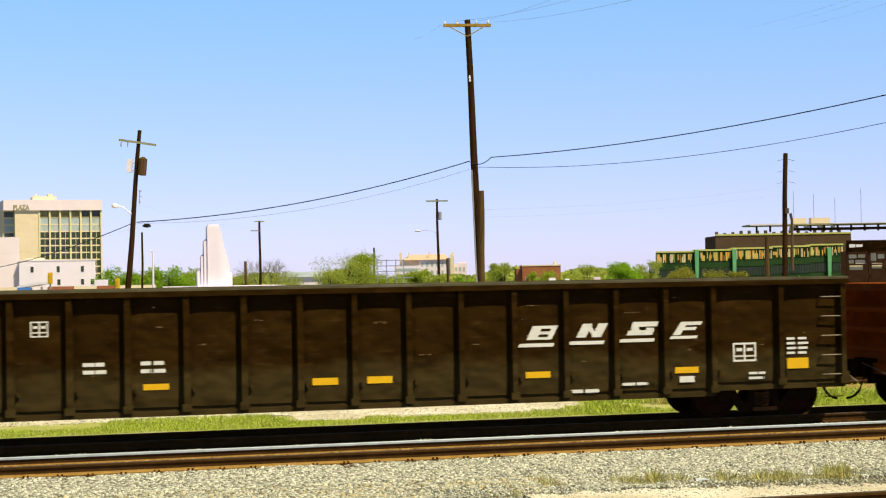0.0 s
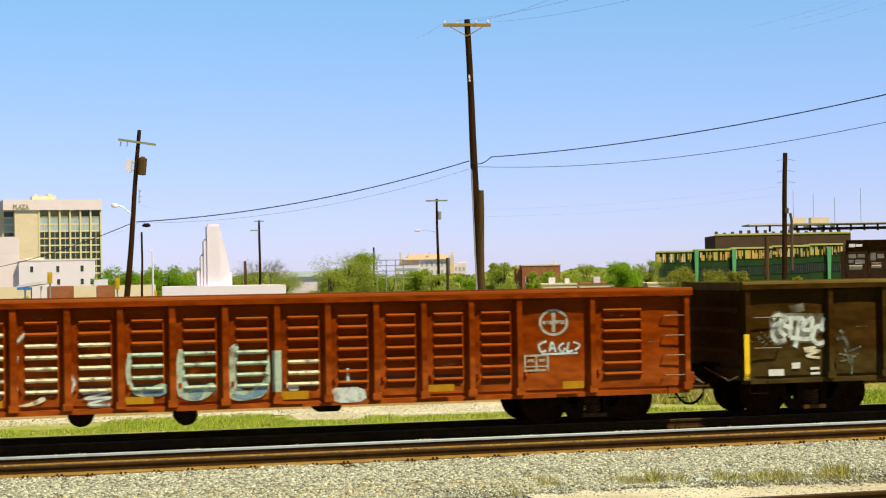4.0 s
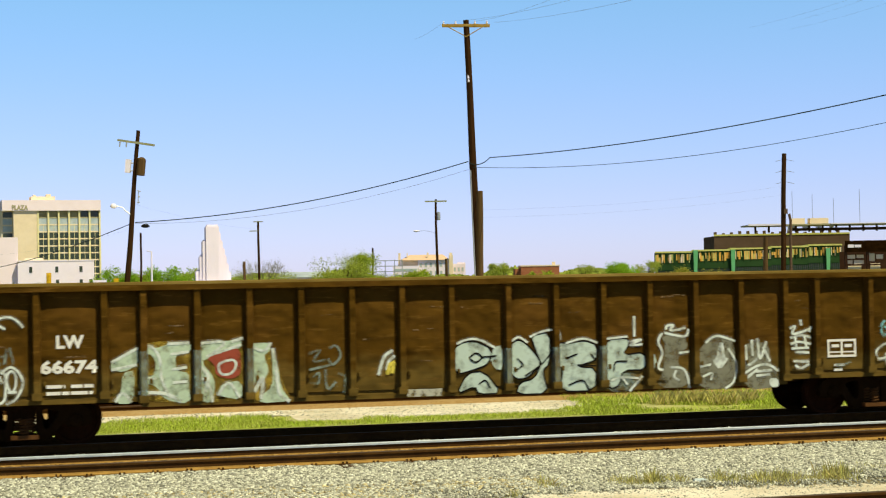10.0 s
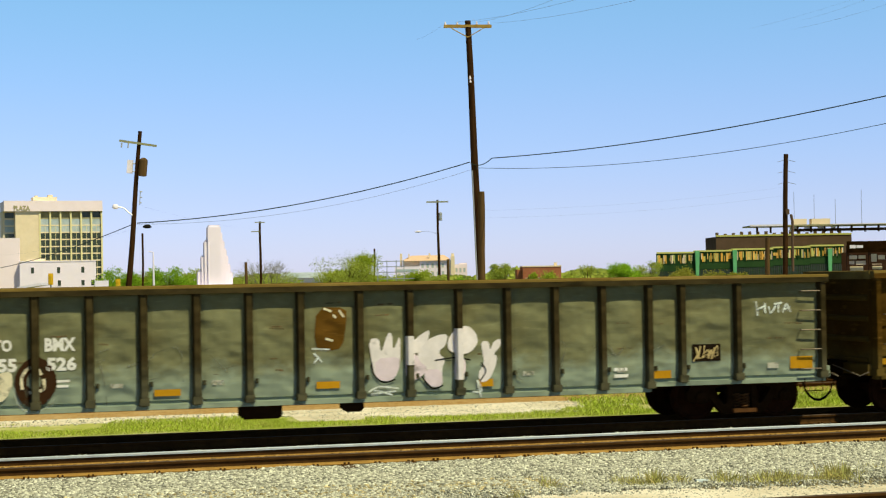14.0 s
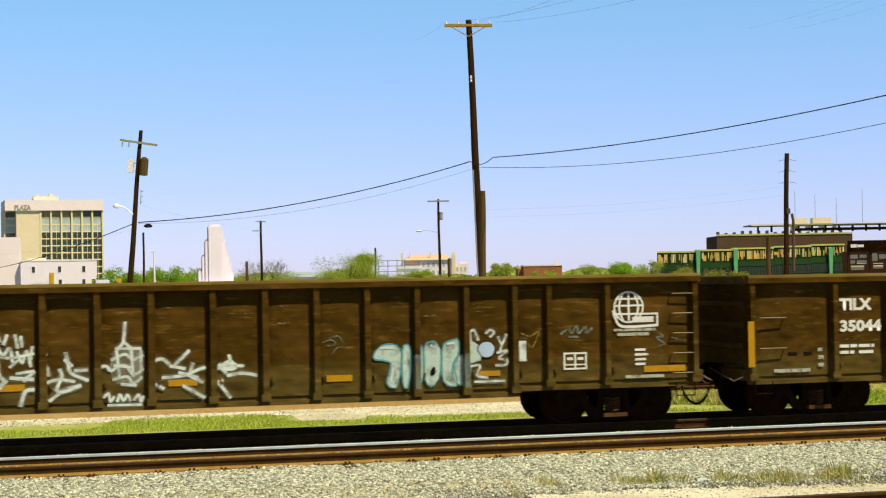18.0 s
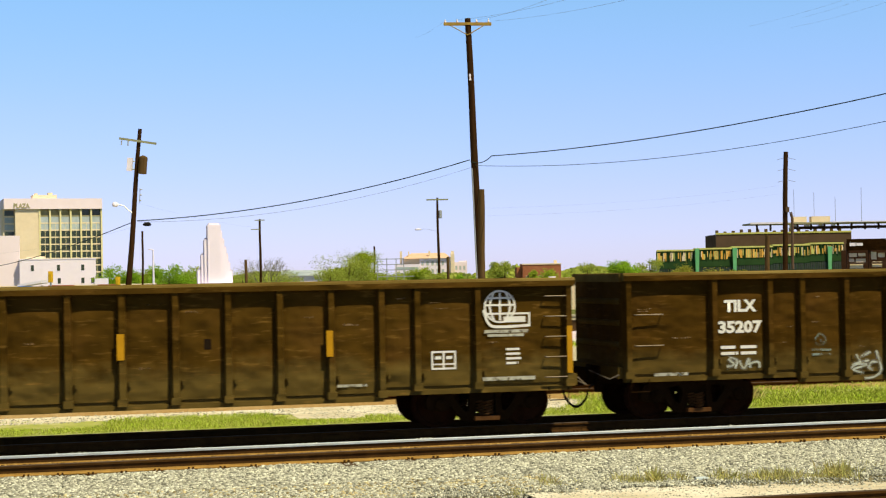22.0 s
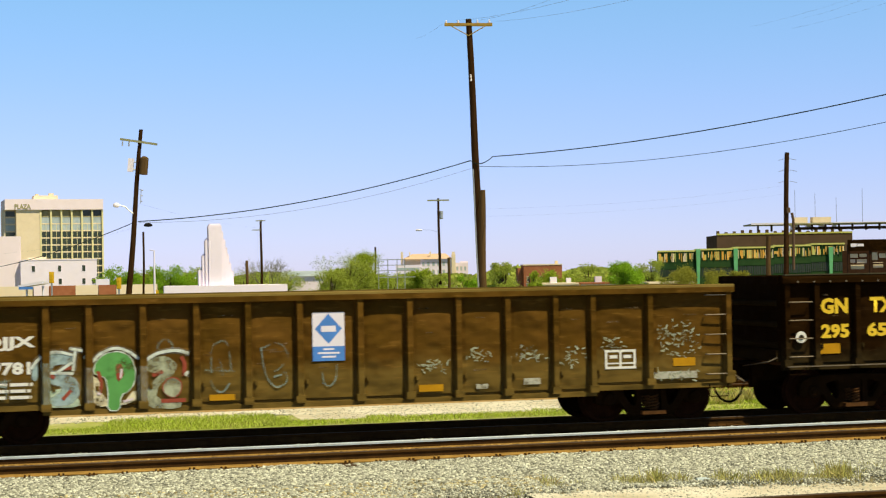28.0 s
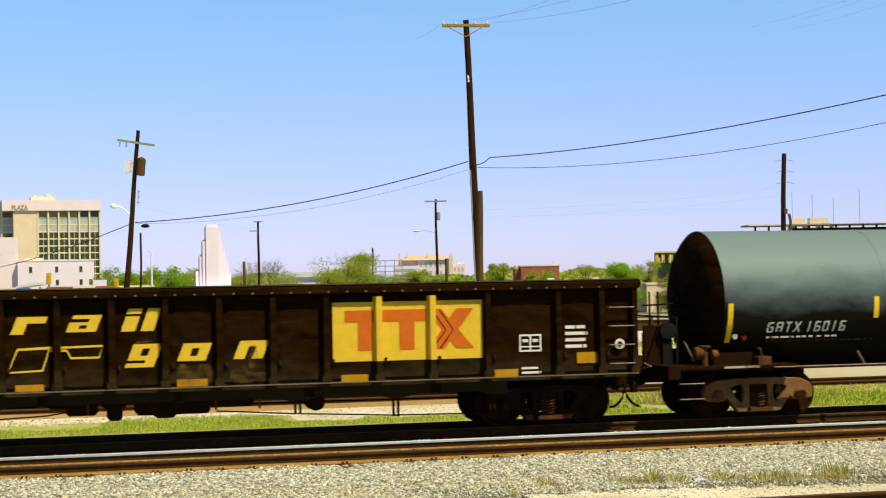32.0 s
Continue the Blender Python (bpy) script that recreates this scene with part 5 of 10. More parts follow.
def bare_tree(xy, height, seed):
    """A leafless tree: a short trunk that forks again and again into fine twigs of a rounded crown."""
    rnd = random.Random(seed)
    t = thing("tree", "bare winter tree with a rounded crown of fine twigs", "tree", pose(xy[0], xy[1], GROUND_Z), "trees")
    s, fine = Shape(), Shape()

    def grow(p, d, length, r, depth):
        q = p + d * length + Vector((rnd.uniform(-.05, .05), rnd.uniform(-.05, .05), 0)) * length
        (s if depth > 1 else fine).tube([p, (p + q) / 2 + Vector((rnd.uniform(-.06, .06), 0, 0)) * length, q], [r, r * .8, r * .62], 5 if depth > 1 else 3)
        if depth:
            for _ in range(4 if depth > 2 else 3):
                e = (d + Vector((rnd.uniform(-.62, .62), rnd.uniform(-.62, .62), rnd.uniform(-.15, .35)))).normalized()
                grow(p.lerp(q, rnd.uniform(.6, 1)), e, length * rnd.uniform(.62, .82), r * .6, depth - 1)

    for k in range(5):
        grow(Vector((0, 0, height * .2)), Vector((math.cos(k * 1.3) * .75, math.sin(k * 1.3) * .75, 1)).normalized(), height * .27, .045, 4)
    s.tube([(0, 0, -.1), (0, 0, height * .22)], [.12, .09], 8)
    part("trunk", s, M_TWIG, t, "", None, True)
    part("twigs", fine, M_TWIG, t, "fine greyish twigs")


T = "leafy spring tree beyond the railway"
ptree((27.04, 116.43), 4.96, 150, 120, M_LEAFPALE, "feathery light green spring tree", leaves=2600, leaf=0.14, lobes=16, seed=2)
ptree((28.83, 118.05), 5.59, 152, 100, M_LEAF, "feathery light green spring tree", leaves=2600, leaf=0.14, lobes=15, seed=5)
ptree((25.35, 114.79), 3.84, 148, 80, M_LEAFPALE, "low light green bush beyond the railway", leaves=1500, leaf=0.14, lobes=10, seed=6)
ptree((31.99, 120.37), 3.46, 155, 80, M_LEAFPALE, "low light green bush beyond the railway", leaves=1200, leaf=0.14, lobes=9, seed=16)
ptree((8.44, 157.04), 4.47, 185, 90, M_LEAFGREEN, T, leaves=2000, leaf=0.2, lobes=10, seed=7)
ptree((13.64, 150.61), 4.64, 180, 110, M_LEAFGREEN, T, leaves=2400, leaf=0.2, lobes=12, seed=8)
ptree((11.54, 161.42), 4.2, 190, 100, M_LEAF, T, leaves=2000, leaf=0.2, lobes=10, seed=9)
ptree((16.94, 160.1), 4.37, 190, 90, M_LEAFPALE, T, leaves=1500, leaf=0.2, lobes=10, seed=10)
bare_tree((24.68, 153.05), 7.0, 11)
ptree((22.67, 158.69), 3.61, 190, 90, M_LEAFPALE, "low pale green scrub beyond the railway", leaves=1200, leaf=0.16, lobes=9, seed=12)
ptree((28.55, 167.55), 3.56, 200, 100, M_LEAFPALE, "low pale green scrub beyond the railway", leaves=1200, leaf=0.16, lobes=9, seed=13)
ptree((35.97, 124.54), 3.75, 160, 70, M_LEAF, T, leaves=1800, leaf=0.15, lobes=10, seed=14)
ptree((35.08, 114.46), 3.27, 150, 60, M_LEAFPALE, "yellowish low bush beyond the railway", leaves=1000, leaf=0.14, lobes=8, seed=17)
ptree((35.23, 104.13), 3.1, 140, 46, M_LEAFGREEN, "low green bush beyond the railway", leaves=1000, leaf=0.14, lobes=8, seed=15)
ptree((35.54, 93.75), 4.25, 130, 66, M_LEAFPALE, T, leaves=2200, leaf=0.13, lobes=12, seed=18)
ptree((36.06, 88.48), 3.57, 125, 50, M_LEAF, "dark green bush beyond the railway", leaves=1700, leaf=0.12, lobes=10, seed=19)
ptree((60.37, 159.75), 3.54, 200, 80, M_LEAF, T, leaves=1600, leaf=0.18, lobes=9, seed=20)
ptree((77.68, 196.7), 4.23, 240, 60, M_LEAFPALE, "hazy pale tree in the distance", leaves=900, leaf=0.2, lobes=10, seed=21)
ptree((48.36, 100.91), 4.08, 140, 76, M_LEAFGREEN, "bright green rounded tree beyond the railway", leaves=2600, leaf=0.14, lobes=13, seed=22)
ptree((72.1, 156.87), 4.71, 200, 56, M_LEAFPALE, "hazy pale tree in the distance", leaves=800, leaf=0.18, lobes=10, seed=23)
ptree((44.71, 79.15), 3.38, 118, 84, M_LEAFOLIVE, "dull olive bush before the hall", leaves=2000, leaf=0.12, lobes=11, seed=24, name="bush")
ptree((44.69, 72.98), 3.16, 112, 80, M_LEAFOLIVE, "dull olive bush before the hall", leaves=2000, leaf=0.12, lobes=11, seed=25, name="bush")
ptree((46.19, 72.61), 3.29, 112, 50, M_LEAFOLIVE, "dull olive bush before the hall", leaves=1400, leaf=0.12, lobes=9, seed=26, name="bush")
ptree((49.53, 69.73), 2.91, 110, 44, M_LEAFOLIVE, "small yellowish bush before the hall", leaves=900, leaf=0.12, lobes=8, seed=27, name="bush")
ptree((-1.16, 92.45), 2.36, 120, 60, M_LEAF, "low green bush behind the fence", leaves=1300, leaf=0.12, lobes=9, seed=28, name="bush")
ptree((2.55, 70.95), 1.94, 100, 60, M_LEAF, "low green bush behind the fence", leaves=1300, leaf=0.12, lobes=9, seed=29, name="bush")


def tree_line():
    """A far belt of woods, one mass of leaf clumps."""
    n = 26000
    a = RNG.uniform(0.09, 0.9, n)
    r = RNG.uniform(420, 520, n)
    top = 3.0 + 2.6 * np.abs(np.sin(a * 61) * np.sin(a * 23 + 1))
    at = np.stack([EYE[0] + r * np.sin(a), EYE[1] + r * np.cos(a), GROUND_Z + top * RNG.random(n) ** 0.7], -1)
    ob = scatter("woods", LEAF_V, LEAF_F, at, RNG.uniform(0.6, 1.3, (n, 1)) * np.ones(3), RNG.uniform(0, 6.28, n), M_LEAFPALE, RNG.uniform(-1, 1, n))
    tagged(ob, "far belt of pale green woods along the horizon", "woods", kind="stuff")


tree_line()


# ---- the train ----
SHEET, BULGE, RIB_Y = 1.395, 0.045, 1.56
FACE = -(SHEET + BULGE + 0.014)
WHEEL_R = 0.457
WHEELSETS = []


def wheelset_mesh():
    s = Shape()
    for sgn in (-1, 1):
        prof = [(0.0, 0.12), (0.02, 0.16), (0.025, 0.37), (-0.02, 0.40), (-0.02, 0.485), (0.012, 0.485), (0.02, 0.462), (0.11, 0.455), (0.12, 0.40), (0.07, 0.37), (0.06, 0.16), (0.09, 0.12)]
        s.lathe([(sgn * (0.68 + a), r) for a, r in prof], 28)
        for k in range(4):
            a = math.pi * (k / 2 + 0.25)
            s.box(-0.03 + 0.27 * math.cos(a), 0.03 + 0.27 * math.cos(a), sgn * 0.75 - 0.02, sgn * 0.75 + 0.02, -0.03 + 0.27 * math.sin(a), 0.03 + 0.27 * math.sin(a))
    s.lathe([(-1.05, 0.05), (-1.05, 0.075), (-0.6, 0.085), (0.6, 0.085), (1.05, 0.075), (1.05, 0.05)], 12)
    return s.mesh("wheelset", M_WHEEL, True)


def frame_mesh(y0, y1, m):
    """Cast side frame with a rounded window at each side of the springs and softened edges."""
    cu = bpy.data.curves.new("side_frame", "CURVE")
    cu.dimensions, cu.fill_mode, cu.extrude, cu.bevel_depth, cu.bevel_resolution = "2D", "BOTH", (y1 - y0) / 2 - .014, .014, 1
    half = [(.45, .785), (.93, .75), (1.10, .67), (1.16, .56), (1.15, .40), (1.05, .36), (.76, .36), (.68, .44), (.44, .14)]
    outer = [(-a, b) for a, b in reversed(half)] + half
    window = smooth_line([(.31, .66), (.52, .66), (.61, .60), (.52, .45), (.40, .31), (.32, .36)], True, 4)
    for loop in (outer, window, [(-a, b) for a, b in window], [(-.21, .22), (.21, .22), (.21, .69), (-.21, .69)]):
        sp = cu.splines.new("POLY")
        sp.points.add(len(loop) - 1)
        for q, c in zip(sp.points, loop):
            q.co = (c[0], c[1], 0, 1)
        sp.use_cyclic_u = True
    tmp = new("casting", cu)
    me = bpy.data.meshes.new_from_object(tmp.evaluated_get(bpy.context.evaluated_depsgraph_get()))
    bpy.data.objects.remove(tmp)
    me.transform(Matrix.Translation((0, (y0 + y1) / 2, 0)) @ Matrix.Rotation(math.pi / 2, 4, "X"))
    me.materials.clear()
    me.materials.append(m)
    me.name = "side_frame"
    return me


def spring_mesh():
    s = Shape()
    for cx, cy in ((-.105, -.0), (.105, -.0), (0, .16), (0, -.16)):
        pts = [(cx + .075 * math.cos(k * 1.05), cy + .075 * math.sin(k * 1.05), .23 + k * .0095) for k in range(30)]
        s.tube(pts, .018, 5)
    s.box(-.24, .24, -.22, .22, .15, .225)
    return s.mesh("spring", M_SPRING)


WHEELS = wheelset_mesh()
FRAMES = {}
SPRING = spring_mesh()
BOLSTER = Shape().box(-.19, .19, -1.05, 1.05, .5, .68).box(-.35, .35, -.35, .35, .62, .86).mesh("truck", M_TRUCK)
CAP = Shape().lathe([(-.09, .0), (-.09, .055), (-.06, .06), (-.055, .105), (-.03, .125), (.05, .13)], 16).mesh("axle_cap", M_CAP, True)
CAPDARK = CAP.copy()
CAPDARK.materials[0] = M_TRUCK
BEAM = Shape().box(-.62, -.52, -.75, .75, .42, .52).box(.52, .62, -.75, .75, .42, .52).mesh("brake_beam", M_TRUCK)


def truck(car, x, m):
    t = link("truck", BOLSTER, car, pose(x, 0, 0), "four-wheeled cast steel truck")
    if m.name not in FRAMES:
        FRAMES[m.name] = frame_mesh(-.09, .09, m)
    for sgn in (-1, 1):
        link("side_frame", FRAMES[m.name], t, pose(0, sgn * 1.0, 0))
        link("spring", SPRING, t, pose(0, sgn * 1.0, 0))
        for ax in (-.889, .889):
            link("axle_cap", CAP if m is M_TRUCKTAN else CAPDARK, t, pose(ax, sgn * 1.10, WHEEL_R, 0, 0, 0 if sgn < 0 else 180))
    link("brake_beam", BEAM, t)
    for ax in (-.889, .889):
        w = link("wheelset", WHEELS, t, pose(ax, 0, WHEEL_R), "turning steel wheel pair on its axle")
        WHEELSETS.append((w, ax, random.Random(len(WHEELSETS)).uniform(0, 360)))


def panel_mesh(w, z0, z1, m, louvre=None, inner=None):
    """A side sheet bulging outwards between its ribs, with thickness; louvred sheets have a sunk pocket."""
    s = Shape()
    us, vs = [0, .06, .16, .35, .5, .65, .84, .94, 1], [0, .045, .05, .2, .5, .75, .88, .95, 1]
    a = b = c = d = -1
    if louvre:
        a, b = louvre[0] / w, louvre[1] / w
        c, d = (louvre[2][0] - .13 - z0) / (z1 - z0), (louvre[2][-1] + .01 - z0) / (z1 - z0)
        us = sorted([u for u in us if u < a - .02 or u > b + .02] + [a, a + .012, b - .012, b, (a + b) / 2])
        vs = sorted([v for v in vs if v < c - .02 or v > d + .02] + [c, c + .05, d - .01, d, .3, .5, .7])
    h = lambda u, v: 0.0 if v <= .045 else BULGE * (1 - abs(2 * u - 1) ** 4) * (1 - abs(2 * v - 1) ** 5) + .010
    sink = lambda u, v: .085 if a < u < b and c < v < d else 0.0
    P = [(u * w, -SHEET - h(u, v) + sink(u, v), z0 + v * (z1 - z0)) for v in vs for u in us]
    n, k = len(us), len(vs)
    s.add(P, [(j * n + i, j * n + i + 1, (j + 1) * n + i + 1, (j + 1) * n + i) for j in range(k - 1) for i in range(n - 1)])
    N = n * k
    s.add([(u * w, -SHEET + .02 + sink(u, v), z0 + v * (z1 - z0)) for v in vs for u in us], [(j * n + i, (j + 1) * n + i, (j + 1) * n + i + 1, j * n + i + 1) for j in range(k - 1) for i in range(n - 1)], 1)
    rim = [i for i in range(n)] + [j * n + n - 1 for j in range(1, k)] + [(k - 1) * n + i for i in range(n - 2, -1, -1)] + [j * n for j in range(k - 2, 0, -1)]
    for i, p in enumerate(rim):
        q = rim[(i + 1) % len(rim)]
        s.f.append((p, p + N, q + N, q))
        s.mi.append(0)
    return s.mesh("side_panel", [m, M_INNER], False)


def decal(name, parent, x0, x1, z0, z1, material, y=FACE, label=""):
    s = Shape().add([(x0, y, z0), (x1, y, z0), (x1, y, z1), (x0, y, z1)], [(0, 1, 2, 3)])
    return part(name, s, material, parent, label)


def ribbon(s, pts, w, y, closed=False):
    """A flat stroke in the plane of the car side."""
    n = len(pts)
    q = [Vector((p[0], 0, p[1])) for p in pts]
    L, R = [], []
    for i in range(n):
        a = q[(i - 1) % n] if closed or i else q[i]
        b = q[(i + 1) % n] if closed or i < n - 1 else q[i]
        d = b - a
        d = d.normalized() if d.length > 1e-6 else Vector((1, 0, 0))
        nn = Vector((-d.z, 0, d.x)) * w * 0.5
        L.append(q[i] + nn)
        R.append(q[i] - nn)
    k = n if closed else n - 1
    vs = []
    for i in range(n):
        e = y - .00005 * i  # later stretches lie over earlier ones
        vs += [(L[i].x, e, L[i].z), (R[i].x, e, R[i].z)]
    s.add(vs, [(2 * i, 2 * ((i + 1) % n), 2 * ((i + 1) % n) + 1, 2 * i + 1) for i in range(k)])


def smooth_line(pts, closed=False, n=8):
    """Catmull-Rom through the points."""
    out, m = [], len(pts)
    for i in range(m if closed else m - 1):
        p = [pts[(i + k) % m] if closed else pts[min(max(i + k, 0), m - 1)] for k in (-1, 0, 1, 2)]
        for j in range(n):
            t = j / n
            out.append(tuple(0.5 * (2 * p[1][c] + (p[2][c] - p[0][c]) * t + (2 * p[0][c] - 5 * p[1][c] + 4 * p[2][c] - p[3][c]) * t * t
                                    + (3 * p[1][c] - p[0][c] - 3 * p[2][c] + p[3][c]) * t ** 3) for c in (0, 1)))
    if not closed:
        out.append(pts[-1])
    return out


# stroke paths of sprayed forms, in a unit box
STROKES = [[(.85, .88), (.35, .97), (.14, .72), (.5, .52), (.86, .32), (.65, .04), (.1, .12)], [(.14, .0), (.2, 1), (.8, .88), (.82, .58), (.2, .45)],
           [(.88, .95), (.2, .93), (.15, .5), (.7, .52), (.16, .46), (.15, .06), (.9, .05)], [(.1, .02), (.2, .98), (.72, .1), (.88, 1)],
           [(.88, .8), (.5, 1), (.13, .7), (.15, .28), (.5, .02), (.9, .22)], [(.06, 0), (.45, 1), (.92, 0), (.72, .42), (.22, .38)],
           [(.2, 1), (.13, .08), (.5, .02), (.9, .16)], [(.5, .02), (.14, .3), (.2, .8), (.55, .98), (.88, .7), (.8, .25), (.45, .02)],
           [(.15, 1), (.14, 0), (.22, .45), (.85, 1), (.32, .5), (.92, 0)], [(.05, .6), (.3, 1), (.35, .1), (.62, .9), (.68, .05), (.95, .5)]]


def form(rnd, cx, cz, w, h, wild=.06, lean=.12):
    """One sprayed stroke path fitted into a cell."""
    k = rnd.choice(STROKES)
    if rnd.random() < .6:
        k = [(1 - p[0], p[1]) for p in k]
    if rnd.random() < .55:
        k = [(p[1], 1 - p[0]) for p in k]
    if rnd.random() < .5:
        k = [(p[0], 1 - p[1]) for p in k]
    return smooth_line([(cx + (p[0] - .5 + rnd.uniform(-wild, wild)) * w + lean * (p[1] - .5) * h, cz + (p[1] - .5 + rnd.uniform(-wild, wild)) * h) for p in k], False, 6)


def tag(parent, x0, x1, z0, z1, material, n=4, seed=1, w=0.035, label="loose spray-painted scrawl"):
    """A quick scrawl of n overlapping strokes."""
    rnd = random.Random(seed)
    n = n + 2 if (x1 - x0) / n > .2 else n + 1
    cw, h = (x1 - x0) / n, z1 - z0
    ob = None
    for i in range(n):
        s = Shape()
        cx = x0 + (i + .5) * cw
        ribbon(s, form(rnd, cx, (z0 + z1) / 2 + rnd.uniform(-.08, .08) * h, cw * rnd.uniform(1.1, 1.5), h * rnd.uniform(.6, .95), .12, .25), w * rnd.uniform(.6, 1.0), FACE - .003 - .0006 * i)
        if rnd.random() < .4:
            ribbon(s, smooth_line([(cx - cw * .7, z0 + rnd.uniform(0, .3) * h), (cx, z0 + rnd.uniform(0, .5) * h), (cx + cw * .8, z0 + rnd.uniform(0, .3) * h)]), w * .8, FACE - .0065 - .0006 * i)
        ob = part("graffiti", s, material, parent, label)
    return ob


def draw(parent, box, size, w, fill, strokes, lift=.004, label="sprayed graffiti strokes", closed=False, edge=None):
    """Free sprayed strokes, sketched on a sheet of the given size that covers the box."""
    x0, x1, z0, z1 = box
    for k, st in enumerate(strokes):
        line = smooth_line([(x0 + (x1 - x0) * p[0] / size[0], z1 - (z1 - z0) * p[1] / size[1]) for p in st], closed, 7)
        o = Shape()
        ribbon(o, line, w * 1.5 + .05, FACE - .0005 - .0003 * k, closed)
        mist = part("overspray", o, {G_WHITE: G_MISTW, G_BLUE: G_MISTB, G_MINT: G_MISTB, G_SKY: G_MISTB}.get(fill, G_MISTW), parent, "soft overspray round the strokes") if fill not in (G_GREY, G_RED) else None
        y = FACE - lift - .0004 * k
        f = Shape()
        ribbon(f, line, w, y - (.007 if edge else 0), closed)
        g = part("graffiti", f, fill, parent, label)
        if edge:
            o = Shape()
            ribbon(o, line, w + .10, y, closed)
            part("rim", o, edge, g)
            o = Shape()
            ribbon(o, line, w + .04, y - .0035, closed)
            part("outline", o, G_BLACK, g)


def sprayed(car, paint, w, strokes, lift=.006, label="white sprayed scrawl", closed=False):
    """One sprayed scrawl: its strokes, in metres along and up the car side, each with a thin overspray."""
    first = None
    for k, st in enumerate(strokes):
        line = smooth_line(st, closed, 6)
        s = Shape()
        ribbon(s, line, w, FACE - lift - .0002 * k, closed)
        g = part("graffiti" if first is None else "stroke", s, paint, first or car, label if first is None else "")
        first = first or g
        if paint in (G_WHITE, G_BLUE, G_SCRAWL, G_TEALPALE):
            o = Shape()
            ribbon(o, line, w * 1.5 + .03, FACE - .0012 - .0001 * k, closed)
            part("overspray", o, G_MISTW if paint in (G_WHITE, G_SCRAWL) else G_MISTB, first)
    return first


def flecks(car, paint, x0, x1, z0, z1, n, seed, label="small broken flecks of pale paint"):
    """Many broken bits of worn paint, denser towards the middle."""
    rnd = random.Random(seed)
    s = Shape()
    for k in range(n):
        x, z = x0 + (x1 - x0) * rnd.betavariate(2, 2), z0 + (z1 - z0) * rnd.betavariate(2, 2)
        a, l = rnd.uniform(-.7, .7) + (1.2 if rnd.random() < .3 else 0), rnd.uniform(.02, .10)
        ribbon(s, smooth_line([(x, z), (x + l * .5 * math.cos(a), z + l * .5 * math.sin(a) + rnd.uniform(-.015, .015)), (x + l * math.cos(a), z + l * math.sin(a))], False, 3), rnd.uniform(.012, .03), FACE - .004 - .0001 * k)
    return tagged(part("paint_flecks", s, paint, car, label), kind="stuff")


def filled(car, paint, pts, lift=.003, label="sprayed graffiti letter", edge=None, ew=.03):
    """A filled sprayed shape with slightly rounded corners, and an outline if given."""
    line = []
    for i, p in enumerate(pts):
        a, b = pts[i - 1], pts[(i + 1) % len(pts)]
        for q, k in ((a, .22), (b, .22)):
            line.append((p[0] + (q[0] - p[0]) * k, p[1] + (q[1] - p[1]) * k))
    g = part("graffiti", Shape().add([(p[0], FACE - lift, p[1]) for p in line], [tuple(range(len(line)))]), paint, car, label)
    if edge:
        s = Shape()
        ribbon(s, line, ew, FACE - lift - .003, True)
        part("outline", s, edge, g)
    return g


def coated_ribs(car, paint, ribs, z0, z1):
    for r in ribs:
        part("rib_paint", Shape().prism([(r - .093, -SHEET), (r - .053, -RIB_Y - .004), (r + .053, -RIB_Y - .004), (r + .093, -SHEET)], z0, z1, "z"), paint, car, "spray paint over a rib")


def bars(name, quads, material, parent, label, y=FACE):
    """A mark of several flat bars, each a piece of its own under the first; later ones lie a little over earlier ones."""
    first = None
    for k, q in enumerate(quads):
        m = Shape().add([(p[0], y - .0006 * k, p[1]) for p in q], [tuple(range(len(q)))])
        o = part(name if first is None else "bar", m, material, first or parent, label if first is None else "")
        first = first or o
    return first


def stencil(parent, x0, x1, z0, z1, rows, material=None, cols=2, seed=1):
    """Small unreadable data lines, as bars."""
    rnd = random.Random(seed)
    quads = []
    rh = (z1 - z0) / rows
    for r in range(rows):
        z = z1 - r * rh
        x = x0
        for c in range(cols):
            wd = (x1 - x0) / cols
            e = x + wd * rnd.uniform(.72, .95)
            while x < e:
                l = min(rnd.uniform(.14, .42), e - x)
                quads.append([(x, z - rh * .5), (x + l, z - rh * .5), (x + l, z), (x, z)])
                x += l + .025
            x = x0 + (c + 1) * wd
    return bars("data_lines", quads, material or M_LETTER, parent, "small white data stencil")


def data_box(parent, x0, x1, z0, z1, material=None):
    """The framed inspection stencil with two small windows."""
    s = Shape()
    t = (x1 - x0) * .075
    for a in ((x0, x1, z0, z0 + t), (x0, x1, z1 - t, z1), (x0, x0 + t, z0, z1), (x1 - t, x1, z0, z1), ((x0 + x1) / 2 - t / 2, (x0 + x1) / 2 + t / 2, z0, z1),
              (x0, x1, z0 + (z1 - z0) * .25, z0 + (z1 - z0) * .33), (x0 + 2 * t, x0 + .4 * (x1 - x0), z0 + .55 * (z1 - z0), z0 + .72 * (z1 - z0)),
              (x0 + .6 * (x1 - x0), x1 - 2 * t, z0 + .55 * (z1 - z0), z0 + .72 * (z1 - z0))):
        s.add([(a[0], FACE, a[2]), (a[1], FACE, a[2]), (a[1], FACE, a[3]), (a[0], FACE, a[3])], [(0, 1, 2, 3)])
    return part("data_box", s, material or M_LETTER, parent, "white framed inspection stencil")


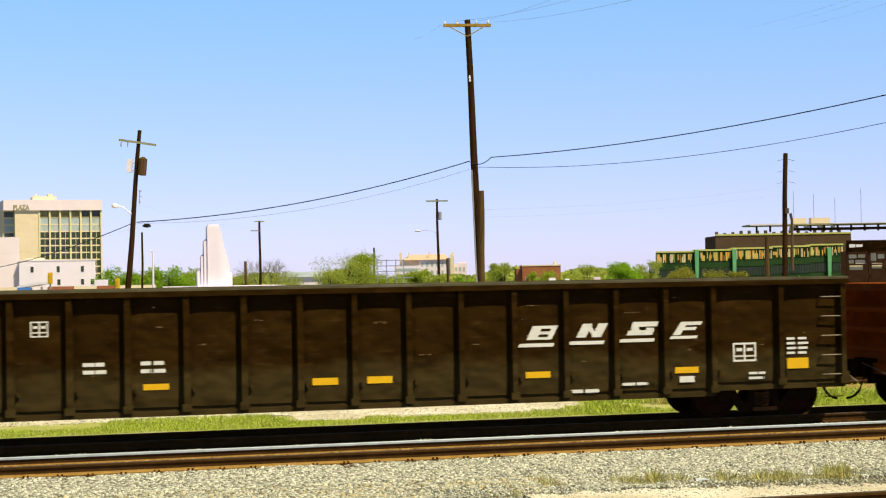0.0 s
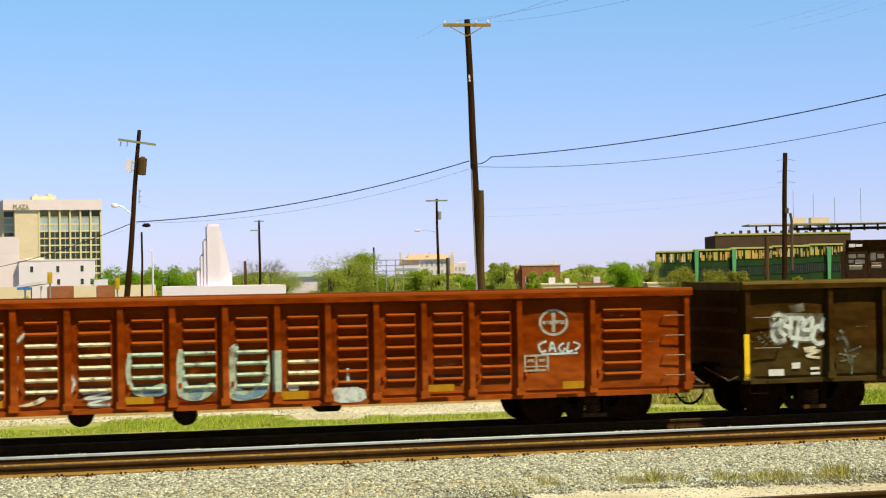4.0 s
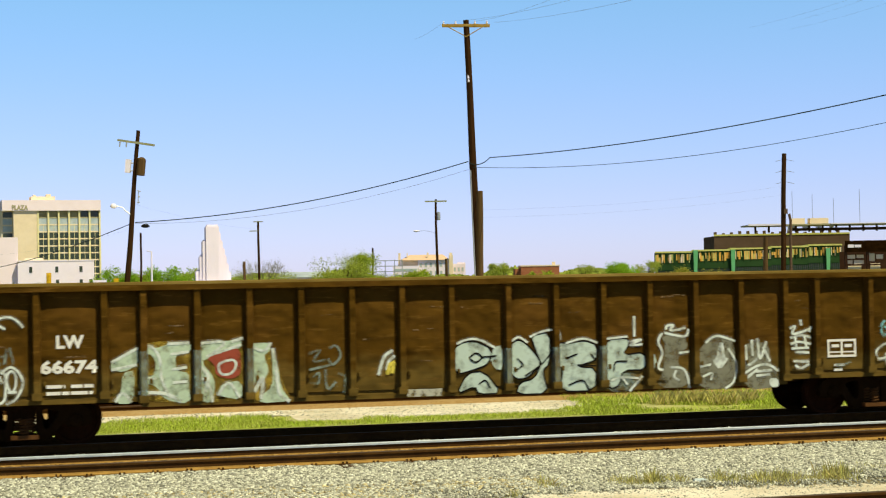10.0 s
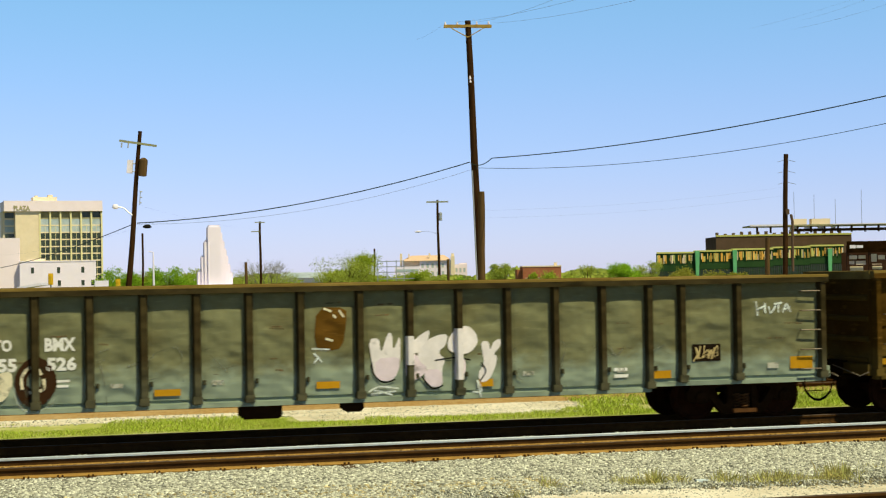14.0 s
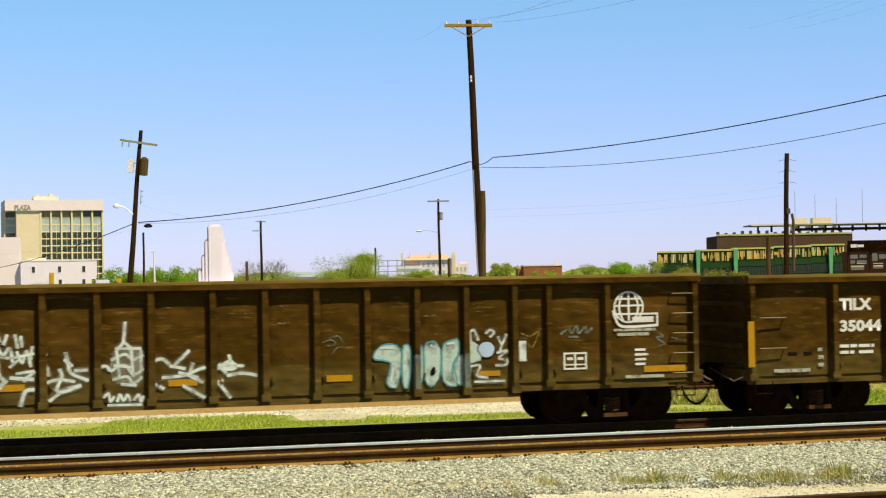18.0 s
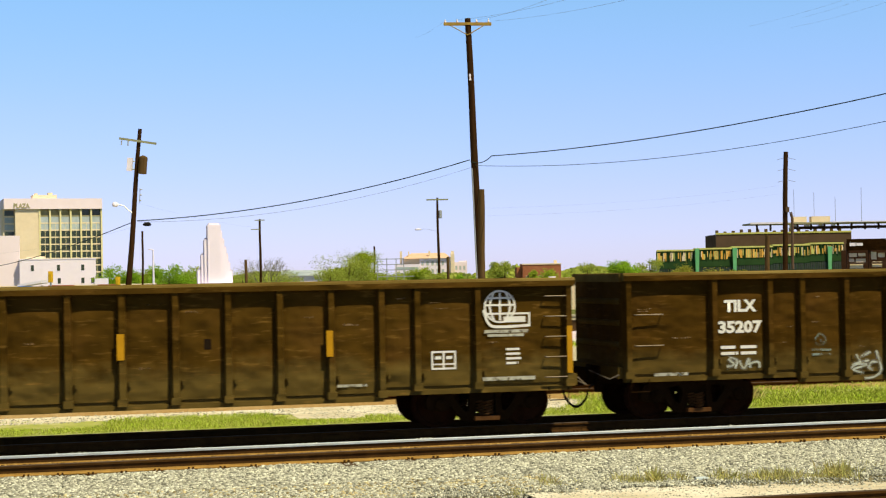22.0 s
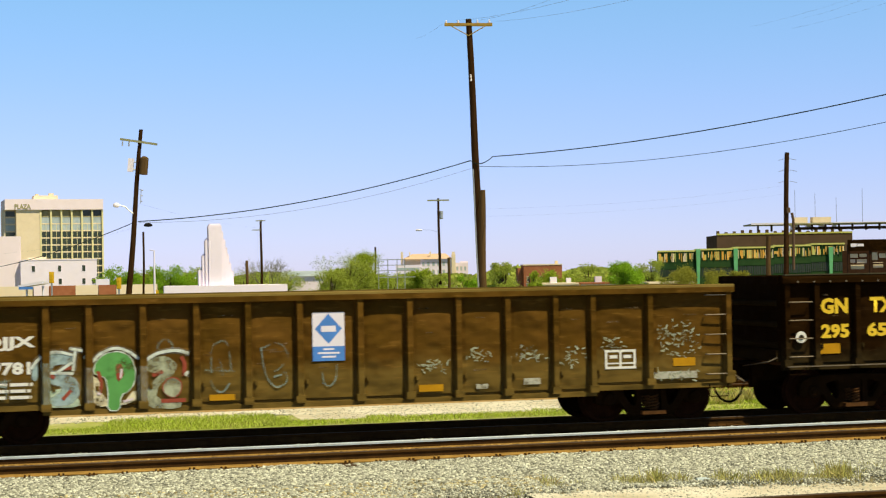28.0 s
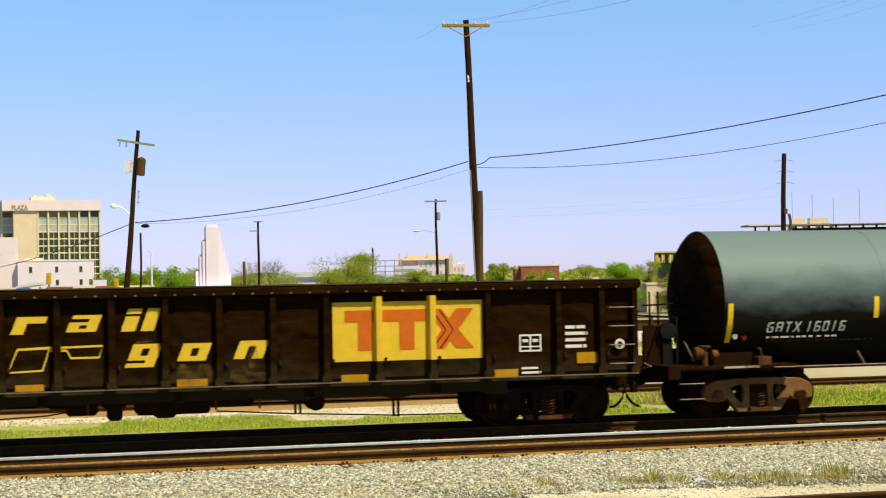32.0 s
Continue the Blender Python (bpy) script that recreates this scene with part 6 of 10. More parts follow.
def globe(parent, x0, x1, z0, z1):
    """A globe emblem with a ribbon."""
    s = Shape()
    w, h = x1 - x0, z1 - z0
    cx, cz, r = x0 + .38 * w, z1 - .46 * h, .40 * h
    ring = [(cx + r * math.cos(a), cz + r * math.sin(a)) for a in [2 * math.pi * k / 28 for k in range(28)]]
    ribbon(s, ring, .05 * h, FACE, True)
    for k in (-.5, 0, .5):
        ribbon(s, smooth_line([(cx + k * r * .8, cz - r * .9), (cx + k * r * 1.35, cz), (cx + k * r * .8, cz + r * .9)]), .055 * h, FACE)
    for k in (-.45, .1, .55):
        hw = r * math.sqrt(1 - k * k)
        ribbon(s, [(cx - hw, cz + k * r), (cx + hw, cz + k * r)], .05 * h, FACE)
    ribbon(s, smooth_line([(cx - r * 1.1, cz - .2 * r), (cx - .7 * r, cz - 1.15 * r), (cx + .2 * r, cz - 1.3 * r), (x1, z0 + .05 * h)]), .07 * h, FACE)
    for a in ((x1 - .62 * w, x1, z0 + .33 * h, z0 + .38 * h), (x1 - .04 * w, x1, z0 + .03 * h, z0 + .38 * h), (x1 - .55 * w, x1 - .1 * w, z0 + .13 * h, z0 + .28 * h)):
        s.add([(a[0], FACE - .001, a[2]), (a[1], FACE - .001, a[2]), (a[1], FACE - .001, a[3]), (a[0], FACE - .001, a[3])], [(0, 1, 2, 3)])
    return part("emblem", s, M_LETTER, parent, "white globe emblem with a ribbon")


def grab(parent, x0, x1, z, y=-1.5, out=0.09, drop=0.0, label=""):
    s = Shape().tube([(x0, y, z - drop), (x0, y - out, z - drop * .3), (x0 + .03, y - out, z), (x1 - .03, y - out, z), (x1, y - out, z - drop * .3), (x1, y, z - drop)], 0.014, 6)
    return part("grab_iron", s, M_GRAB, parent, label)


PATTERN = [0, 1.87, 3.05, 3.74, 4.70, 5.65, 6.60, 7.55, 8.50, 9.45, 10.56, 11.51, 12.46, 13.41, 14.36, 15.31, 16.26, 16.94, 18.11, 20.0]


def gondola(label, x, ribs, zt, zb, paint, chord, trucks=1.65, raise_to=3.8, louvres=False, ladder=True, truck_mat=None, under=(), step=0.10, tint=None, grab_mat=None, rib_paint=None, scuffs=26):
    """An open-top car: bulged side panels between ribs, chords, ends, floor, trucks and couplers."""
    L = ribs[-1]
    car = thing("gondola_car", label, "railway car", pose(x, 0, 0), "train cars")
    chord_h = 0.155
    cache = {}
    both = [Matrix.Identity(4), pose(L, 0, 0, 0, 0, 180)]
    for i in range(len(ribs) - 1):
        a, b = ribs[i], ribs[i + 1]
        mid = (a + b) / 2
        z0 = zb + (step if mid < raise_to or mid > L - raise_to else 0)
        w = round(b - a, 2)
        lv = None
        if louvres and i not in louvres:
            la, lb = (0.62 * w, 0.92 * w) if i == 0 else ((0.12 * w, 0.5 * w) if i == len(ribs) - 2 else (0.22 * w, 0.82 * w))
            lv = (la, lb, [zb + 0.36 + 0.205 * k for k in range(7)])
        key = (w, round(z0, 2), lv is None, i in (0, len(ribs) - 2))
        if louvres:
            key += (round(lv[0], 2), round(lv[1], 2)) if lv else ()
        if key not in cache:
            cache[key] = panel_mesh(w, z0, zt - chord_h + 0.02, paint, lv)
        for near, m in ((True, pose(a, 0, 0)), (False, pose(L - a, 0, 0, 0, 0, 180))):
            o = link("side_panel", cache[key], car, m)
            if lv:
                lk = (round(lv[0], 2), round(lv[1], 2))
                if lk not in cache:
                    cache[lk] = Shape().prism([(-SHEET + .05, -.05), (-SHEET - .07, -.035), (-SHEET - .10, -.022), (-SHEET - .108, -.002), (-SHEET - .092, .018), (-SHEET + .0, .034), (-SHEET + .05, .042)], lv[0], lv[1]).mesh("louvre", paint)
                for kz, z in enumerate(lv[2]):
                    me = cache[lk]
                    if tint and near and i in tint and kz <= tint[i][1]:
                        pk = lk + (tint[i][0].name,)
                        if pk not in cache:
                            cache[pk] = cache[lk].copy()
                            cache[pk].materials[0] = tint[i][0]
                        me = cache[pk]
                    link("louvre", me, o, pose(0, 0, z))
    rib_hi = Shape().prism([(-.09, -SHEET), (-.05, -RIB_Y), (.05, -RIB_Y), (.09, -SHEET)], zb + .01, zt - chord_h + .01, "z").mesh("rib", rib_paint or paint)
    rib_lo = Shape().prism([(-.09, -SHEET), (-.05, -RIB_Y), (.05, -RIB_Y), (.09, -SHEET)], zb + step + .01, zt - chord_h + .01, "z").mesh("rib", rib_paint or paint)
    toe = Shape().prism([(-.085, -RIB_Y - .012), (.085, -RIB_Y - .012), (.10, -SHEET), (-.10, -SHEET)], zb + .02, zb + .15, "z").mesh("rib_foot", rib_paint or paint)
    for i, r in enumerate(ribs):
        r2 = min(max(r, .09), L - .09)
        up = r < raise_to - .1 or r > L - raise_to + .1
        for m in (pose(r2, 0, 0), pose(L - r2, 0, 0, 0, 0, 180)):
            o = link("rib", rib_lo if up else rib_hi, car, m)
            link("rib_foot", toe, o, pose(0, 0, step if up else 0))
    cp = [(-SHEET + .1, zt - chord_h), (-RIB_Y - .028, zt - chord_h), (-RIB_Y - .03, zt - .055), (-RIB_Y - .018, zt - .018), (-RIB_Y + .012, zt), (-SHEET + .1, zt)]
    cs = Shape().prism(cp, -.02, L + .02)
    cs.mi[0] = cs.mi[1] = 1  # the upright face keeps the car's paint, the lip and top are dusty
    cm = cs.mesh("top_chord", [chord, rib_paint or paint])
    sp = [(-SHEET + .06, zb - .06), (-SHEET - .05, zb - .06), (-SHEET - .05, zb + .03), (-SHEET + .06, zb + .03)]
    sm = Shape().prism(sp, max(.02, raise_to - .1), min(L - .02, L - raise_to + .1)).mesh("side_sill", paint)
    se = Shape().prism([(p[0], p[1] + step) for p in sp], .02, raise_to - .1).mesh("end_sill", paint) if raise_to else None
    for m in both:
        link("top_chord", cm, car, m, "dusty steel top chord")
        link("side_sill", sm, car, m)
        if se:
            link("end_sill", se, car, m)
            link("end_sill", se, car, m @ pose(L - raise_to + .08, 0, 0))
    # ends
    es = Shape().box(.0, .06, -SHEET, SHEET, zb + .25, zt - .16)
    # where ribs have their own paint, its dark tone puts the end's shade in
    em = es.mesh("end_wall", rib_paint or paint)
    eb = Shape().prism([(0, -.06), (-.035, -.03), (-.035, .03), (0, .06)], -1.25, 1.25, "y").mesh("end_rib", rib_paint or paint)
    ec = Shape().box(-.05, .12, -SHEET - .02, SHEET + .02, zt - .17, zt - .01).mesh("end_chord", chord)
    bs = Shape().box(-.1, .3, -1.4, 1.4, zb + .12, zb + .34).mesh("end_beam", paint)
    for m in both:
        w = link("end_wall", em, car, m)
        for z in [zt - .55 - .42 * k for k in range(int((zt - zb - .8) / .42) + 1)]:
            link("end_rib", eb, w, pose(0, 0, z))
        link("end_chord", ec, car, m)
        link("end_beam", bs, car, m)
    part("floor", Shape().box(.06, L - .06, -SHEET + .02, SHEET - .02, 1.02, 1.08), M_INNER, car, "rusty steel floor")
    part("centre_sill", Shape().box(-.2, L + .2, -.26, .26, .66, 1.02), M_TRUCK, car)
    for k in range(6):
        part("cross_bearer", Shape().box(4 + (L - 8) * k / 5 - .08, 4 + (L - 8) * k / 5 + .08, -1.35, 1.35, .72, 1.0), M_TRUCK, car)
    part("brake_cylinder", Shape().lathe([(0, .1), (.02, .14), (.55, .14), (.6, .1)], 12, "x", (L * .5 + .4, -.8, .86)), M_TRUCK, car, "", None, True)
    for kind, x0, x1, zl, zh in under:
        if kind == "box":
            part("reservoir", Shape().prism([(x0, zh), (x1, zh), (x1, zl + .06), (x1 - .06, zl), (x0 + .06, zl), (x0, zl + .06)], -1.3, -.8, "y"), M_TRUCK, car, "dark steel reservoir under the sill")
        else:
            r = (x1 - x0) / 2
            part("reservoir", Shape().lathe([(-1.3, r * .5), (-1.27, r), (-.8, r), (-.77, r * .5)], 18, "y", ((x0 + x1) / 2, 0, zl + r)), M_TRUCK, car, "dark round air reservoir under the sill", None, True)
    part("brake_rod", Shape().tube([(3.2, -.95, zb - .03), (L * .5, -.95, zb - .09), (L - 3.2, -.95, zb - .03)], .015, 5), M_TRUCK, car)
    couplers(car, L)
    for sx, base in ((1, 0), (-1, L)):
        part("uncoupling_rod", Shape().tube([(base - sx * .1, -1.45, zb + .2), (base - sx * .28, -1.4, zb + .12), (base - sx * .32, -.3, .98)], .014, 5), M_GRAB, car)
        part("sill_step", Shape().tube([(base + sx * .12, -1.5, zb + .1), (base + sx * .12, -1.52, zb - .14), (base + sx * .5, -1.52, zb - .14), (base + sx * .5, -1.5, zb + .1)], .013, 5), M_TRUCK, car, "dark steel stirrup step")
    if ladder:
        for m, far in ((0, False), (L, True)):
            for z in [zb + .30 + .385 * k for k in range(5 if ladder == 1 else 4)]:
                o = grab(car, L - .56, L - .16, z, -1.47, .08, .0)
                if far:
                    o.matrix_basis = both[1]
            for z in ((zb + .72, zb + 1.12, zb + 1.5) if grab_mat else (zb + .75, zb + 1.35)):
                o = grab(car, .22, .78, z, -1.47, .10, .13 if grab_mat else .0)
                if grab_mat:
                    o.data.materials[0] = grab_mat
                if far:
                    o.matrix_basis = both[1]
    anchor = Shape().box(-.03, .03, -.05, 0, -.045, .045).box(-.015, .015, -.07, -.05, -.03, .05).mesh("tie_anchor", rib_paint or paint)
    for i, r in enumerate(ribs[1:-1]):
        link("tie_anchor", anchor, car, pose(r + .135, -SHEET - .015, zb + .40))
    rnd = random.Random(int(x * 10))
    for _ in range(scuffs):  # rubbed scuffs and scratches
        i = rnd.randrange(len(ribs) - 1)
        a, w = ribs[i] + .12, ribs[i + 1] - ribs[i] - .24
        if w < .3:
            continue
        sx, sl, sz = a + w * rnd.uniform(0, .6), min(w * .4, rnd.uniform(.1, .4)), zb + (zt - zb) * rnd.uniform(.25, .85)
        sc = Shape()
        ribbon(sc, [(sx, sz), (sx + sl * .5, sz + rnd.uniform(-.008, .008)), (sx + sl, sz + rnd.uniform(-.015, .015))], rnd.uniform(.012, .035), FACE + .002)
        part("scuff", sc, M_SCUFF, car)
    truck(car, trucks, truck_mat or M_TRUCK)
    truck(car, L - trucks, truck_mat or M_TRUCK)
    return car


KNUCKLE = Shape().box(-.40, .25, -.1, .1, .76, .96).prism([(-.38, -.16), (-.38, .14), (-.54, .18), (-.60, .05), (-.50, .0), (-.52, -.14)], .66, 1.04, "z").box(-.3, -.2, -.2, .2, .7, 1.02).mesh("coupler", M_TRUCK)
HOSE = Shape().tube([(-.22, -.3, .70), (-.32, -.35, .66), (-.37, -.35, .55), (-.39, -.30, .42), (-.44, -.18, .30), (-.49, -.08, .245), (-.535, .0, .235)], .026, 8).mesh("air_hose", M_BLACK, True)
POCKET = Shape().box(-.16, .1, -.35, .35, .70, 1.06).box(-.22, -.12, -.5, -.3, .55, .75).mesh("coupler_pocket", M_TRUCK)


def couplers(car, L):
    for m in (Matrix.Identity(4), pose(L, 0, 0, 0, 0, 180)):
        link("coupler", KNUCKLE, car, m, "grimy steel knuckle coupler")
        link("air_hose", HOSE, car, m, "black rubber air brake hose")
        link("coupler_pocket", POCKET, car, m)


CARS = []


def plates(car, spots, material, y=FACE):
    for a in spots:
        decal("reflector", car, a[0], a[1], a[2], a[3], material, y, "reflective safety sheet")


RY = -RIB_Y - .012

# black-brown car with the slanted emblem
A = gondola("black-brown open gondola railway car with white slanted emblem", -4.39, [0, 1.43, 2.86, 3.83, 4.85, 5.87, 6.92, 7.96, 8.99, 10.01, 11.04, 12.05, 13.09, 14.12, 15.13, 16.15, 17.14, 18.57, 20.0],
            2.80, 0.55, M_CARBLACK, M_CHORDGREY, raise_to=2.9)
CARS.append((A, -4.39))
plates(A, [(6.15, 6.61, 0.97, 1.08), (9.22, 9.7, 0.96, 1.09), (10.25, 10.73, 0.96, 1.09), (13.32, 13.81, 0.96, 1.08), (16.35, 16.84, 0.96, 1.08), (18.72, 19.18, 0.98, 1.19)], M_YELLOW)
plates(A, [(16.44, 16.75, 0.78, 0.9)], M_LETTER)
SLANTS = {"block": [((.18, .34), (.86, .34), (1.04, 1), (.36, 1))], "pair": [((.16, .34), (.42, .34), (.62, 1), (.36, 1)), ((.58, .34), (.84, .34), (1.04, 1), (.78, 1)), ((.42, 1), (.56, 1), (.74, .34), (.62, .34))],
          "steps": [((.16, .34), (.86, .34), (.93, .58), (.23, .58)), ((.3, .76), (1.0, .76), (1.06, 1), (.36, 1)), ((.30, .58), (.52, .58), (.50, .76), (.30, .76)), ((.70, .58), (.93, .58), (.9, .70), (.70, .70))],
          "flag": [((.05, .22), (.32, .22), (.62, 1), (.36, 1)), ((.5, .8), (1.06, .8), (1.12, 1), (.56, 1)), ((.36, .5), (.86, .5), (.92, .68), (.42, .68))]}
for (x0, x1, z0, z1), kind in (((13.21, 13.95, 1.55, 1.95), "block"), ((14.22, 14.96, 1.57, 1.97), "pair"), ((15.24, 15.99, 1.59, 1.98), "steps"), ((16.28, 16.87, 1.63, 1.96), "flag")):
    w, h = x1 - x0, z1 - z0
    g = bars("emblem", [[(x0 + u * w, z0 + v * h) for u, v in q] for q in SLANTS[kind] + [((-.06, 0), (.90, 0), (.94, .17), (0, .17))]], M_LETTER, A, "white slanted emblem shape with an underline")
    if kind == "block":
        for v in (.47, .74):
            part("slot", Shape().add([(x0 + (u + .27 * v) * w, FACE - .004, z0 + (v + d) * h) for u, d in ((.36, 0), (.62, 0), (.65, .12), (.39, .12))], [(0, 1, 2, 3)]), M_CARBLACK, g)
data_box(A, 17.57, 18.06, 1.15, 1.52)
data_box(A, 4.19, 4.5, 1.97, 2.25)
stencil(A, 5.09, 5.53, 1.22, 1.49, 2, seed=2)
stencil(A, 6.11, 6.57, 1.21, 1.49, 2, seed=3)
stencil(A, 18.72, 19.2, 1.22, 1.6, 4, seed=4)
stencil(A, 14.2, 14.81, 0.58, 0.71, 1, seed=5)
stencil(A, 15.26, 15.85, 0.7, 0.81, 1, seed=6)
stencil(A, 17.9, 18.34, 0.75, 0.94, 2, seed=7, cols=1)

# oxide red car with ribbed panels
B = gondola("oxide red gondola railway car with horizontally ribbed panels and graffiti", 16.9, [0, 2.02, 3.5, 4.42, 5.36, 6.30, 7.22, 8.15, 9.08, 10.0, 10.95, 11.9, 12.84, 13.75, 14.66, 15.58, 16.52, 17.98, 20.0],
            2.63, 0.63, M_CARRED, M_CHORDRED, trucks=1.89, louvres=(1, 16), raise_to=0.0, step=0, grab_mat=M_CARRED,
            tint={3: (G_CREAM, 3), 4: (G_CREAM, 3), 5: (G_CREAM, 5), 6: (G_CREAM, 4), 7: (G_CREAM, 4), 8: (G_MINT, 3), 9: (G_MINT, 3), 10: (G_MINT, 3), 11: (G_CREAM, 2)},
            under=[("round", 8.14, 8.62, 0.33, 0.71), ("round", 10.04, 10.46, 0.29, 0.65), ("box", 12.62, 13.11, 0.45, 0.71)])
CARS.append((B, 16.9))
lettering("car_letters", "ATSF", B, 2.28, 3.25, 1.93, 2.2, FACE, M_LETTERDIM, "worn white stencilled letters")
stencil(B, 2.23, 3.22, 1.11, 1.35, 2, M_LETTERDIM, seed=8)
plates(B, [(0.76, 1.24, 0.84, 0.97), (2.86, 3.29, 0.81, 0.94), (4.71, 5.18, 0.77, 0.9), (6.5, 7.03, 0.75, 0.87), (9.15, 9.65, 0.73, 0.86), (11.96, 12.46, 0.72, 0.87), (14.72, 15.21, 0.77, 0.9), (17.35, 17.77, 0.74, 0.88)], M_AMBER, -1.57)
lettering("car_number", "169605", B, 2.13, 3.34, 1.51, 1.76, FACE, M_LETTERDIM, "worn white stencilled number")
data_box(B, 16.62, 17.11, 1.08, 1.4, M_LETTERDIM)
ring = Shape()
cx0, cx1, cz0, cz1 = 16.95, 17.49, 1.77, 2.24
ribbon(ring, [((cx0 + cx1) / 2 + (cx1 - cx0) / 2 * math.cos(k * .2618), (cz0 + cz1) / 2 + (cz1 - cz0) / 2 * math.sin(k * .2618)) for k in range(24)], .05, FACE, True)
ribbon(ring, [(cx0 + .05, (cz0 + cz1) / 2), (cx1 - .05, (cz0 + cz1) / 2)], .07, FACE)
ribbon(ring, [((cx0 + cx1) / 2, cz0 + .05), ((cx0 + cx1) / 2, cz1 - .05)], .07, FACE)
part("emblem", ring, M_LETTERDIM, B, "worn white round emblem")
filled(B, G_CREAM, [(5.19, 1.96), (5.27, 1.91), (5.25, 1.47), (5.05, 1.44), (5.04, 1.5), (5.15, 1.54)], 0.003, "sprayed paint on the margin round the louvres")
filled(B, G_CREAM, [(4.69, 1.0), (4.99, 1.05), (5.15, 1.17), (5.21, 1.14), (5.19, 0.95), (4.75, 0.91)], 0.003, "sprayed paint on the margin round the louvres")
filled(B, G_CREAM, [(5.43, 1.2), (5.54, 1.01), (5.6, 0.83), (5.37, 0.84), (5.4, 1.1)], 0.003, "sprayed paint on the margin round the louvres")
filled(B, G_CREAM, [(6.34, 0.84), (6.56, 0.92), (6.83, 0.95), (7.02, 1.04), (7.02, 0.88), (6.72, 0.86)], 0.003, "sprayed paint on the margin round the louvres")
filled(B, G_CREAM, [(7.26, 0.76), (7.54, 0.82), (7.75, 0.94), (7.78, 0.83), (7.49, 0.74)], 0.003, "sprayed paint on the margin round the louvres")
sprayed(B, G_WHITE, 0.05, [[(4.59, 1.62), (4.61, 1.8), (4.7, 1.84)], [(5.37, 1.91), (5.49, 1.89)], [(5.62, 1.11), (5.84, 1.02), (6.09, 1.06)], [(6.29, 1.89), (6.35, 1.68), (6.34, 1.38), (6.28, 1.18)], [(7.25, 1.86), (7.43, 2.03)], [(8.15, 1.33), (8.27, 1.14), (8.18, 0.93)], [(6.38, 1.02), (6.56, 0.96)]], 0.006, "sprayed paint on the margin round the louvres")
sprayed(B, G_MINT, 0.09, [[(7.28, 1.65), (7.23, 1.36), (7.26, 1.02)], [(9.26, 1.64), (9.21, 1.3), (9.27, 1.0)]], 0.004, "sprayed paint on the margin round the louvres")
filled(B, G_MINT, [(9.23, 1.04), (9.45, 0.97), (9.9, 1.12), (9.9, 0.85), (9.33, 0.85)], 0.003, "sprayed paint on the margin round the louvres")
filled(B, G_AZUREPALE, [(9.45, 0.95), (9.84, 1.02), (9.87, 0.87), (9.56, 0.84)], 0.007, "sprayed paint on the margin round the louvres")
filled(B, G_MINT, [(10.09, 1.7), (10.21, 1.68), (10.23, 1.05), (10.46, 0.96), (10.72, 1.09), (10.81, 0.95), (10.57, 0.76), (10.28, 0.74), (10.05, 0.87)], 0.003, "sprayed paint on the margin round the louvres")
filled(B, G_AZUREPALE, [(10.29, 0.92), (10.57, 0.96), (10.51, 0.77), (10.32, 0.75)], 0.007, "sprayed paint on the margin round the louvres")
filled(B, G_MINT, [(10.97, 1.63), (11.16, 1.79), (11.21, 1.7), (11.12, 1.08), (11.31, 0.87), (11.66, 1.01), (11.75, 1.66), (11.78, 1.12), (11.71, 0.79), (11.19, 0.7), (10.98, 0.79), (10.92, 1.25)], 0.003, "sprayed paint on the margin round the louvres")
filled(B, G_AZUREPALE, [(11.02, 0.87), (11.36, 0.8), (11.69, 1.06), (11.71, 0.81), (11.19, 0.72)], 0.007, "sprayed paint on the margin round the louvres")
filled(B, G_CREAM, [(12.07, 1.05), (12.31, 0.99), (12.29, 0.86), (12.08, 0.88)], 0.003, "sprayed paint on the margin round the louvres")
filled(B, G_WHITE, [(12.85, 0.9), (13.52, 0.91), (13.57, 0.62), (12.93, 0.61)], 0.003, "white sprayed patch")
sprayed(B, G_WHITE, 0.04, [[(13.21, 1.25), (13.22, 0.96)], [(13.11, 0.99), (13.32, 0.99)], [(8.4, 0.95), (8.89, 0.97), (8.45, 0.85), (8.91, 0.86), (8.51, 0.75), (8.89, 0.73)]], 0.005, "white sprayed drips")
coated_ribs(B, G_MINT, [11.9], .86, 1.62)
sprayed(B, G_WHITE, 0.035, [[(17.07, 1.65), (16.92, 1.58), (16.96, 1.45), (17.06, 1.47)], [(17.13, 1.45), (17.18, 1.63), (17.25, 1.44)], [(17.16, 1.51), (17.23, 1.52)], [(17.42, 1.61), (17.32, 1.53), (17.38, 1.43), (17.44, 1.51)], [(17.52, 1.62), (17.48, 1.45), (17.6, 1.46)], [(17.61, 1.62), (17.74, 1.56), (17.64, 1.46)], [(16.96, 1.4), (17.69, 1.41)]], 0.006, "white sprayed letters")

# brown car, first of the same pattern
C = gondola("dark brown gondola railway car with white letters and yellow strips", 38, PATTERN, 2.71, 0.65, M_CARBROWNC, M_CHORD, ladder=1)
CARS.append((C, 38))
lettering("car_letters", "AOK", C, 3.87, 4.54, 1.69, 1.93, FACE, M_LETTER, "white stencilled letters")
lettering("car_number", "519", C, 3.86, 4.5, 1.26, 1.51, FACE, M_LETTERTAN, "tan stencilled number")
lettering("car_number", "319", C, 4.82, 5.49, 1.26, 1.5, FACE, M_LETTERTAN, "tan stencilled number")
decal("repaint_patch", C, 4.83, 5.51, 1.64, 1.98, M_RIBGREY, FACE + .002, "grey repainted patch")
decal("repaint_patch", C, 3.84, 4.57, 1.66, 2, M_RIBGREY, FACE + .003, "grey repainted patch")
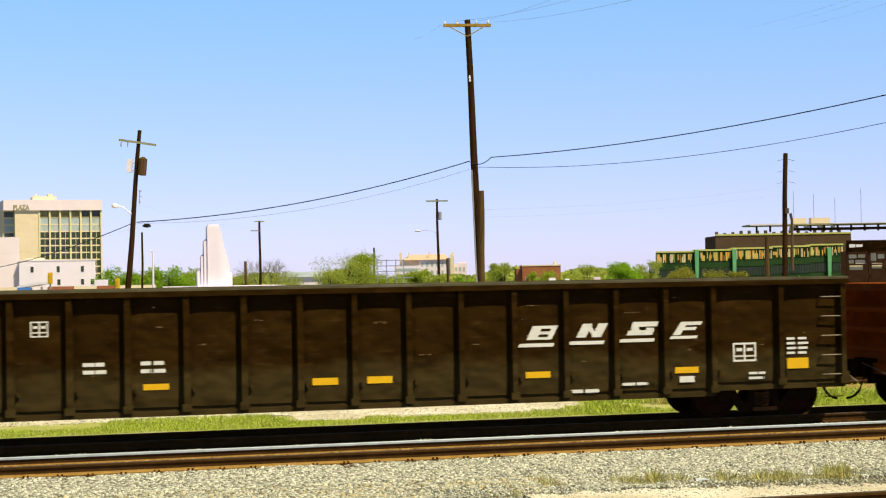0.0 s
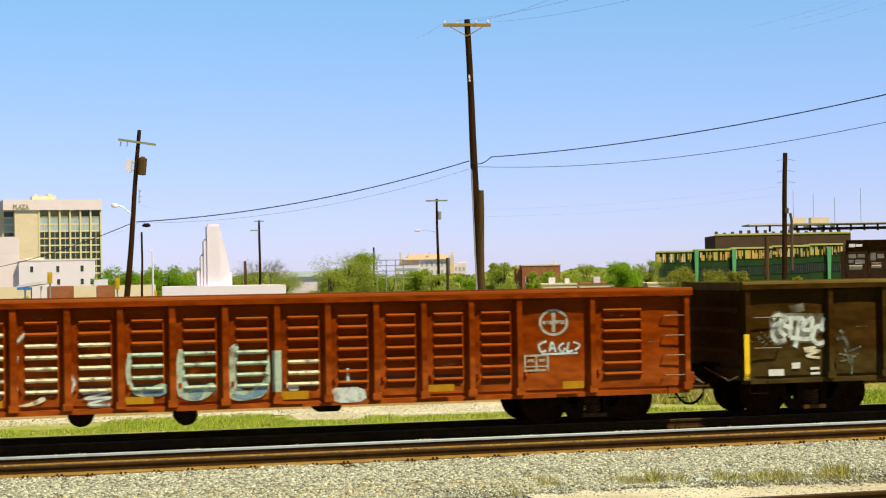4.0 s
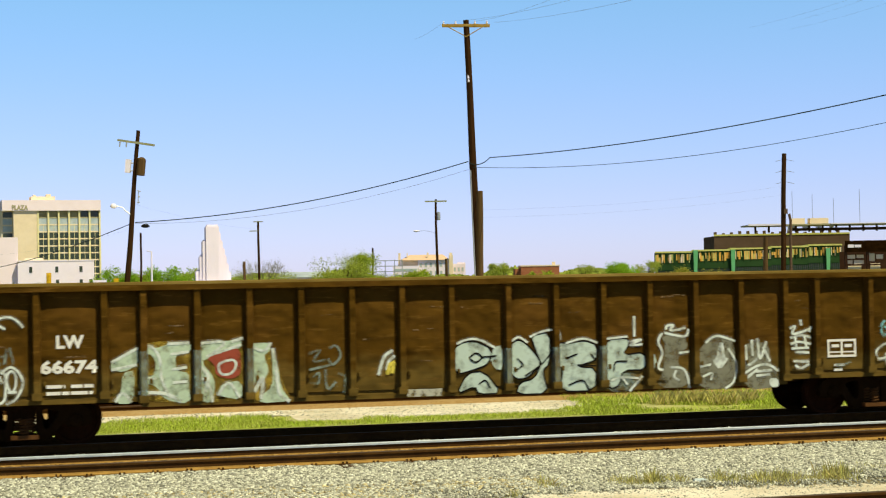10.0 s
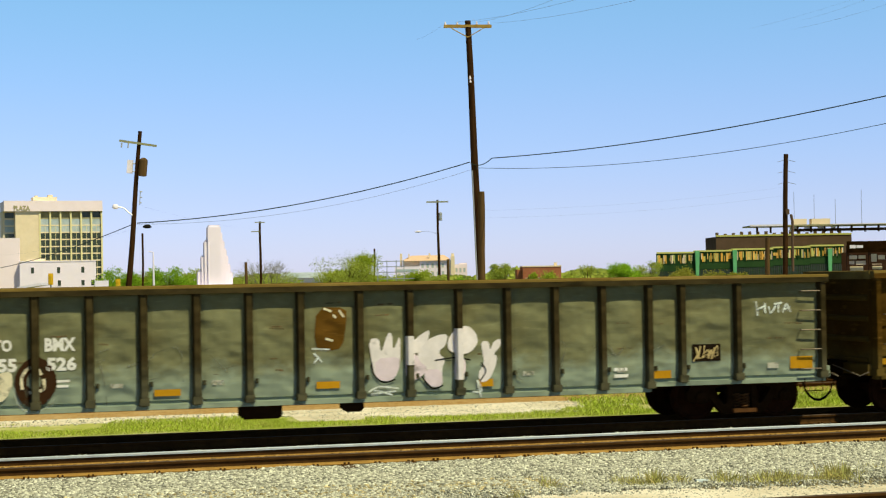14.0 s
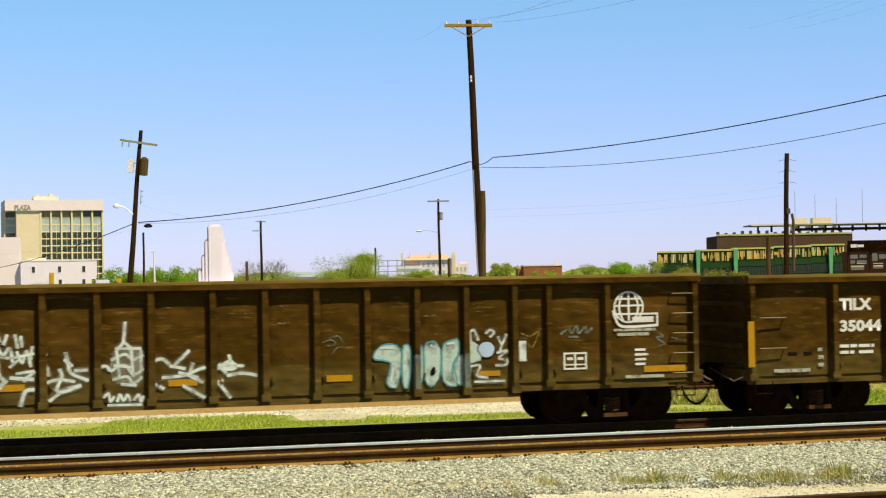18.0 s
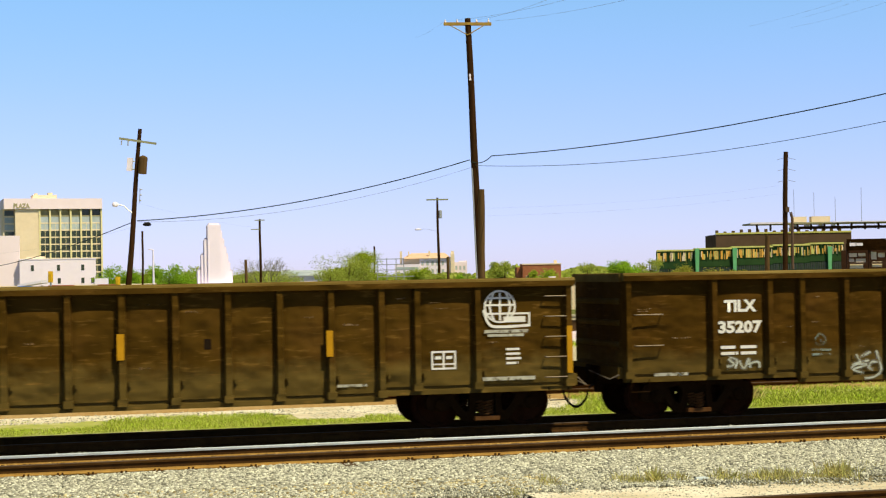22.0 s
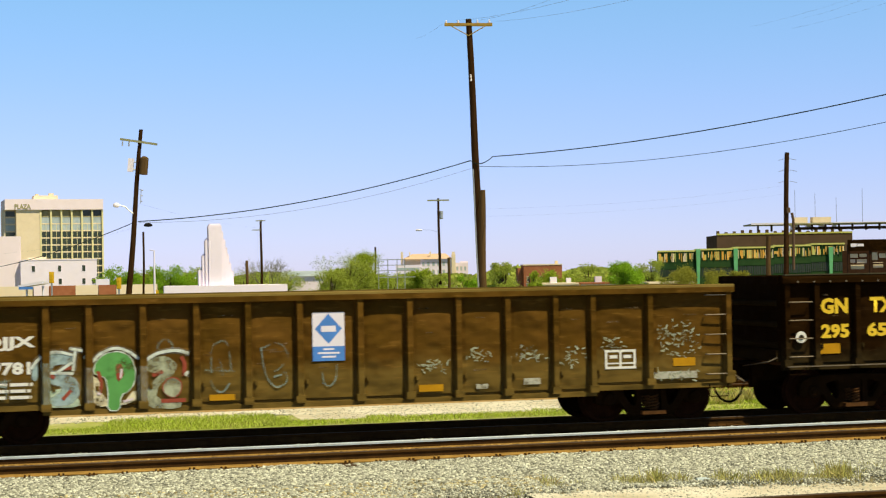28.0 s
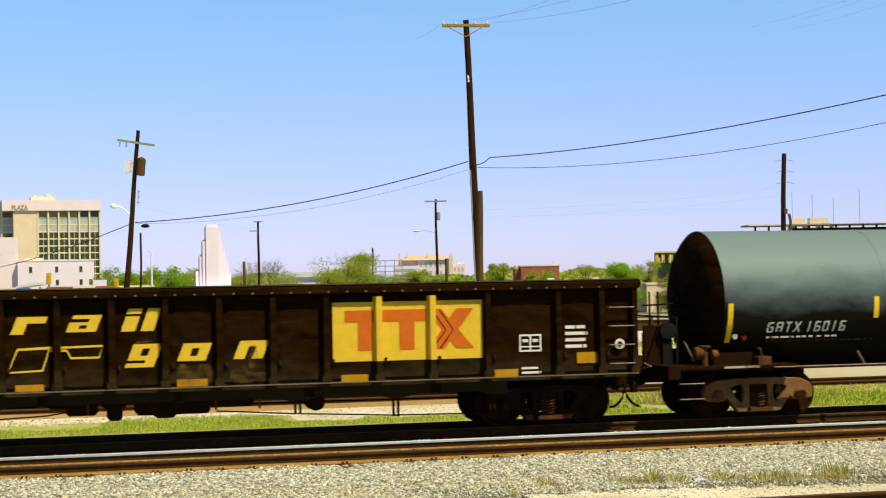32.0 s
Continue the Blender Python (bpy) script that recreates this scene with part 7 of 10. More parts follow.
plates(C, [(5.59, 5.73, 1.11, 1.57), (8.45, 8.58, 1.08, 1.53), (11.46, 11.59, 1.09, 1.55), (14.31, 14.45, 1.08, 1.54), (16.92, 17.04, 1.09, 1.55), (19.9, 19.99, 0.79, 1.67), (-0.01, 0.1, 0.78, 1.68)], M_YELLOWB, RY)
plates(C, [(3.28, 3.46, 0.96, 1.08), (6, 6.19, 0.94, 1.06), (7.9, 8.07, 0.94, 1.05), (9.86, 10.04, 0.94, 1.06), (11.81, 12, 0.93, 1.05), (14.7, 14.89, 0.92, 1.07), (1.05, 1.23, 0.97, 1.09), (0.55, 0.88, 0.84, 0.97)], M_LETTER)
stencil(C, 4.93, 5.3, 0.8, 1.05, 2, seed=41, cols=1)
stencil(C, 4, 4.4, 0.81, 1.06, 2, M_LETTERDIM, seed=42)
stencil(C, 1.45, 1.72, 0.79, 0.99, 2, seed=43, cols=1)
data_box(C, 17.21, 17.83, 1.14, 1.49)
stencil(C, 16.4, 16.71, 0.96, 1.26, 2, seed=44, cols=1)
sprayed(C, G_WHITE, 0.085, [[(0.65, 1.98), (0.8, 2.04), (0.96, 1.95), (0.69, 1.83), (0.65, 1.64), (0.75, 1.52), (0.93, 1.56)], [(0.84, 1.97), (0.81, 1.74), (0.94, 1.62)], [(1.06, 2.01), (1.01, 1.58)], [(0.88, 1.84), (1.09, 1.76)], [(1.0, 1.97), (1.32, 1.96)], [(1.23, 1.96), (1.15, 1.48), (1.12, 1.39)], [(1.36, 1.96), (1.3, 1.76), (1.47, 1.75), (1.5, 1.96), (1.32, 1.84)], [(1.03, 1.59), (1.44, 1.56), (1.56, 1.75)], [(1.77, 1.97), (1.7, 1.77), (1.77, 1.72)], [(1.76, 1.77), (1.6, 1.79), (1.49, 1.62), (1.59, 1.46), (1.77, 1.48)]], 0.006, "soft bluish white sprayed scrawl")
sprayed(C, G_MISTW, 0.16, [[(0.58, 1.9), (0.94, 1.99), (1.34, 1.98), (1.77, 1.97)], [(0.65, 1.67), (1.03, 1.7), (1.49, 1.67), (1.77, 1.87)], [(1.04, 2.14), (1.34, 2.19)]], 0.002, "thin pale overspray")
sprayed(C, G_CREAM, 0.05, [[(1.31, 1.36), (1.56, 1.38), (1.33, 1.31), (1.66, 1.31), (1.37, 1.22), (1.66, 1.17)]], 0.006, "cream sprayed zigzag")
sprayed(C, G_GREY, 0.07, [[(2.03, 1.53), (2.19, 1.55), (2.27, 1.39), (2.25, 1.32)], [(2.1, 1.7), (2.23, 1.63)]], 0.004, "faint grey sprayed hook")
sprayed(C, G_GREY, 0.035, [[(2.07, 1.24), (2.45, 1.17)], [(2.2, 1.34), (2.31, 1.03), (2.26, 0.91)], [(2.08, 1.09), (2.37, 1.12)], [(2.29, 1.28), (2.56, 1.37)], [(2.37, 1.18), (2.34, 0.82)], [(2.14, 1.16), (2.51, 1.23)]], 0.005, "faint grey sprayed scratches")
filled(C, G_MISTW, [(6.71, 1.87), (6.98, 1.73), (7.42, 1.83), (7.46, 1.51), (7.22, 1.47), (7.04, 1.41), (6.82, 1.5), (6.71, 1.5)], 0.002, "pale overspray")
sprayed(C, G_WHITE, 0.06, [[(6.76, 1.82), (6.8, 1.69), (6.98, 1.71), (6.75, 1.61), (6.75, 1.52)], [(6.92, 1.65), (7.04, 1.57), (6.97, 1.45)], [(7.13, 1.75), (7.15, 1.54)], [(7.23, 1.73), (7.26, 1.53), (7.41, 1.61)], [(7.39, 1.79), (7.44, 1.51)], [(6.84, 1.69), (7.4, 1.7)], [(6.86, 1.58), (7.34, 1.59)], [(6.83, 1.41), (7.29, 1.43)], [(7.04, 1.39), (7.11, 1.33), (7.01, 1.26), (7.05, 1.17)]], 0.006, "soft bluish white sprayed scrawl")
sprayed(C, G_WHITE, 0.07, [[(9.73, 1.62), (9.75, 1.42)], [(9.8, 1.82), (9.85, 1.47), (9.73, 1.42)], [(9.96, 1.82), (9.88, 1.48)], [(10.15, 1.87), (10.12, 1.54), (9.97, 1.45)], [(10.28, 1.87), (10.23, 1.65), (10.06, 1.44)], [(10.2, 1.52), (10.37, 1.68), (10.41, 1.51)], [(9.89, 1.36), (10.1, 1.3), (10.3, 1.37), (10.43, 1.31)], [(9.98, 1.3), (9.95, 1.05)], [(10.21, 1.24), (10.33, 1.32)], [(9.8, 1.66), (10.25, 1.67)]], 0.006, "soft bluish white sprayed fan")
sprayed(C, G_MISTW, 0.14, [[(10.16, 2.14), (10.13, 1.87)], [(9.78, 1.71), (10.07, 1.65), (10.36, 1.59)]], 0.002, "thin pale overspray")
sprayed(C, M_SCUFF, 0.02, [[(11.72, 1.72), (12.26, 1.75)], [(11.71, 1.55), (12.01, 1.53)], [(11.75, 1.39), (12.25, 1.59)], [(11.77, 1.16), (12.22, 1.2)], [(12.62, 1.63), (13.2, 1.64)], [(12.67, 1.45), (12.97, 1.45)], [(12.63, 1.23), (13.09, 1.26)], [(12.73, 1.34), (13.11, 1.13)], [(13.53, 1.7), (13.81, 1.71)], [(13.8, 1.24), (14.09, 1.24)], [(10.74, 1.63), (11.25, 1.64)], [(10.77, 1.39), (11.32, 1.41)]], 0.003, "pale scratch marks")

filled(C, G_SMEAR, [(18.2, 1.8), (18.7, 1.86), (19.3, 1.82), (19.28, 1.2), (19.1, 0.85), (18.5, 0.8), (18.3, 1.2)], 0.002, "thin grey-green smear of old paint")
flecks(C, G_GREY, 18.3, 19.2, 0.85, 1.7, 40, 39)
flecks(C, M_SCUFF, 11.6, 12.4, 0.9, 1.7, 40, 37)
flecks(C, M_SCUFF, 12.6, 13.3, 0.9, 1.65, 40, 38)
flecks(C, G_GREY, 0.05, 0.75, 1.3, 1.75, 24, 36)

# brown car with blue-white graffiti
D = gondola("dark brown gondola railway car covered with pale blue graffiti", 59.05, PATTERN, 2.93, 0.735, M_CARBROWND, M_CHORD)
CARS.append((D, 59.05))
lettering("car_letters", "LW", D, 2.21, 2.7, 1.76, 2, FACE, M_LETTER, "white stencilled letters")
lettering("car_number", "66674", D, 1.93, 2.93, 1.31, 1.56, FACE, M_LETTER, "white stencilled number")
stencil(D, 2.03, 2.89, 0.88, 1.12, 2, seed=51)
plates(D, [(0.13, 0.64, 1.41, 1.58)], M_REDP)
data_box(D, 17.18, 17.81, 1.18, 1.54)
stencil(D, 17.32, 17.56, 0.86, 1.05, 2, seed=70, cols=1)
plates(D, [(8.58, 9.26, 0.69, 0.83)], M_LETTERDIM)
sprayed(D, G_WHITE, 0.038, [[(0.61, 2.2), (0.77, 2.35), (0.99, 2.37), (1.16, 2.22), (1.1, 2.07), (0.88, 1.98), (0.71, 2.05), (0.66, 2.2)], [(0.89, 2.33), (0.91, 2.13)], [(0.73, 2.27), (0.89, 2.1)], [(1.15, 2.49), (1.16, 2.24)], [(1.16, 2.24), (1.34, 2.13)], [(1.05, 2.2), (1.24, 2.32), (1.43, 2.34), (1.56, 2.26), (1.65, 2.15)], [(0.97, 2.15), (1.08, 2.1)], [(0.67, 2.21), (0.77, 2.13), (0.73, 2.03)]], 0.006, "white sprayed fish-like loop")
sprayed(D, G_GREY, 0.045, [[(0.79, 1.78), (0.85, 1.53)], [(0.85, 1.71), (0.96, 1.74), (0.94, 1.52)], [(1.03, 1.74), (1.06, 1.52), (1.18, 1.54)], [(1.16, 1.72), (1.25, 1.67), (1.18, 1.6), (1.27, 1.51)], [(1.36, 1.79), (1.32, 1.51)], [(1.18, 1.64), (1.43, 1.66)], [(1.41, 1.81), (1.48, 1.51)]], 0.006, "grey-green sprayed letters")
sprayed(D, G_WHITE, 0.042, [[(0.13, 1.28), (0.24, 1.34), (0.33, 1.04), (0.43, 0.91), (0.56, 0.95), (0.57, 1.07), (0.46, 1.15), (0.54, 1.27), (0.45, 1.39), (0.35, 1.3)], [(0.71, 1.37), (0.86, 1.48), (0.98, 1.43), (1.03, 1.3)], [(0.77, 0.92), (0.92, 0.84), (1.17, 0.81), (1.32, 0.91), (1.33, 1.29), (1.25, 1.4), (1.09, 1.39)], [(1.02, 1.32), (1.09, 1.17), (1.12, 0.94)], [(1.23, 1.31), (1.28, 1.17)], [(1.25, 1.35), (1.42, 1.46), (1.57, 1.35), (1.63, 1.15), (1.51, 0.9), (1.34, 0.81)], [(0.5, 0.93), (0.77, 0.9)], [(1.37, 1.01), (1.53, 1.02)]], 0.006, "white outlined bubble letters")
sprayed(D, G_WHITE, 0.04, [[(0.6, 1.25), (0.67, 1.33), (0.75, 1.25), (0.75, 1.03), (0.67, 0.97), (0.6, 1.05)], [(1.36, 1.31), (1.44, 1.39), (1.51, 1.3), (1.5, 1.1), (1.43, 1.02), (1.37, 1.13)]], 0.006, "white outlined bubble letters", True)
filled(D, G_YELL, [(3.14, 0.84), (3.33, 1.17), (3.7, 1.81), (4.12, 1.86), (4.59, 1.82), (4.57, 0.73), (3.89, 0.76), (3.59, 0.93)], 0.0015, "ochre sprayed ground of a mural")
filled(D, G_YELL, [(4.68, 1.81), (5.17, 1.84), (5.54, 1.89), (5.52, 0.72), (4.83, 0.72), (4.67, 1.0)], 0.0015, "ochre sprayed ground of a mural")
filled(D, G_YELL, [(5.64, 1.76), (6.07, 1.77), (6.24, 1.05), (6.42, 0.69), (5.89, 0.69), (5.62, 0.76)], 0.0015, "ochre sprayed ground of a mural")
filled(D, G_MINT, [(3.16, 1.5), (3.64, 1.75), (3.64, 1.44), (3.39, 1.31), (3.16, 1.36)], 0.004, "pale mint sprayed mural letter")
filled(D, G_MINT, [(3.37, 1.31), (3.59, 1.34), (3.54, 0.74), (3.23, 0.75), (3.34, 0.99)], 0.004, "pale mint sprayed mural letter")
filled(D, G_MINT, [(3.72, 1.77), (3.96, 1.72), (4.17, 1.8), (4.59, 1.81), (4.58, 1.64), (4.3, 1.61), (4.32, 1.32), (4.55, 1.26), (4.54, 1.07), (4.57, 0.7), (4.1, 0.79), (3.95, 1.06), (3.71, 1.11), (3.72, 1.24), (3.9, 1.21), (3.96, 1.43), (3.89, 1.62), (3.72, 1.63)], 0.004, "pale mint sprayed mural letter")
filled(D, G_MINT, [(4.69, 1.81), (5.22, 1.82), (5.48, 1.86), (5.52, 1.7), (5.21, 1.63), (4.95, 1.53), (4.76, 1.47), (5.01, 1.15), (5.0, 0.88), (4.91, 0.7), (4.73, 0.77), (4.69, 1.41)], 0.004, "pale mint sprayed mural letter")
filled(D, G_MINT, [(5.15, 1.07), (5.5, 1.1), (5.5, 0.74), (5.04, 0.84)], 0.004, "pale mint sprayed mural letter")
filled(D, G_MINT, [(5.62, 1.77), (6.01, 1.78), (6.04, 1.63), (5.9, 1.55), (6.01, 1.27), (5.9, 1.08), (5.77, 1.17), (5.68, 0.86), (5.64, 0.86), (5.69, 1.28), (5.65, 1.54)], 0.004, "pale mint sprayed mural letter")
filled(D, G_MINT, [(6.05, 1.67), (6.16, 1.37), (6.21, 0.95), (6.4, 0.69), (5.8, 0.67), (5.89, 0.85), (6.05, 0.95), (6.07, 1.32)], 0.004, "pale mint sprayed mural letter")
filled(D, G_RED, [(4.85, 1.53), (5.27, 1.66), (5.48, 1.69), (5.5, 1.23), (5.31, 1.12), (5.03, 1.2), (5.01, 1.4)], 0.008, "red sprayed block")
sprayed(D, G_WHITE, 0.045, [[(5.09, 1.4), (5.32, 1.48), (5.4, 1.39), (5.31, 1.24), (5.13, 1.23)]], 0.012, "white sprayed ring", True)
sprayed(D, G_WHITE, 0.05, [[(3.17, 1.49), (3.64, 1.74)], [(3.17, 1.36), (3.39, 1.4), (3.62, 1.44)], [(3.23, 0.78), (3.36, 0.94), (3.52, 0.77)], [(3.72, 1.79), (3.91, 1.73), (4.03, 1.52), (4.06, 1.17), (4.21, 0.81)], [(4.17, 1.8), (4.56, 1.81)], [(4.22, 1.61), (4.55, 1.65)], [(4.24, 1.34), (4.51, 1.37)], [(4.25, 1.1), (4.52, 1.11)], [(3.72, 1.19), (3.96, 1.19)], [(4.7, 1.79), (5.19, 1.8), (4.9, 1.56)], [(4.86, 1.55), (5.27, 1.68), (5.49, 1.75)], [(5.32, 1.81), (5.53, 1.87)], [(4.73, 1.2), (4.92, 0.99), (4.96, 0.72)], [(5.06, 0.84), (5.26, 1.06), (5.46, 0.79)], [(5.63, 1.74), (5.9, 1.63), (6.04, 1.77)]], 0.01, "white sprayed outline")
sprayed(D, G_WHITE, 0.06, [[(6.07, 1.67), (6.13, 1.27), (6.19, 0.84), (6.38, 0.69)], [(5.66, 1.23), (5.7, 0.86), (5.88, 1.15), (5.85, 0.75)], [(4.72, 1.41), (4.89, 1.2), (4.83, 0.89)], [(3.64, 0.93), (4.1, 0.91), (4.41, 0.75)]], 0.01, "white sprayed outline")
sprayed(D, G_GREY, 0.045, [[(6.73, 1.54), (6.94, 1.61), (6.83, 1.41), (7.04, 1.43)], [(7.11, 1.64), (7.25, 1.68), (7.33, 1.5), (7.19, 1.34), (7.09, 1.45)], [(6.74, 1.25), (6.93, 1.29), (7.17, 1.34)], [(6.81, 1.12), (6.93, 1.19), (6.9, 1.0), (6.75, 1.02)], [(7.04, 1.26), (7.08, 0.9), (7.24, 1.02)], [(7.28, 1.18), (7.41, 1.1), (7.38, 0.8)], [(7.24, 0.92), (7.43, 0.95)]], 0.006, "grey-green sprayed scrawl")
sprayed(D, G_WHITE, 0.055, [[(8.04, 1.11), (8.15, 1.44), (8.32, 1.57)], [(8.2, 1.2), (8.25, 1.37), (8.36, 1.47)]], 0.006, "white sprayed streaks")
sprayed(D, G_LEMON, 0.07, [[(8.24, 1.3), (8.36, 1.35)], [(8.25, 1.29), (8.21, 1.12)], [(8.34, 1.33), (8.3, 1.14)]], 0.008, "yellow sprayed mark")
filled(D, G_BLUE, [(9.58, 1.65), (9.87, 1.72), (10.25, 1.54), (10.17, 1.25), (9.86, 1.15), (9.57, 1.08), (9.45, 1.27), (9.47, 1.49)], 0.004, "pale blue-white sprayed letter with dark outlines", G_BLACK, 0.03)
filled(D, G_BLUE, [(9.74, 1.1), (10.08, 1.13), (10.42, 0.7), (9.96, 0.69), (9.9, 0.85), (9.53, 0.7)], 0.007, "pale blue-white sprayed letter with dark outlines", G_BLACK, 0.03)
filled(D, G_BLUE, [(10.28, 1.58), (10.44, 1.61), (10.45, 1.14), (10.29, 1.16), (10.2, 1.36)], 0.005, "pale blue-white sprayed letter with dark outlines")
filled(D, G_BLUE, [(10.56, 1.59), (10.76, 1.71), (10.92, 1.63), (11.14, 1.37), (11.22, 1.22), (10.94, 0.97), (10.71, 0.95), (10.55, 1.13)], 0.004, "pale blue-white sprayed letter with dark outlines", G_BLACK, 0.03)
filled(D, G_BLUE, [(11.01, 1.77), (11.4, 1.84), (11.38, 1.22), (11.23, 1.11), (11.35, 0.66), (10.7, 0.66), (10.77, 0.89), (11.06, 0.95), (11.21, 1.22), (11.08, 1.55)], 0.007, "pale blue-white sprayed letter with dark outlines", G_BLACK, 0.03)
filled(D, G_BLUE, [(11.54, 1.63), (11.77, 1.61), (12.08, 1.66), (12.34, 1.56), (12.33, 1.28), (12.11, 1.21), (11.91, 1.16), (12.32, 1.12), (12.29, 0.68), (11.57, 0.69), (11.64, 1.1), (11.54, 1.21)], 0.004, "pale blue-white sprayed letter with dark outlines", G_BLACK, 0.03)
filled(D, G_BLUE, [(12.51, 1.65), (12.95, 1.69), (13.0, 1.56), (12.85, 1.35), (13.32, 1.4), (13.34, 1.05), (12.85, 1.06), (12.79, 0.78), (12.59, 0.69), (12.47, 0.97), (12.45, 1.19), (12.55, 1.35)], 0.004, "pale blue-white sprayed letter with dark outlines", G_BLACK, 0.03)
filled(D, G_BLUE, [(13.39, 1.36), (13.49, 1.4), (13.57, 1.15), (13.52, 1.07), (13.4, 1.09)], 0.004, "pale blue-white sprayed letter with dark outlines")
filled(D, G_GREY, [(12.56, 1.02), (12.81, 1.01), (13.23, 1.0), (13.25, 0.85), (13.01, 0.64), (12.53, 0.65)], 0.003, "grey sprayed fill")
sprayed(D, G_BLACK, 0.03, [[(9.79, 1.39), (9.92, 1.47), (10.04, 1.39), (9.92, 1.3), (9.8, 1.37)], [(10.02, 1.39), (10.32, 1.41)], [(10.73, 1.35), (10.84, 1.23), (10.72, 1.13)], [(10.88, 1.01), (11.21, 1.22), (11.41, 1.44)], [(11.93, 1.19), (12.31, 1.16)], [(12.21, 1.39), (12.31, 1.26)], [(12.67, 1.05), (12.71, 1.22), (12.95, 1.23)], [(11.7, 1.32), (11.94, 1.4)], [(9.97, 0.88), (10.1, 0.95), (10.19, 0.8)], [(11.75, 0.81), (12.04, 0.89), (12.16, 0.69)]], 0.013, "dark sprayed inner line")
sprayed(D, G_WHITE, 0.04, [[(9.55, 1.65), (9.75, 1.73), (10.0, 1.72), (10.3, 1.56)], [(10.57, 1.62), (10.76, 1.75), (10.95, 1.64)], [(10.99, 1.75), (11.22, 1.84), (11.54, 1.87), (11.59, 1.67)], [(11.71, 1.61), (12.06, 1.69), (12.34, 1.6)], [(12.51, 1.67), (12.96, 1.71)], [(12.61, 0.87), (12.82, 0.91), (12.94, 0.78)], [(12.98, 0.65), (13.25, 0.94)], [(12.98, 1.61), (13.24, 1.64), (13.0, 1.54), (13.26, 1.55)], [(13.1, 2.1), (13.1, 1.7)], [(12.81, 0.93), (13.17, 0.9)]], 0.014, "white sprayed outline")
filled(D, G_ASH, [(13.66, 1.73), (14.14, 1.67), (14.22, 1.47), (14.02, 1.36), (13.99, 1.14), (14.14, 1.05), (14.21, 0.69), (13.56, 0.69), (13.68, 1.04), (13.74, 1.46)], 0.004, "grey sprayed letter with a white rim")
filled(D, G_ASH, [(14.42, 1.37), (14.57, 1.55), (14.87, 1.68), (15.2, 1.56), (15.19, 0.63), (14.4, 0.64), (14.37, 1.13)], 0.004, "grey sprayed letter with a white rim")
filled(D, G_ASH, [(15.36, 1.48), (15.67, 1.54), (15.92, 1.47), (15.93, 1.08), (16.13, 0.91), (16.09, 0.63), (15.35, 0.58)], 0.004, "grey sprayed letter with a white rim")
filled(D, G_WHITE, [(14.86, 1.56), (14.96, 1.52), (14.97, 1.25), (15.06, 1.22), (14.86, 0.99), (14.69, 1.21), (14.79, 1.23)], 0.01, "white sprayed arrow")
sprayed(D, G_WHITE, 0.045, [[(13.68, 1.76), (13.59, 1.6), (13.67, 1.37), (13.58, 1.1), (13.68, 1.04)], [(13.72, 1.76), (14.14, 1.68), (14.22, 1.83)], [(13.95, 1.03), (13.91, 0.9), (14.02, 0.83)], [(13.8, 1.09), (14.12, 1.03), (14.23, 0.67)], [(13.76, 1.82), (13.77, 1.89), (13.91, 1.9), (13.84, 1.81), (13.99, 1.81), (14.16, 1.85)], [(14.57, 1.54), (14.81, 1.67), (15.2, 1.56)], [(15.05, 1.42), (15.22, 1.11), (15.15, 0.77), (14.97, 0.64)], [(14.41, 1.07), (14.68, 1.12)], [(14.5, 0.88), (14.7, 0.95), (14.67, 0.81)], [(14.02, 1.36), (14.22, 1.38)]], 0.01, "white sprayed rim")
sprayed(D, G_WHITE, 0.05, [[(15.42, 1.48), (15.46, 1.1), (15.66, 1.2)], [(15.55, 1.58), (15.56, 1.26)], [(15.67, 1.6), (15.72, 1.2), (15.86, 1.54)], [(15.79, 1.43), (15.93, 1.14)], [(15.38, 0.92), (15.66, 1.06), (15.91, 1.07), (16.11, 0.94)], [(15.63, 0.95), (15.97, 0.97)], [(15.63, 0.87), (15.93, 0.88)], [(15.38, 0.79), (15.66, 1.0)]], 0.01, "dense white sprayed scrawl")
filled(D, G_WHITE, [(15.9, 0.81), (16.1, 0.81), (16.11, 0.62), (15.92, 0.64)], 0.012, "white sprayed blot")
sprayed(D, G_WHITE, 0.045, [[(16.37, 1.77), (16.49, 1.82), (16.43, 1.67), (16.75, 1.74), (16.83, 1.8), (16.79, 1.7)], [(16.38, 1.59), (16.6, 1.64), (16.83, 1.59)], [(16.38, 1.47), (16.56, 1.51), (16.83, 1.46)], [(16.4, 1.38), (16.78, 1.39)], [(16.48, 1.31), (16.78, 1.29)], [(16.44, 1.13), (16.78, 1.11)], [(16.47, 1.05), (16.6, 0.99), (16.78, 1.07)], [(16.6, 1.95), (16.62, 1.83)], [(16.48, 1.62), (16.51, 1.4)], [(16.68, 1.63), (16.72, 1.4)]], 0.006, "dense white sprayed scrawl")
sprayed(D, G_TEALPALE, 0.045, [[(18.46, 1.89), (18.38, 1.79), (18.4, 1.61), (18.51, 1.62)], [(18.44, 1.76), (18.95, 1.77)], [(18.63, 1.89), (18.6, 1.56)], [(18.77, 1.85), (18.77, 1.6), (18.89, 1.77)], [(18.93, 1.85), (18.94, 1.6)], [(19.05, 1.87), (19.21, 1.9), (19.16, 1.66)], [(19.09, 1.71), (18.89, 1.43), (19.11, 1.53)], [(18.51, 1.69), (18.57, 1.61)]], 0.006, "pale teal sprayed letters")
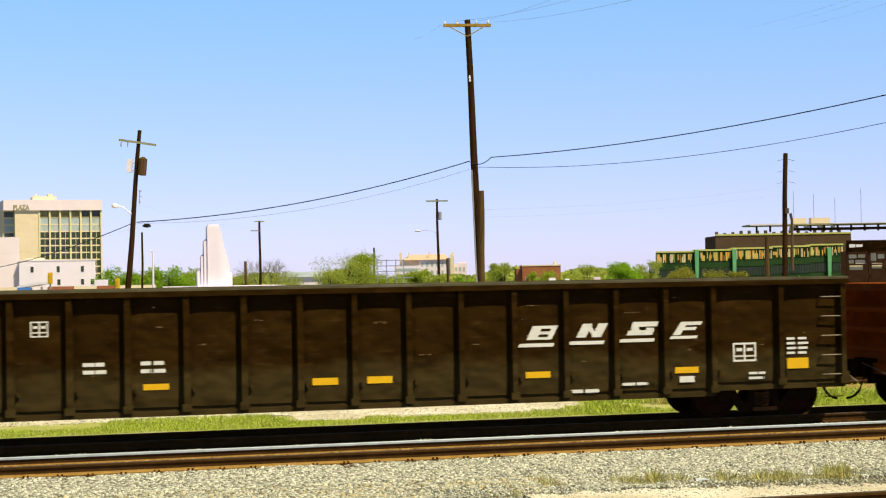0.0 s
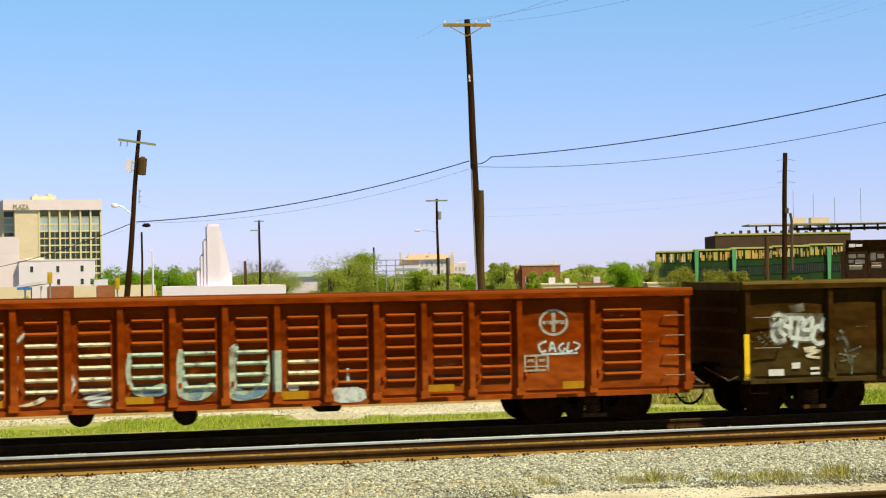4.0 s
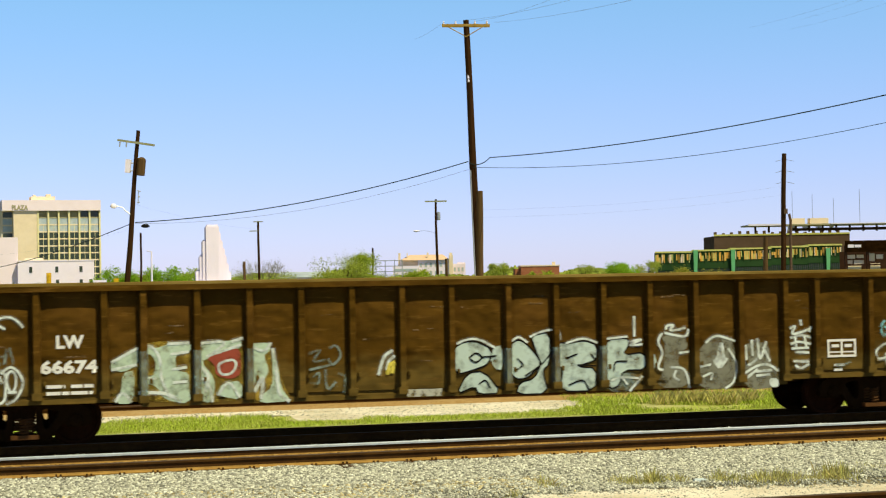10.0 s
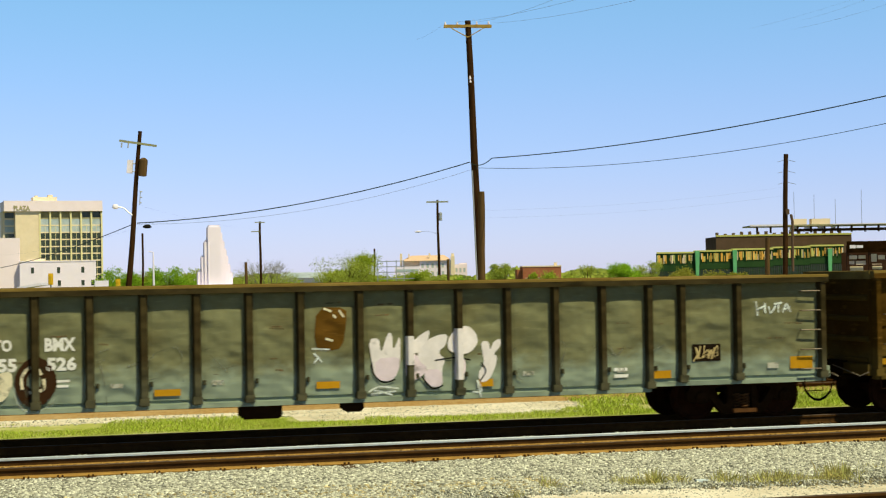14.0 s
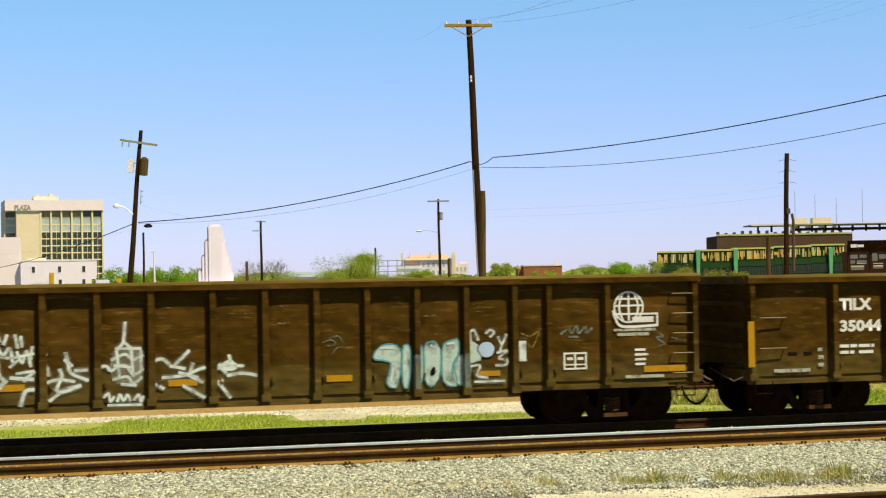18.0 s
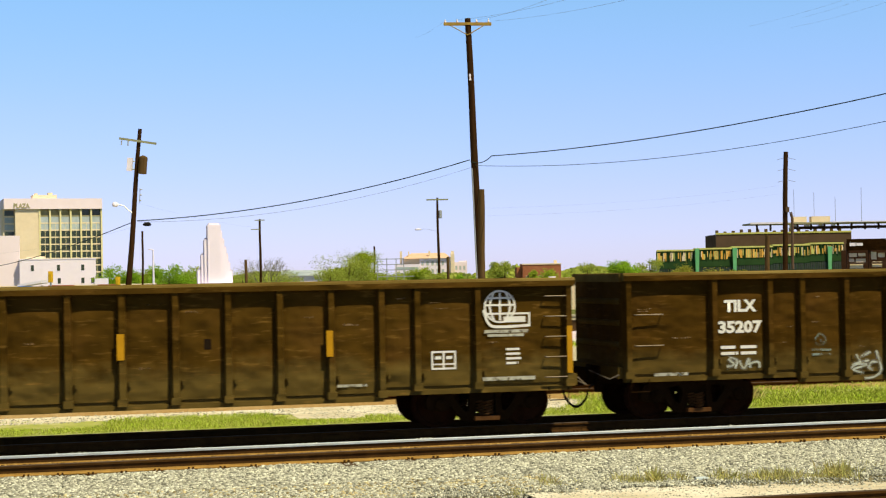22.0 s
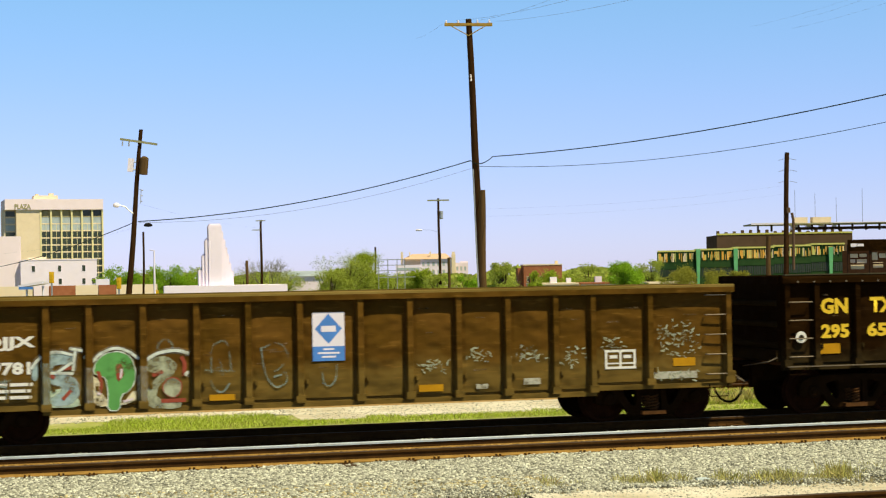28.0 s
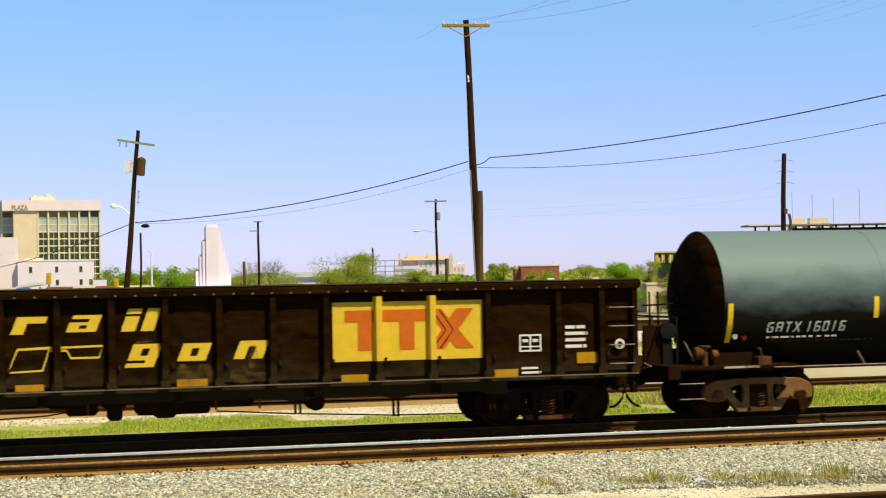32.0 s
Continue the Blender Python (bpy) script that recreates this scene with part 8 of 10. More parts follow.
sprayed(D, G_WHITE, 0.042, [[(18.47, 1.15), (18.29, 1.13), (18.26, 1.29), (18.48, 1.43), (18.77, 1.4), (18.82, 1.25), (18.64, 1.18)], [(18.47, 1.24), (18.49, 1.04), (18.58, 0.93), (18.7, 1.01), (18.73, 1.14)], [(18.8, 1.25), (18.94, 1.38), (19.15, 1.35), (19.29, 1.19), (19.17, 1.05), (18.84, 1.09)], [(18.68, 1.1), (18.7, 0.9), (18.91, 0.82), (19.12, 0.91), (19.28, 0.86)], [(18.82, 1.05), (18.99, 0.98), (19.03, 0.87)]], 0.006, "white outlined bubble letters")
sprayed(D, G_GREY, 0.05, [[(17.34, 1.03), (17.61, 1.05)], [(17.41, 0.96), (17.69, 1.09)]], 0.006, "grey-green sprayed mark")

coated_ribs(D, G_MISTB, [3.74, 4.70, 5.65], .76, 1.68)
coated_ribs(D, G_MISTB, [10.56, 11.51, 12.46], .80, 1.55)

# grey car
E = gondola("weathered grey gondola railway car with patched letters and graffiti", 80.13, PATTERN, 2.86, 0.69, M_CARGREY, M_CHORD, rib_paint=M_RIBGREY, under=[("box", 8.35, 9.11, 0.38, 0.82), ("box", 10.27, 10.64, 0.45, 0.81)])
CARS.append((E, 80.13))
lettering("car_letters", "TO", E, 3.99, 4.31, 1.74, 1.96, FACE, M_LETTER, "white stencilled letters")
lettering("car_letters", "BMX", E, 4.87, 5.41, 1.73, 1.97, FACE, M_LETTER, "white stencilled letters")
lettering("car_number", "655", E, 3.89, 4.39, 1.38, 1.63, FACE, M_LETTER, "white stencilled number")
lettering("car_number", "526", E, 4.9, 5.42, 1.38, 1.63, FACE - .004, M_LETTER, "white stencilled number")
plates(E, [(0.11, 0.56, 1.08, 1.28), (6.78, 7.25, 0.87, 0.99), (9.73, 10.17, 0.91, 1.04), (12.82, 13.11, 0.85, 0.99), (3.13, 3.52, 0.9, 1.02), (16.26, 16.7, 0.89, 1.04), (19.22, 19.7, 1, 1.24)], M_AMBER)
plates(E, [(6, 6.22, 1.04, 1.12), (7.82, 8.04, 1.04, 1.13), (13.7, 13.92, 1.03, 1.11), (15.59, 15.79, 1.03, 1.12), (18.73, 18.97, 1.02, 1.13)], M_LETTERDIM)
stencil(E, 5.07, 5.37, 1.04, 1.22, 2, seed=79, cols=1)
decal("repaint_patch", E, 17.15, 17.74, 1.2, 1.53, M_DKPATCH, FACE - .001, "dark repaint patch")
tag(E, 17.19, 17.7, 1.22, 1.5, M_LETTERTAN, 4, 87, .03)
stencil(E, 15.53, 15.87, 0.87, 1.12, 2, seed=88, cols=1)
sprayed(E, G_MINTPALE, 0.05, [[(0.72, 1.67), (0.92, 1.72), (1.25, 1.72)], [(0.91, 1.87), (1.07, 1.77), (1.11, 1.6)], [(0.92, 1.65), (1.04, 1.52), (1.23, 1.46)], [(1.18, 1.82), (1.05, 1.65)], [(0.77, 1.62), (1.03, 1.65)], [(1.02, 1.51), (1.25, 1.5), (1.12, 1.31)]], 0.006, "pale yellow-green sprayed star shape")
sprayed(E, G_YELL, 0.05, [[(0.98, 1.9), (1.29, 1.9)], [(1.07, 1.44), (1.33, 1.53), (1.54, 1.55)], [(1.33, 1.45), (1.56, 1.5)], [(1.08, 1.56), (1.12, 1.34)]], 0.005, "ochre sprayed marks")
sprayed(E, G_WHITE, 0.04, [[(0.16, 1.43), (0.23, 1.51), (0.36, 1.48), (0.4, 1.41), (0.29, 1.35), (0.16, 1.39)]], 0.006, "white sprayed ring", True)
sprayed(E, G_WHITE, 0.035, [[(0.69, 1.12), (0.66, 0.9)], [(0.53, 1.11), (0.87, 1.09)], [(0.84, 1.04), (0.78, 0.92), (0.96, 0.87)], [(0.36, 0.95), (0.47, 1.06)], [(0.51, 1.48), (0.57, 1.27)], [(0.25, 1.28), (0.63, 1.32)], [(1.04, 0.95), (1.08, 0.84)]], 0.006, "white sprayed letters")
filled(E, M_INNER, [(0.69, 1.3), (0.93, 1.29), (0.91, 1.16), (0.69, 1.18)], 0.004, "dark rusted patch")
filled(E, M_INNER, [(1.04, 1.17), (1.29, 1.17), (1.25, 0.99), (1.03, 1.01)], 0.004, "dark rusted patch")
filled(E, M_INNER, [(0.92, 1.32), (1.33, 1.33), (1.31, 1.23), (0.94, 1.22)], 0.004, "dark rusted patch")
filled(E, G_SKYPALE, [(2.07, 1.57), (2.33, 1.65), (2.44, 1.49), (2.61, 1.68), (2.79, 1.71), (2.91, 1.41), (2.88, 0.98), (2.58, 1.01), (2.6, 1.29), (2.5, 1.32), (2.47, 1.18), (2.26, 0.95), (2.16, 1.02)], 0.003, "light blue sprayed block letter")
filled(E, G_SKYPALE, [(2.99, 1.7), (3.5, 1.74), (3.52, 1.52), (3.31, 1.48), (3.29, 1.27), (3.57, 1.23), (3.56, 0.94), (2.98, 0.98), (2.97, 1.25), (3.13, 1.28), (3.15, 1.48), (2.99, 1.49)], 0.003, "light blue sprayed block letter")
filled(E, G_CREAM, [(3.65, 1.33), (3.85, 1.4), (3.89, 1.21), (4.0, 1.1), (4.07, 1.37), (4.3, 1.4), (4.32, 1.16), (4.19, 0.89), (3.96, 0.82), (3.77, 0.95)], 0.003, "cream sprayed letter")
filled(E, G_UMBER, [(4.36, 1.37), (4.56, 1.61), (4.84, 1.64), (5.06, 1.35), (5.08, 1.08), (4.89, 0.82), (4.66, 0.72), (4.45, 0.84), (4.34, 1.1)], 0.004, "dark brown sprayed disc")
filled(E, M_CARGREY, [(4.56, 1.31), (4.7, 1.41), (4.81, 1.25), (4.78, 1.08), (4.56, 1.09)], 0.007, "grey centre of the sprayed disc")
sprayed(E, G_CREAM, 0.055, [[(4.48, 1.07), (4.47, 1.26), (4.57, 1.43), (4.72, 1.45), (4.81, 1.32)], [(4.85, 1.25), (4.83, 1.06), (4.59, 1.01)]], 0.009, "cream sprayed rim")
sprayed(E, G_MISTW, 0.04, [[(4.34, 1.1), (4.39, 0.84), (4.6, 0.66), (4.91, 0.74), (5.06, 0.92)]], 0.004, "thin pale sprayed line")
sprayed(E, G_DIM, 0.025, [[(5.77, 1.69), (5.99, 1.75)], [(5.8, 1.62), (5.89, 1.21), (5.94, 0.73)], [(5.74, 1.52), (5.91, 1.56)], [(6.3, 1.42), (6.77, 1.58)], [(6.69, 1.51), (6.83, 1.66), (7.23, 1.71), (7.3, 1.12)], [(6.6, 1.14), (6.85, 1.21)], [(7.4, 1.71), (7.6, 1.64), (7.74, 1.7)], [(7.51, 1.54), (7.59, 1.16)], [(7.79, 1.59), (8.1, 1.26)], [(7.84, 1.26), (8.21, 1.38)]], 0.006, "thin faint sprayed lines")
filled(E, G_PINKW, [(10.72, 1.79), (10.92, 1.83), (10.95, 1.51), (11.09, 1.92), (11.17, 1.89), (11.18, 1.55), (11.33, 1.9), (11.31, 1.3), (11.22, 1.06), (11.01, 1.0), (10.84, 1.07), (10.77, 1.37)], 0.003, "white and pink sprayed letter")
filled(E, G_PINK, [(10.83, 1.43), (11.31, 1.46), (11.3, 1.25), (11.19, 1.04), (11.01, 1.0), (10.84, 1.08)], 0.006, "white and pink sprayed letter")
filled(E, G_PINKW, [(11.46, 1.88), (11.56, 1.74), (11.73, 1.87), (11.91, 1.96), (11.82, 1.66), (11.61, 1.49), (11.44, 1.54)], 0.003, "white and pink sprayed letter")
filled(E, G_PINKW, [(11.84, 1.76), (12.06, 1.85), (12.24, 1.86), (12.2, 1.65), (12.04, 1.52), (12.19, 1.38), (12.11, 1.2), (12.13, 0.89), (11.91, 0.86), (11.76, 1.0), (11.85, 1.23), (11.7, 1.34), (11.63, 1.5)], 0.005, "white and pink sprayed letter")
filled(E, G_PINK, [(11.43, 1.5), (11.66, 1.49), (11.85, 1.23), (11.74, 1.09), (11.6, 1.0), (11.41, 1.05)], 0.004, "white and pink sprayed letter")
filled(E, G_PINK, [(11.78, 1.21), (12.11, 1.2), (12.13, 0.9), (11.93, 0.87), (11.78, 1.0)], 0.008, "white and pink sprayed letter")
filled(E, G_PINKW, [(12.23, 1.75), (12.39, 1.95), (12.62, 2.02), (12.79, 1.87), (12.83, 1.68), (12.67, 1.49), (12.44, 1.47), (12.24, 1.55)], 0.003, "white and pink sprayed letter")
filled(E, G_PINK, [(12.38, 1.41), (12.56, 1.41), (12.59, 1.16), (12.46, 0.97), (12.35, 1.11)], 0.003, "white and pink sprayed letter")
filled(E, G_PINKW, [(12.88, 1.7), (13.03, 1.71), (13.06, 1.52), (13.12, 1.69), (13.27, 1.76), (13.27, 1.6), (13.12, 1.46), (13.2, 1.41), (13.15, 1.19), (13.03, 0.97), (12.87, 0.92), (12.81, 1.09), (12.94, 1.29), (12.91, 1.47)], 0.003, "white and pink sprayed letter")
sprayed(E, G_BLACK, 0.025, [[(11.98, 1.37), (12.36, 1.41), (12.67, 1.36)], [(10.77, 1.37), (10.82, 1.13), (11.0, 0.99), (11.22, 1.04)], [(11.71, 1.08), (11.93, 0.85), (12.13, 0.9)], [(12.88, 1.31), (12.96, 1.14), (12.85, 0.96)]], 0.01, "thin dark sprayed line")
filled(E, M_CARRUST, [(9.75, 2.41), (10.31, 2.4), (10.31, 2.12), (10.23, 1.65), (9.91, 1.59), (9.7, 1.71)], 0.002, "large bare rust patch")
sprayed(E, G_CREAM, 0.04, [[(9.88, 2.39), (10.03, 2.33)], [(9.91, 1.83), (10.05, 1.79)], [(10.06, 2.27), (10.11, 2.21)], [(10.17, 2.35), (10.26, 2.22)]], 0.006, "pale chips in the rust")
sprayed(E, G_WHITE, 0.03, [[(9.65, 1.65), (9.99, 1.63)], [(9.69, 1.57), (9.84, 1.4)], [(9.76, 1.48), (9.69, 1.38)], [(10.71, 0.82), (10.91, 0.91), (11.27, 0.87)], [(10.75, 0.78), (11.23, 0.82)], [(10.8, 0.86), (11.16, 0.75)], [(12.7, 0.76), (12.87, 0.77), (12.8, 0.97), (12.86, 0.66)]], 0.006, "white sprayed scribble")
sprayed(E, G_WHITE, 0.034, [[(18.51, 2.34), (18.54, 2.06)], [(18.55, 2.19), (18.69, 2.25)], [(18.7, 2.31), (18.7, 2.11)], [(18.78, 2.24), (18.82, 2.11), (18.93, 2.25)], [(18.89, 2.28), (19.07, 2.31)], [(18.99, 2.28), (18.98, 2.12)], [(19.07, 2.11), (19.16, 2.28), (19.24, 2.12)], [(19.1, 2.18), (19.22, 2.2)]], 0.006, "small white sprayed letters")
sprayed(E, G_DIM, 0.025, [[(13.48, 1.48), (13.56, 1.56), (13.59, 1.29), (13.52, 1.23)], [(13.63, 1.18), (13.58, 1.02), (13.69, 0.94)], [(13.38, 1.29), (13.56, 1.31)], [(14.43, 1.7), (14.55, 1.56), (14.47, 1.15), (14.58, 0.71)], [(15.1, 1.55), (15.3, 1.4), (15.42, 1.56), (15.58, 1.36), (15.74, 1.53)], [(15.33, 1.34), (15.85, 1.46)], [(16.38, 1.51), (16.67, 1.36)], [(16.32, 1.43), (16.56, 1.53)]], 0.006, "thin faint sprayed lines")

coated_ribs(E, G_SKYPALE, [3.05], .98, 1.24)
coated_ribs(E, G_SKYPALE, [3.05], 1.50, 1.72)
coated_ribs(E, G_PINKW, [11.51], 1.30, 1.84)
coated_ribs(E, G_PINKW, [12.46], 1.0, 1.96)

# three brown cars of one class
F = gondola("dark umber gondola railway car with white and blue graffiti", 101.17, PATTERN, 2.91, 0.68, M_CARBROWNB, M_CHORD)
CARS.append((F, 101.17))
lettering("car_letters", "TILX", F, 2.04, 2.71, 2.12, 2.36, FACE, M_LETTER, "white stencilled letters")
lettering("car_number", "35049", F, 1.99, 2.91, 1.71, 1.94, FACE, M_LETTER, "white stencilled number")
stencil(F, 1.99, 2.77, 1.2, 1.43, 2, seed=91)
plates(F, [(0.15, 1.06, 1.02, 1.14), (3.98, 4.46, 1.03, 1.16), (6.8, 7.24, 1.03, 1.15), (9.75, 10.27, 1.03, 1.15), (12.64, 13.12, 1.02, 1.14), (15.51, 15.97, 1.03, 1.13), (18.86, 19.72, 1.01, 1.13)], M_AMBER)
plates(F, [(16.35, 16.49, 1.29, 1.68)], G_WHITE)
data_box(F, 17.23, 17.7, 1.1, 1.43)
globe(F, 18.2, 19.17, 1.88, 2.61)
plates(F, [(18.26, 19.12, 1.81, 1.86), (18.33, 18.97, 1.72, 1.78), (18.48, 19.27, 0.9, 0.96)], M_LETTERDIM)
stencil(F, 18.68, 18.96, 1.1, 1.47, 4, seed=107, cols=1)
stencil(F, 1.13, 1.33, 0.96, 1.35, 2, M_LETTERDIM, seed=108, cols=1)
sprayed(F, G_WHITE, 0.065, [[(3.76, 1.38), (3.88, 1.43), (4.03, 1.36), (4.13, 1.19), (4.18, 0.96), (4.28, 0.88), (4.4, 0.96), (4.49, 1.22)], [(3.99, 1.45), (4.34, 1.57)], [(4.31, 1.2), (4.33, 1.55), (4.41, 1.69), (4.59, 1.67)], [(4.67, 1.58), (4.77, 1.46), (4.79, 1.23), (4.84, 1.02), (4.9, 0.91), (5.05, 0.95), (5.37, 1.23)], [(4.69, 1.56), (4.8, 1.64), (4.96, 1.68), (5.21, 1.7), (5.51, 1.66)], [(4.96, 1.66), (5.06, 1.49), (5.15, 1.28), (5.37, 1.21)], [(5.04, 1.39), (5.37, 1.44), (5.37, 1.17), (5.41, 0.96), (5.51, 0.92)]], 0.006, "bold white sprayed scrawl")
sprayed(F, G_WHITE, 0.065, [[(5.57, 1.77), (5.71, 1.77), (5.83, 1.65), (5.93, 1.7), (5.99, 1.96)], [(6.0, 1.94), (6.02, 1.71), (5.98, 1.5), (5.83, 1.47), (5.59, 1.49), (5.64, 1.38), (5.7, 1.26)], [(5.84, 1.46), (5.8, 1.26), (5.61, 1.06)], [(6.04, 1.83), (6.25, 1.81), (6.41, 1.62), (6.41, 1.3), (6.24, 1.08), (6.03, 0.98), (5.87, 1.06), (5.8, 1.26)], [(6.47, 1.85), (6.21, 1.8)], [(6.35, 1.36), (6.46, 1.06)]], 0.006, "bold white sprayed scrawl")
sprayed(F, G_WHITE, 0.065, [[(6.56, 1.85), (6.69, 1.84), (6.77, 1.55), (6.8, 1.33), (6.94, 1.19)], [(6.57, 1.01), (6.76, 1.06), (6.89, 1.19)], [(7.41, 1.05), (7.25, 1.02), (7.16, 0.75)], [(6.98, 1.27), (7.4, 1.23)], [(7.21, 1.2), (7.42, 1.38)]], 0.006, "bold white sprayed scrawl")
sprayed(F, G_WHITE, 0.05, [[(6.76, 2.07), (6.84, 1.9)], [(6.95, 2.04), (6.88, 1.85)], [(7.08, 2.04), (7.13, 1.78)], [(7.18, 2.01), (7.2, 1.8)], [(6.78, 1.81), (6.88, 1.68), (6.99, 1.79), (7.04, 1.54)], [(7.11, 1.74), (7.2, 1.53), (7.28, 1.74), (7.35, 1.45)], [(7.38, 1.82), (7.33, 1.51)], [(6.98, 1.45), (7.13, 1.58)], [(6.75, 1.69), (6.98, 1.62), (7.41, 1.69)], [(7.41, 1.38), (7.09, 1.34)]], 0.007, "dense white sprayed scrawl")
sprayed(F, G_WHITE, 0.055, [[(7.5, 1.75), (7.62, 1.64)], [(7.52, 1.56), (7.62, 1.43), (7.65, 1.27)], [(7.95, 1.7), (8.01, 1.36)], [(7.92, 1.57), (8.07, 1.44)], [(8.0, 1.4), (8.07, 1.3), (8.35, 1.18)], [(7.49, 1.11), (7.79, 1.21), (8.11, 1.17)], [(7.84, 1.41), (7.88, 1.26), (7.79, 1.03), (7.94, 1.0), (8.22, 1.1)], [(8.22, 1.1), (7.94, 1.03), (7.65, 0.83)], [(8.09, 1.36), (8.34, 1.37)], [(7.49, 1.36), (7.6, 1.27)], [(8.46, 1.39), (8.65, 1.43), (8.72, 1.34)]], 0.006, "bold white sprayed scrawl")
sprayed(F, G_WHITE, 0.05, [[(9.0, 2.22), (8.96, 1.86), (8.87, 1.75)], [(8.96, 1.86), (9.1, 1.74)], [(8.82, 1.74), (9.28, 1.73)], [(8.74, 1.53), (8.98, 1.63), (9.14, 1.53), (9.31, 1.62)], [(8.73, 1.33), (8.97, 1.44), (9.14, 1.26), (9.31, 1.37)], [(8.76, 1.18), (9.02, 1.23), (9.13, 1.11), (9.29, 1.22)], [(8.84, 1.71), (8.89, 1.23)], [(9.1, 1.7), (9.13, 1.22)], [(9.27, 1.7), (9.27, 1.32)], [(8.79, 1.44), (9.14, 1.39)], [(8.91, 1.1), (9.19, 1.07)]], 0.007, "dense white sprayed scrawl")
filled(F, G_MISTW, [(8.79, 1.72), (9.03, 1.78), (9.3, 1.71), (9.3, 1.11), (9.02, 1.03), (8.74, 1.17), (8.72, 1.49)], 0.002, "thin pale overspray")
sprayed(F, G_WHITE, 0.045, [[(8.6, 0.86), (8.69, 0.94), (8.72, 0.79), (8.79, 0.89)], [(8.84, 0.78), (8.89, 0.91), (8.96, 0.8), (9.02, 0.91), (9.08, 0.78)], [(9.13, 0.8), (9.22, 0.9), (9.26, 0.77), (9.3, 0.88)], [(8.67, 0.73), (9.28, 0.72)]], 0.007, "white sprayed letters")
sprayed(F, G_WHITE, 0.055, [[(9.45, 1.47), (9.64, 1.53), (9.78, 1.42)], [(9.78, 1.4), (10.06, 1.34)], [(10.14, 1.68), (9.87, 1.41)], [(10.2, 1.45), (10.13, 1.24)], [(9.63, 1.19), (10.02, 1.22), (10.24, 1.3), (10.42, 1.36)], [(10.13, 1.21), (10.38, 1.08)], [(10.01, 1.04), (10.41, 0.8)], [(9.46, 1.11), (9.68, 0.99)], [(9.93, 1.28), (10.29, 1.17)]], 0.006, "bold white sprayed scrawl")
sprayed(F, G_WHITE, 0.055, [[(10.51, 1.31), (10.69, 1.33), (10.8, 1.23)], [(10.85, 1.58), (10.87, 1.44)], [(10.51, 1.1), (10.66, 1.05), (10.87, 0.78)], [(10.8, 1.19), (11.08, 1.23), (11.36, 1.18)], [(10.65, 1.39), (11.12, 1.36)], [(10.57, 1.05), (10.74, 1.12)]], 0.006, "bold white sprayed scrawl")
filled(F, G_WHITE, [(10.69, 1.41), (10.86, 1.5), (11.03, 1.38), (10.96, 1.28), (10.76, 1.28)], 0.005, "white sprayed blot")
sprayed(F, G_GREY, 0.02, [[(12.57, 1.75), (12.75, 1.79), (12.82, 1.71), (12.66, 1.68)], [(12.68, 1.81), (12.87, 1.86), (12.97, 1.72)], [(12.63, 1.62), (12.72, 1.51), (12.86, 1.65), (13.05, 1.63)]], 0.006, "thin faint sprayed swirl")
sprayed(F, G_GREY, 0.04, [[(4.88, 1.86), (5.11, 1.96), (5.42, 1.99)], [(4.95, 1.92), (5.44, 1.93)], [(5.03, 1.82), (5.23, 1.81)]], 0.005, "faint sprayed scribble")
sprayed(F, G_GREY, 0.03, [[(0.93, 1.92), (1.07, 1.94), (1.01, 1.85), (1.16, 1.88), (1.06, 1.78), (1.16, 1.78)], [(1.12, 1.71), (1.41, 1.65)], [(3.2, 1.79), (3.3, 1.82), (3.36, 1.74)], [(3.23, 1.79), (3.46, 1.76)]], 0.005, "faint sprayed scribble")
filled(F, G_BLUE, [(13.51, 1.41), (13.55, 1.56), (13.71, 1.68), (13.93, 1.69), (14.06, 1.58), (14.06, 1.29), (13.98, 0.86), (13.83, 0.87), (13.76, 0.98), (13.88, 1.33), (13.75, 1.38)], 0.004, "fat pale blue sprayed letter with teal outlines", G_TEAL, 0.03)
filled(F, G_BLUE, [(14.08, 1.65), (14.2, 1.68), (14.25, 1.49), (14.19, 0.86), (14.09, 0.85), (14.06, 1.18)], 0.004, "fat pale blue sprayed letter with teal outlines", G_TEAL, 0.03)
filled(F, G_BLUE, [(14.31, 1.67), (14.45, 1.67), (14.51, 1.38), (14.46, 0.96), (14.32, 0.91)], 0.004, "fat pale blue sprayed letter with teal outlines", G_TEAL, 0.03)
filled(F, G_BLUE, [(14.5, 1.68), (14.72, 1.73), (14.83, 1.53), (14.8, 1.05), (14.65, 0.84), (14.51, 0.94), (14.47, 1.27)], 0.004, "fat pale blue sprayed letter with teal outlines", G_TEAL, 0.03)
filled(F, G_BLUE, [(14.84, 1.65), (15.02, 1.73), (15.17, 1.76), (15.17, 1.46), (15.05, 1.26), (15.15, 0.87), (14.97, 0.85), (14.83, 0.99)], 0.004, "fat pale blue sprayed letter with teal outlines", G_TEAL, 0.03)
filled(F, G_BLUE, [(15.03, 1.26), (15.14, 1.44), (15.28, 1.44), (15.42, 1.24), (15.34, 0.93), (15.18, 0.86), (15.05, 0.98)], 0.004, "fat pale blue sprayed letter with teal outlines", G_TEAL, 0.03)
filled(F, G_BLACK, [(14.6, 1.16), (14.69, 1.26), (14.72, 1.12), (14.62, 1.05)], 0.012, "dark gap in the letter")
sprayed(F, G_WHITE, 0.04, [[(13.65, 1.61), (13.92, 1.62)], [(14.14, 1.54), (14.11, 1.18)], [(14.39, 1.57), (14.37, 1.28)], [(14.61, 1.65), (14.73, 1.56)], [(14.93, 1.66), (15.09, 1.68)], [(13.91, 1.29), (13.85, 0.98)], [(15.14, 1.36), (15.29, 1.35)]], 0.013, "white sprayed shine")
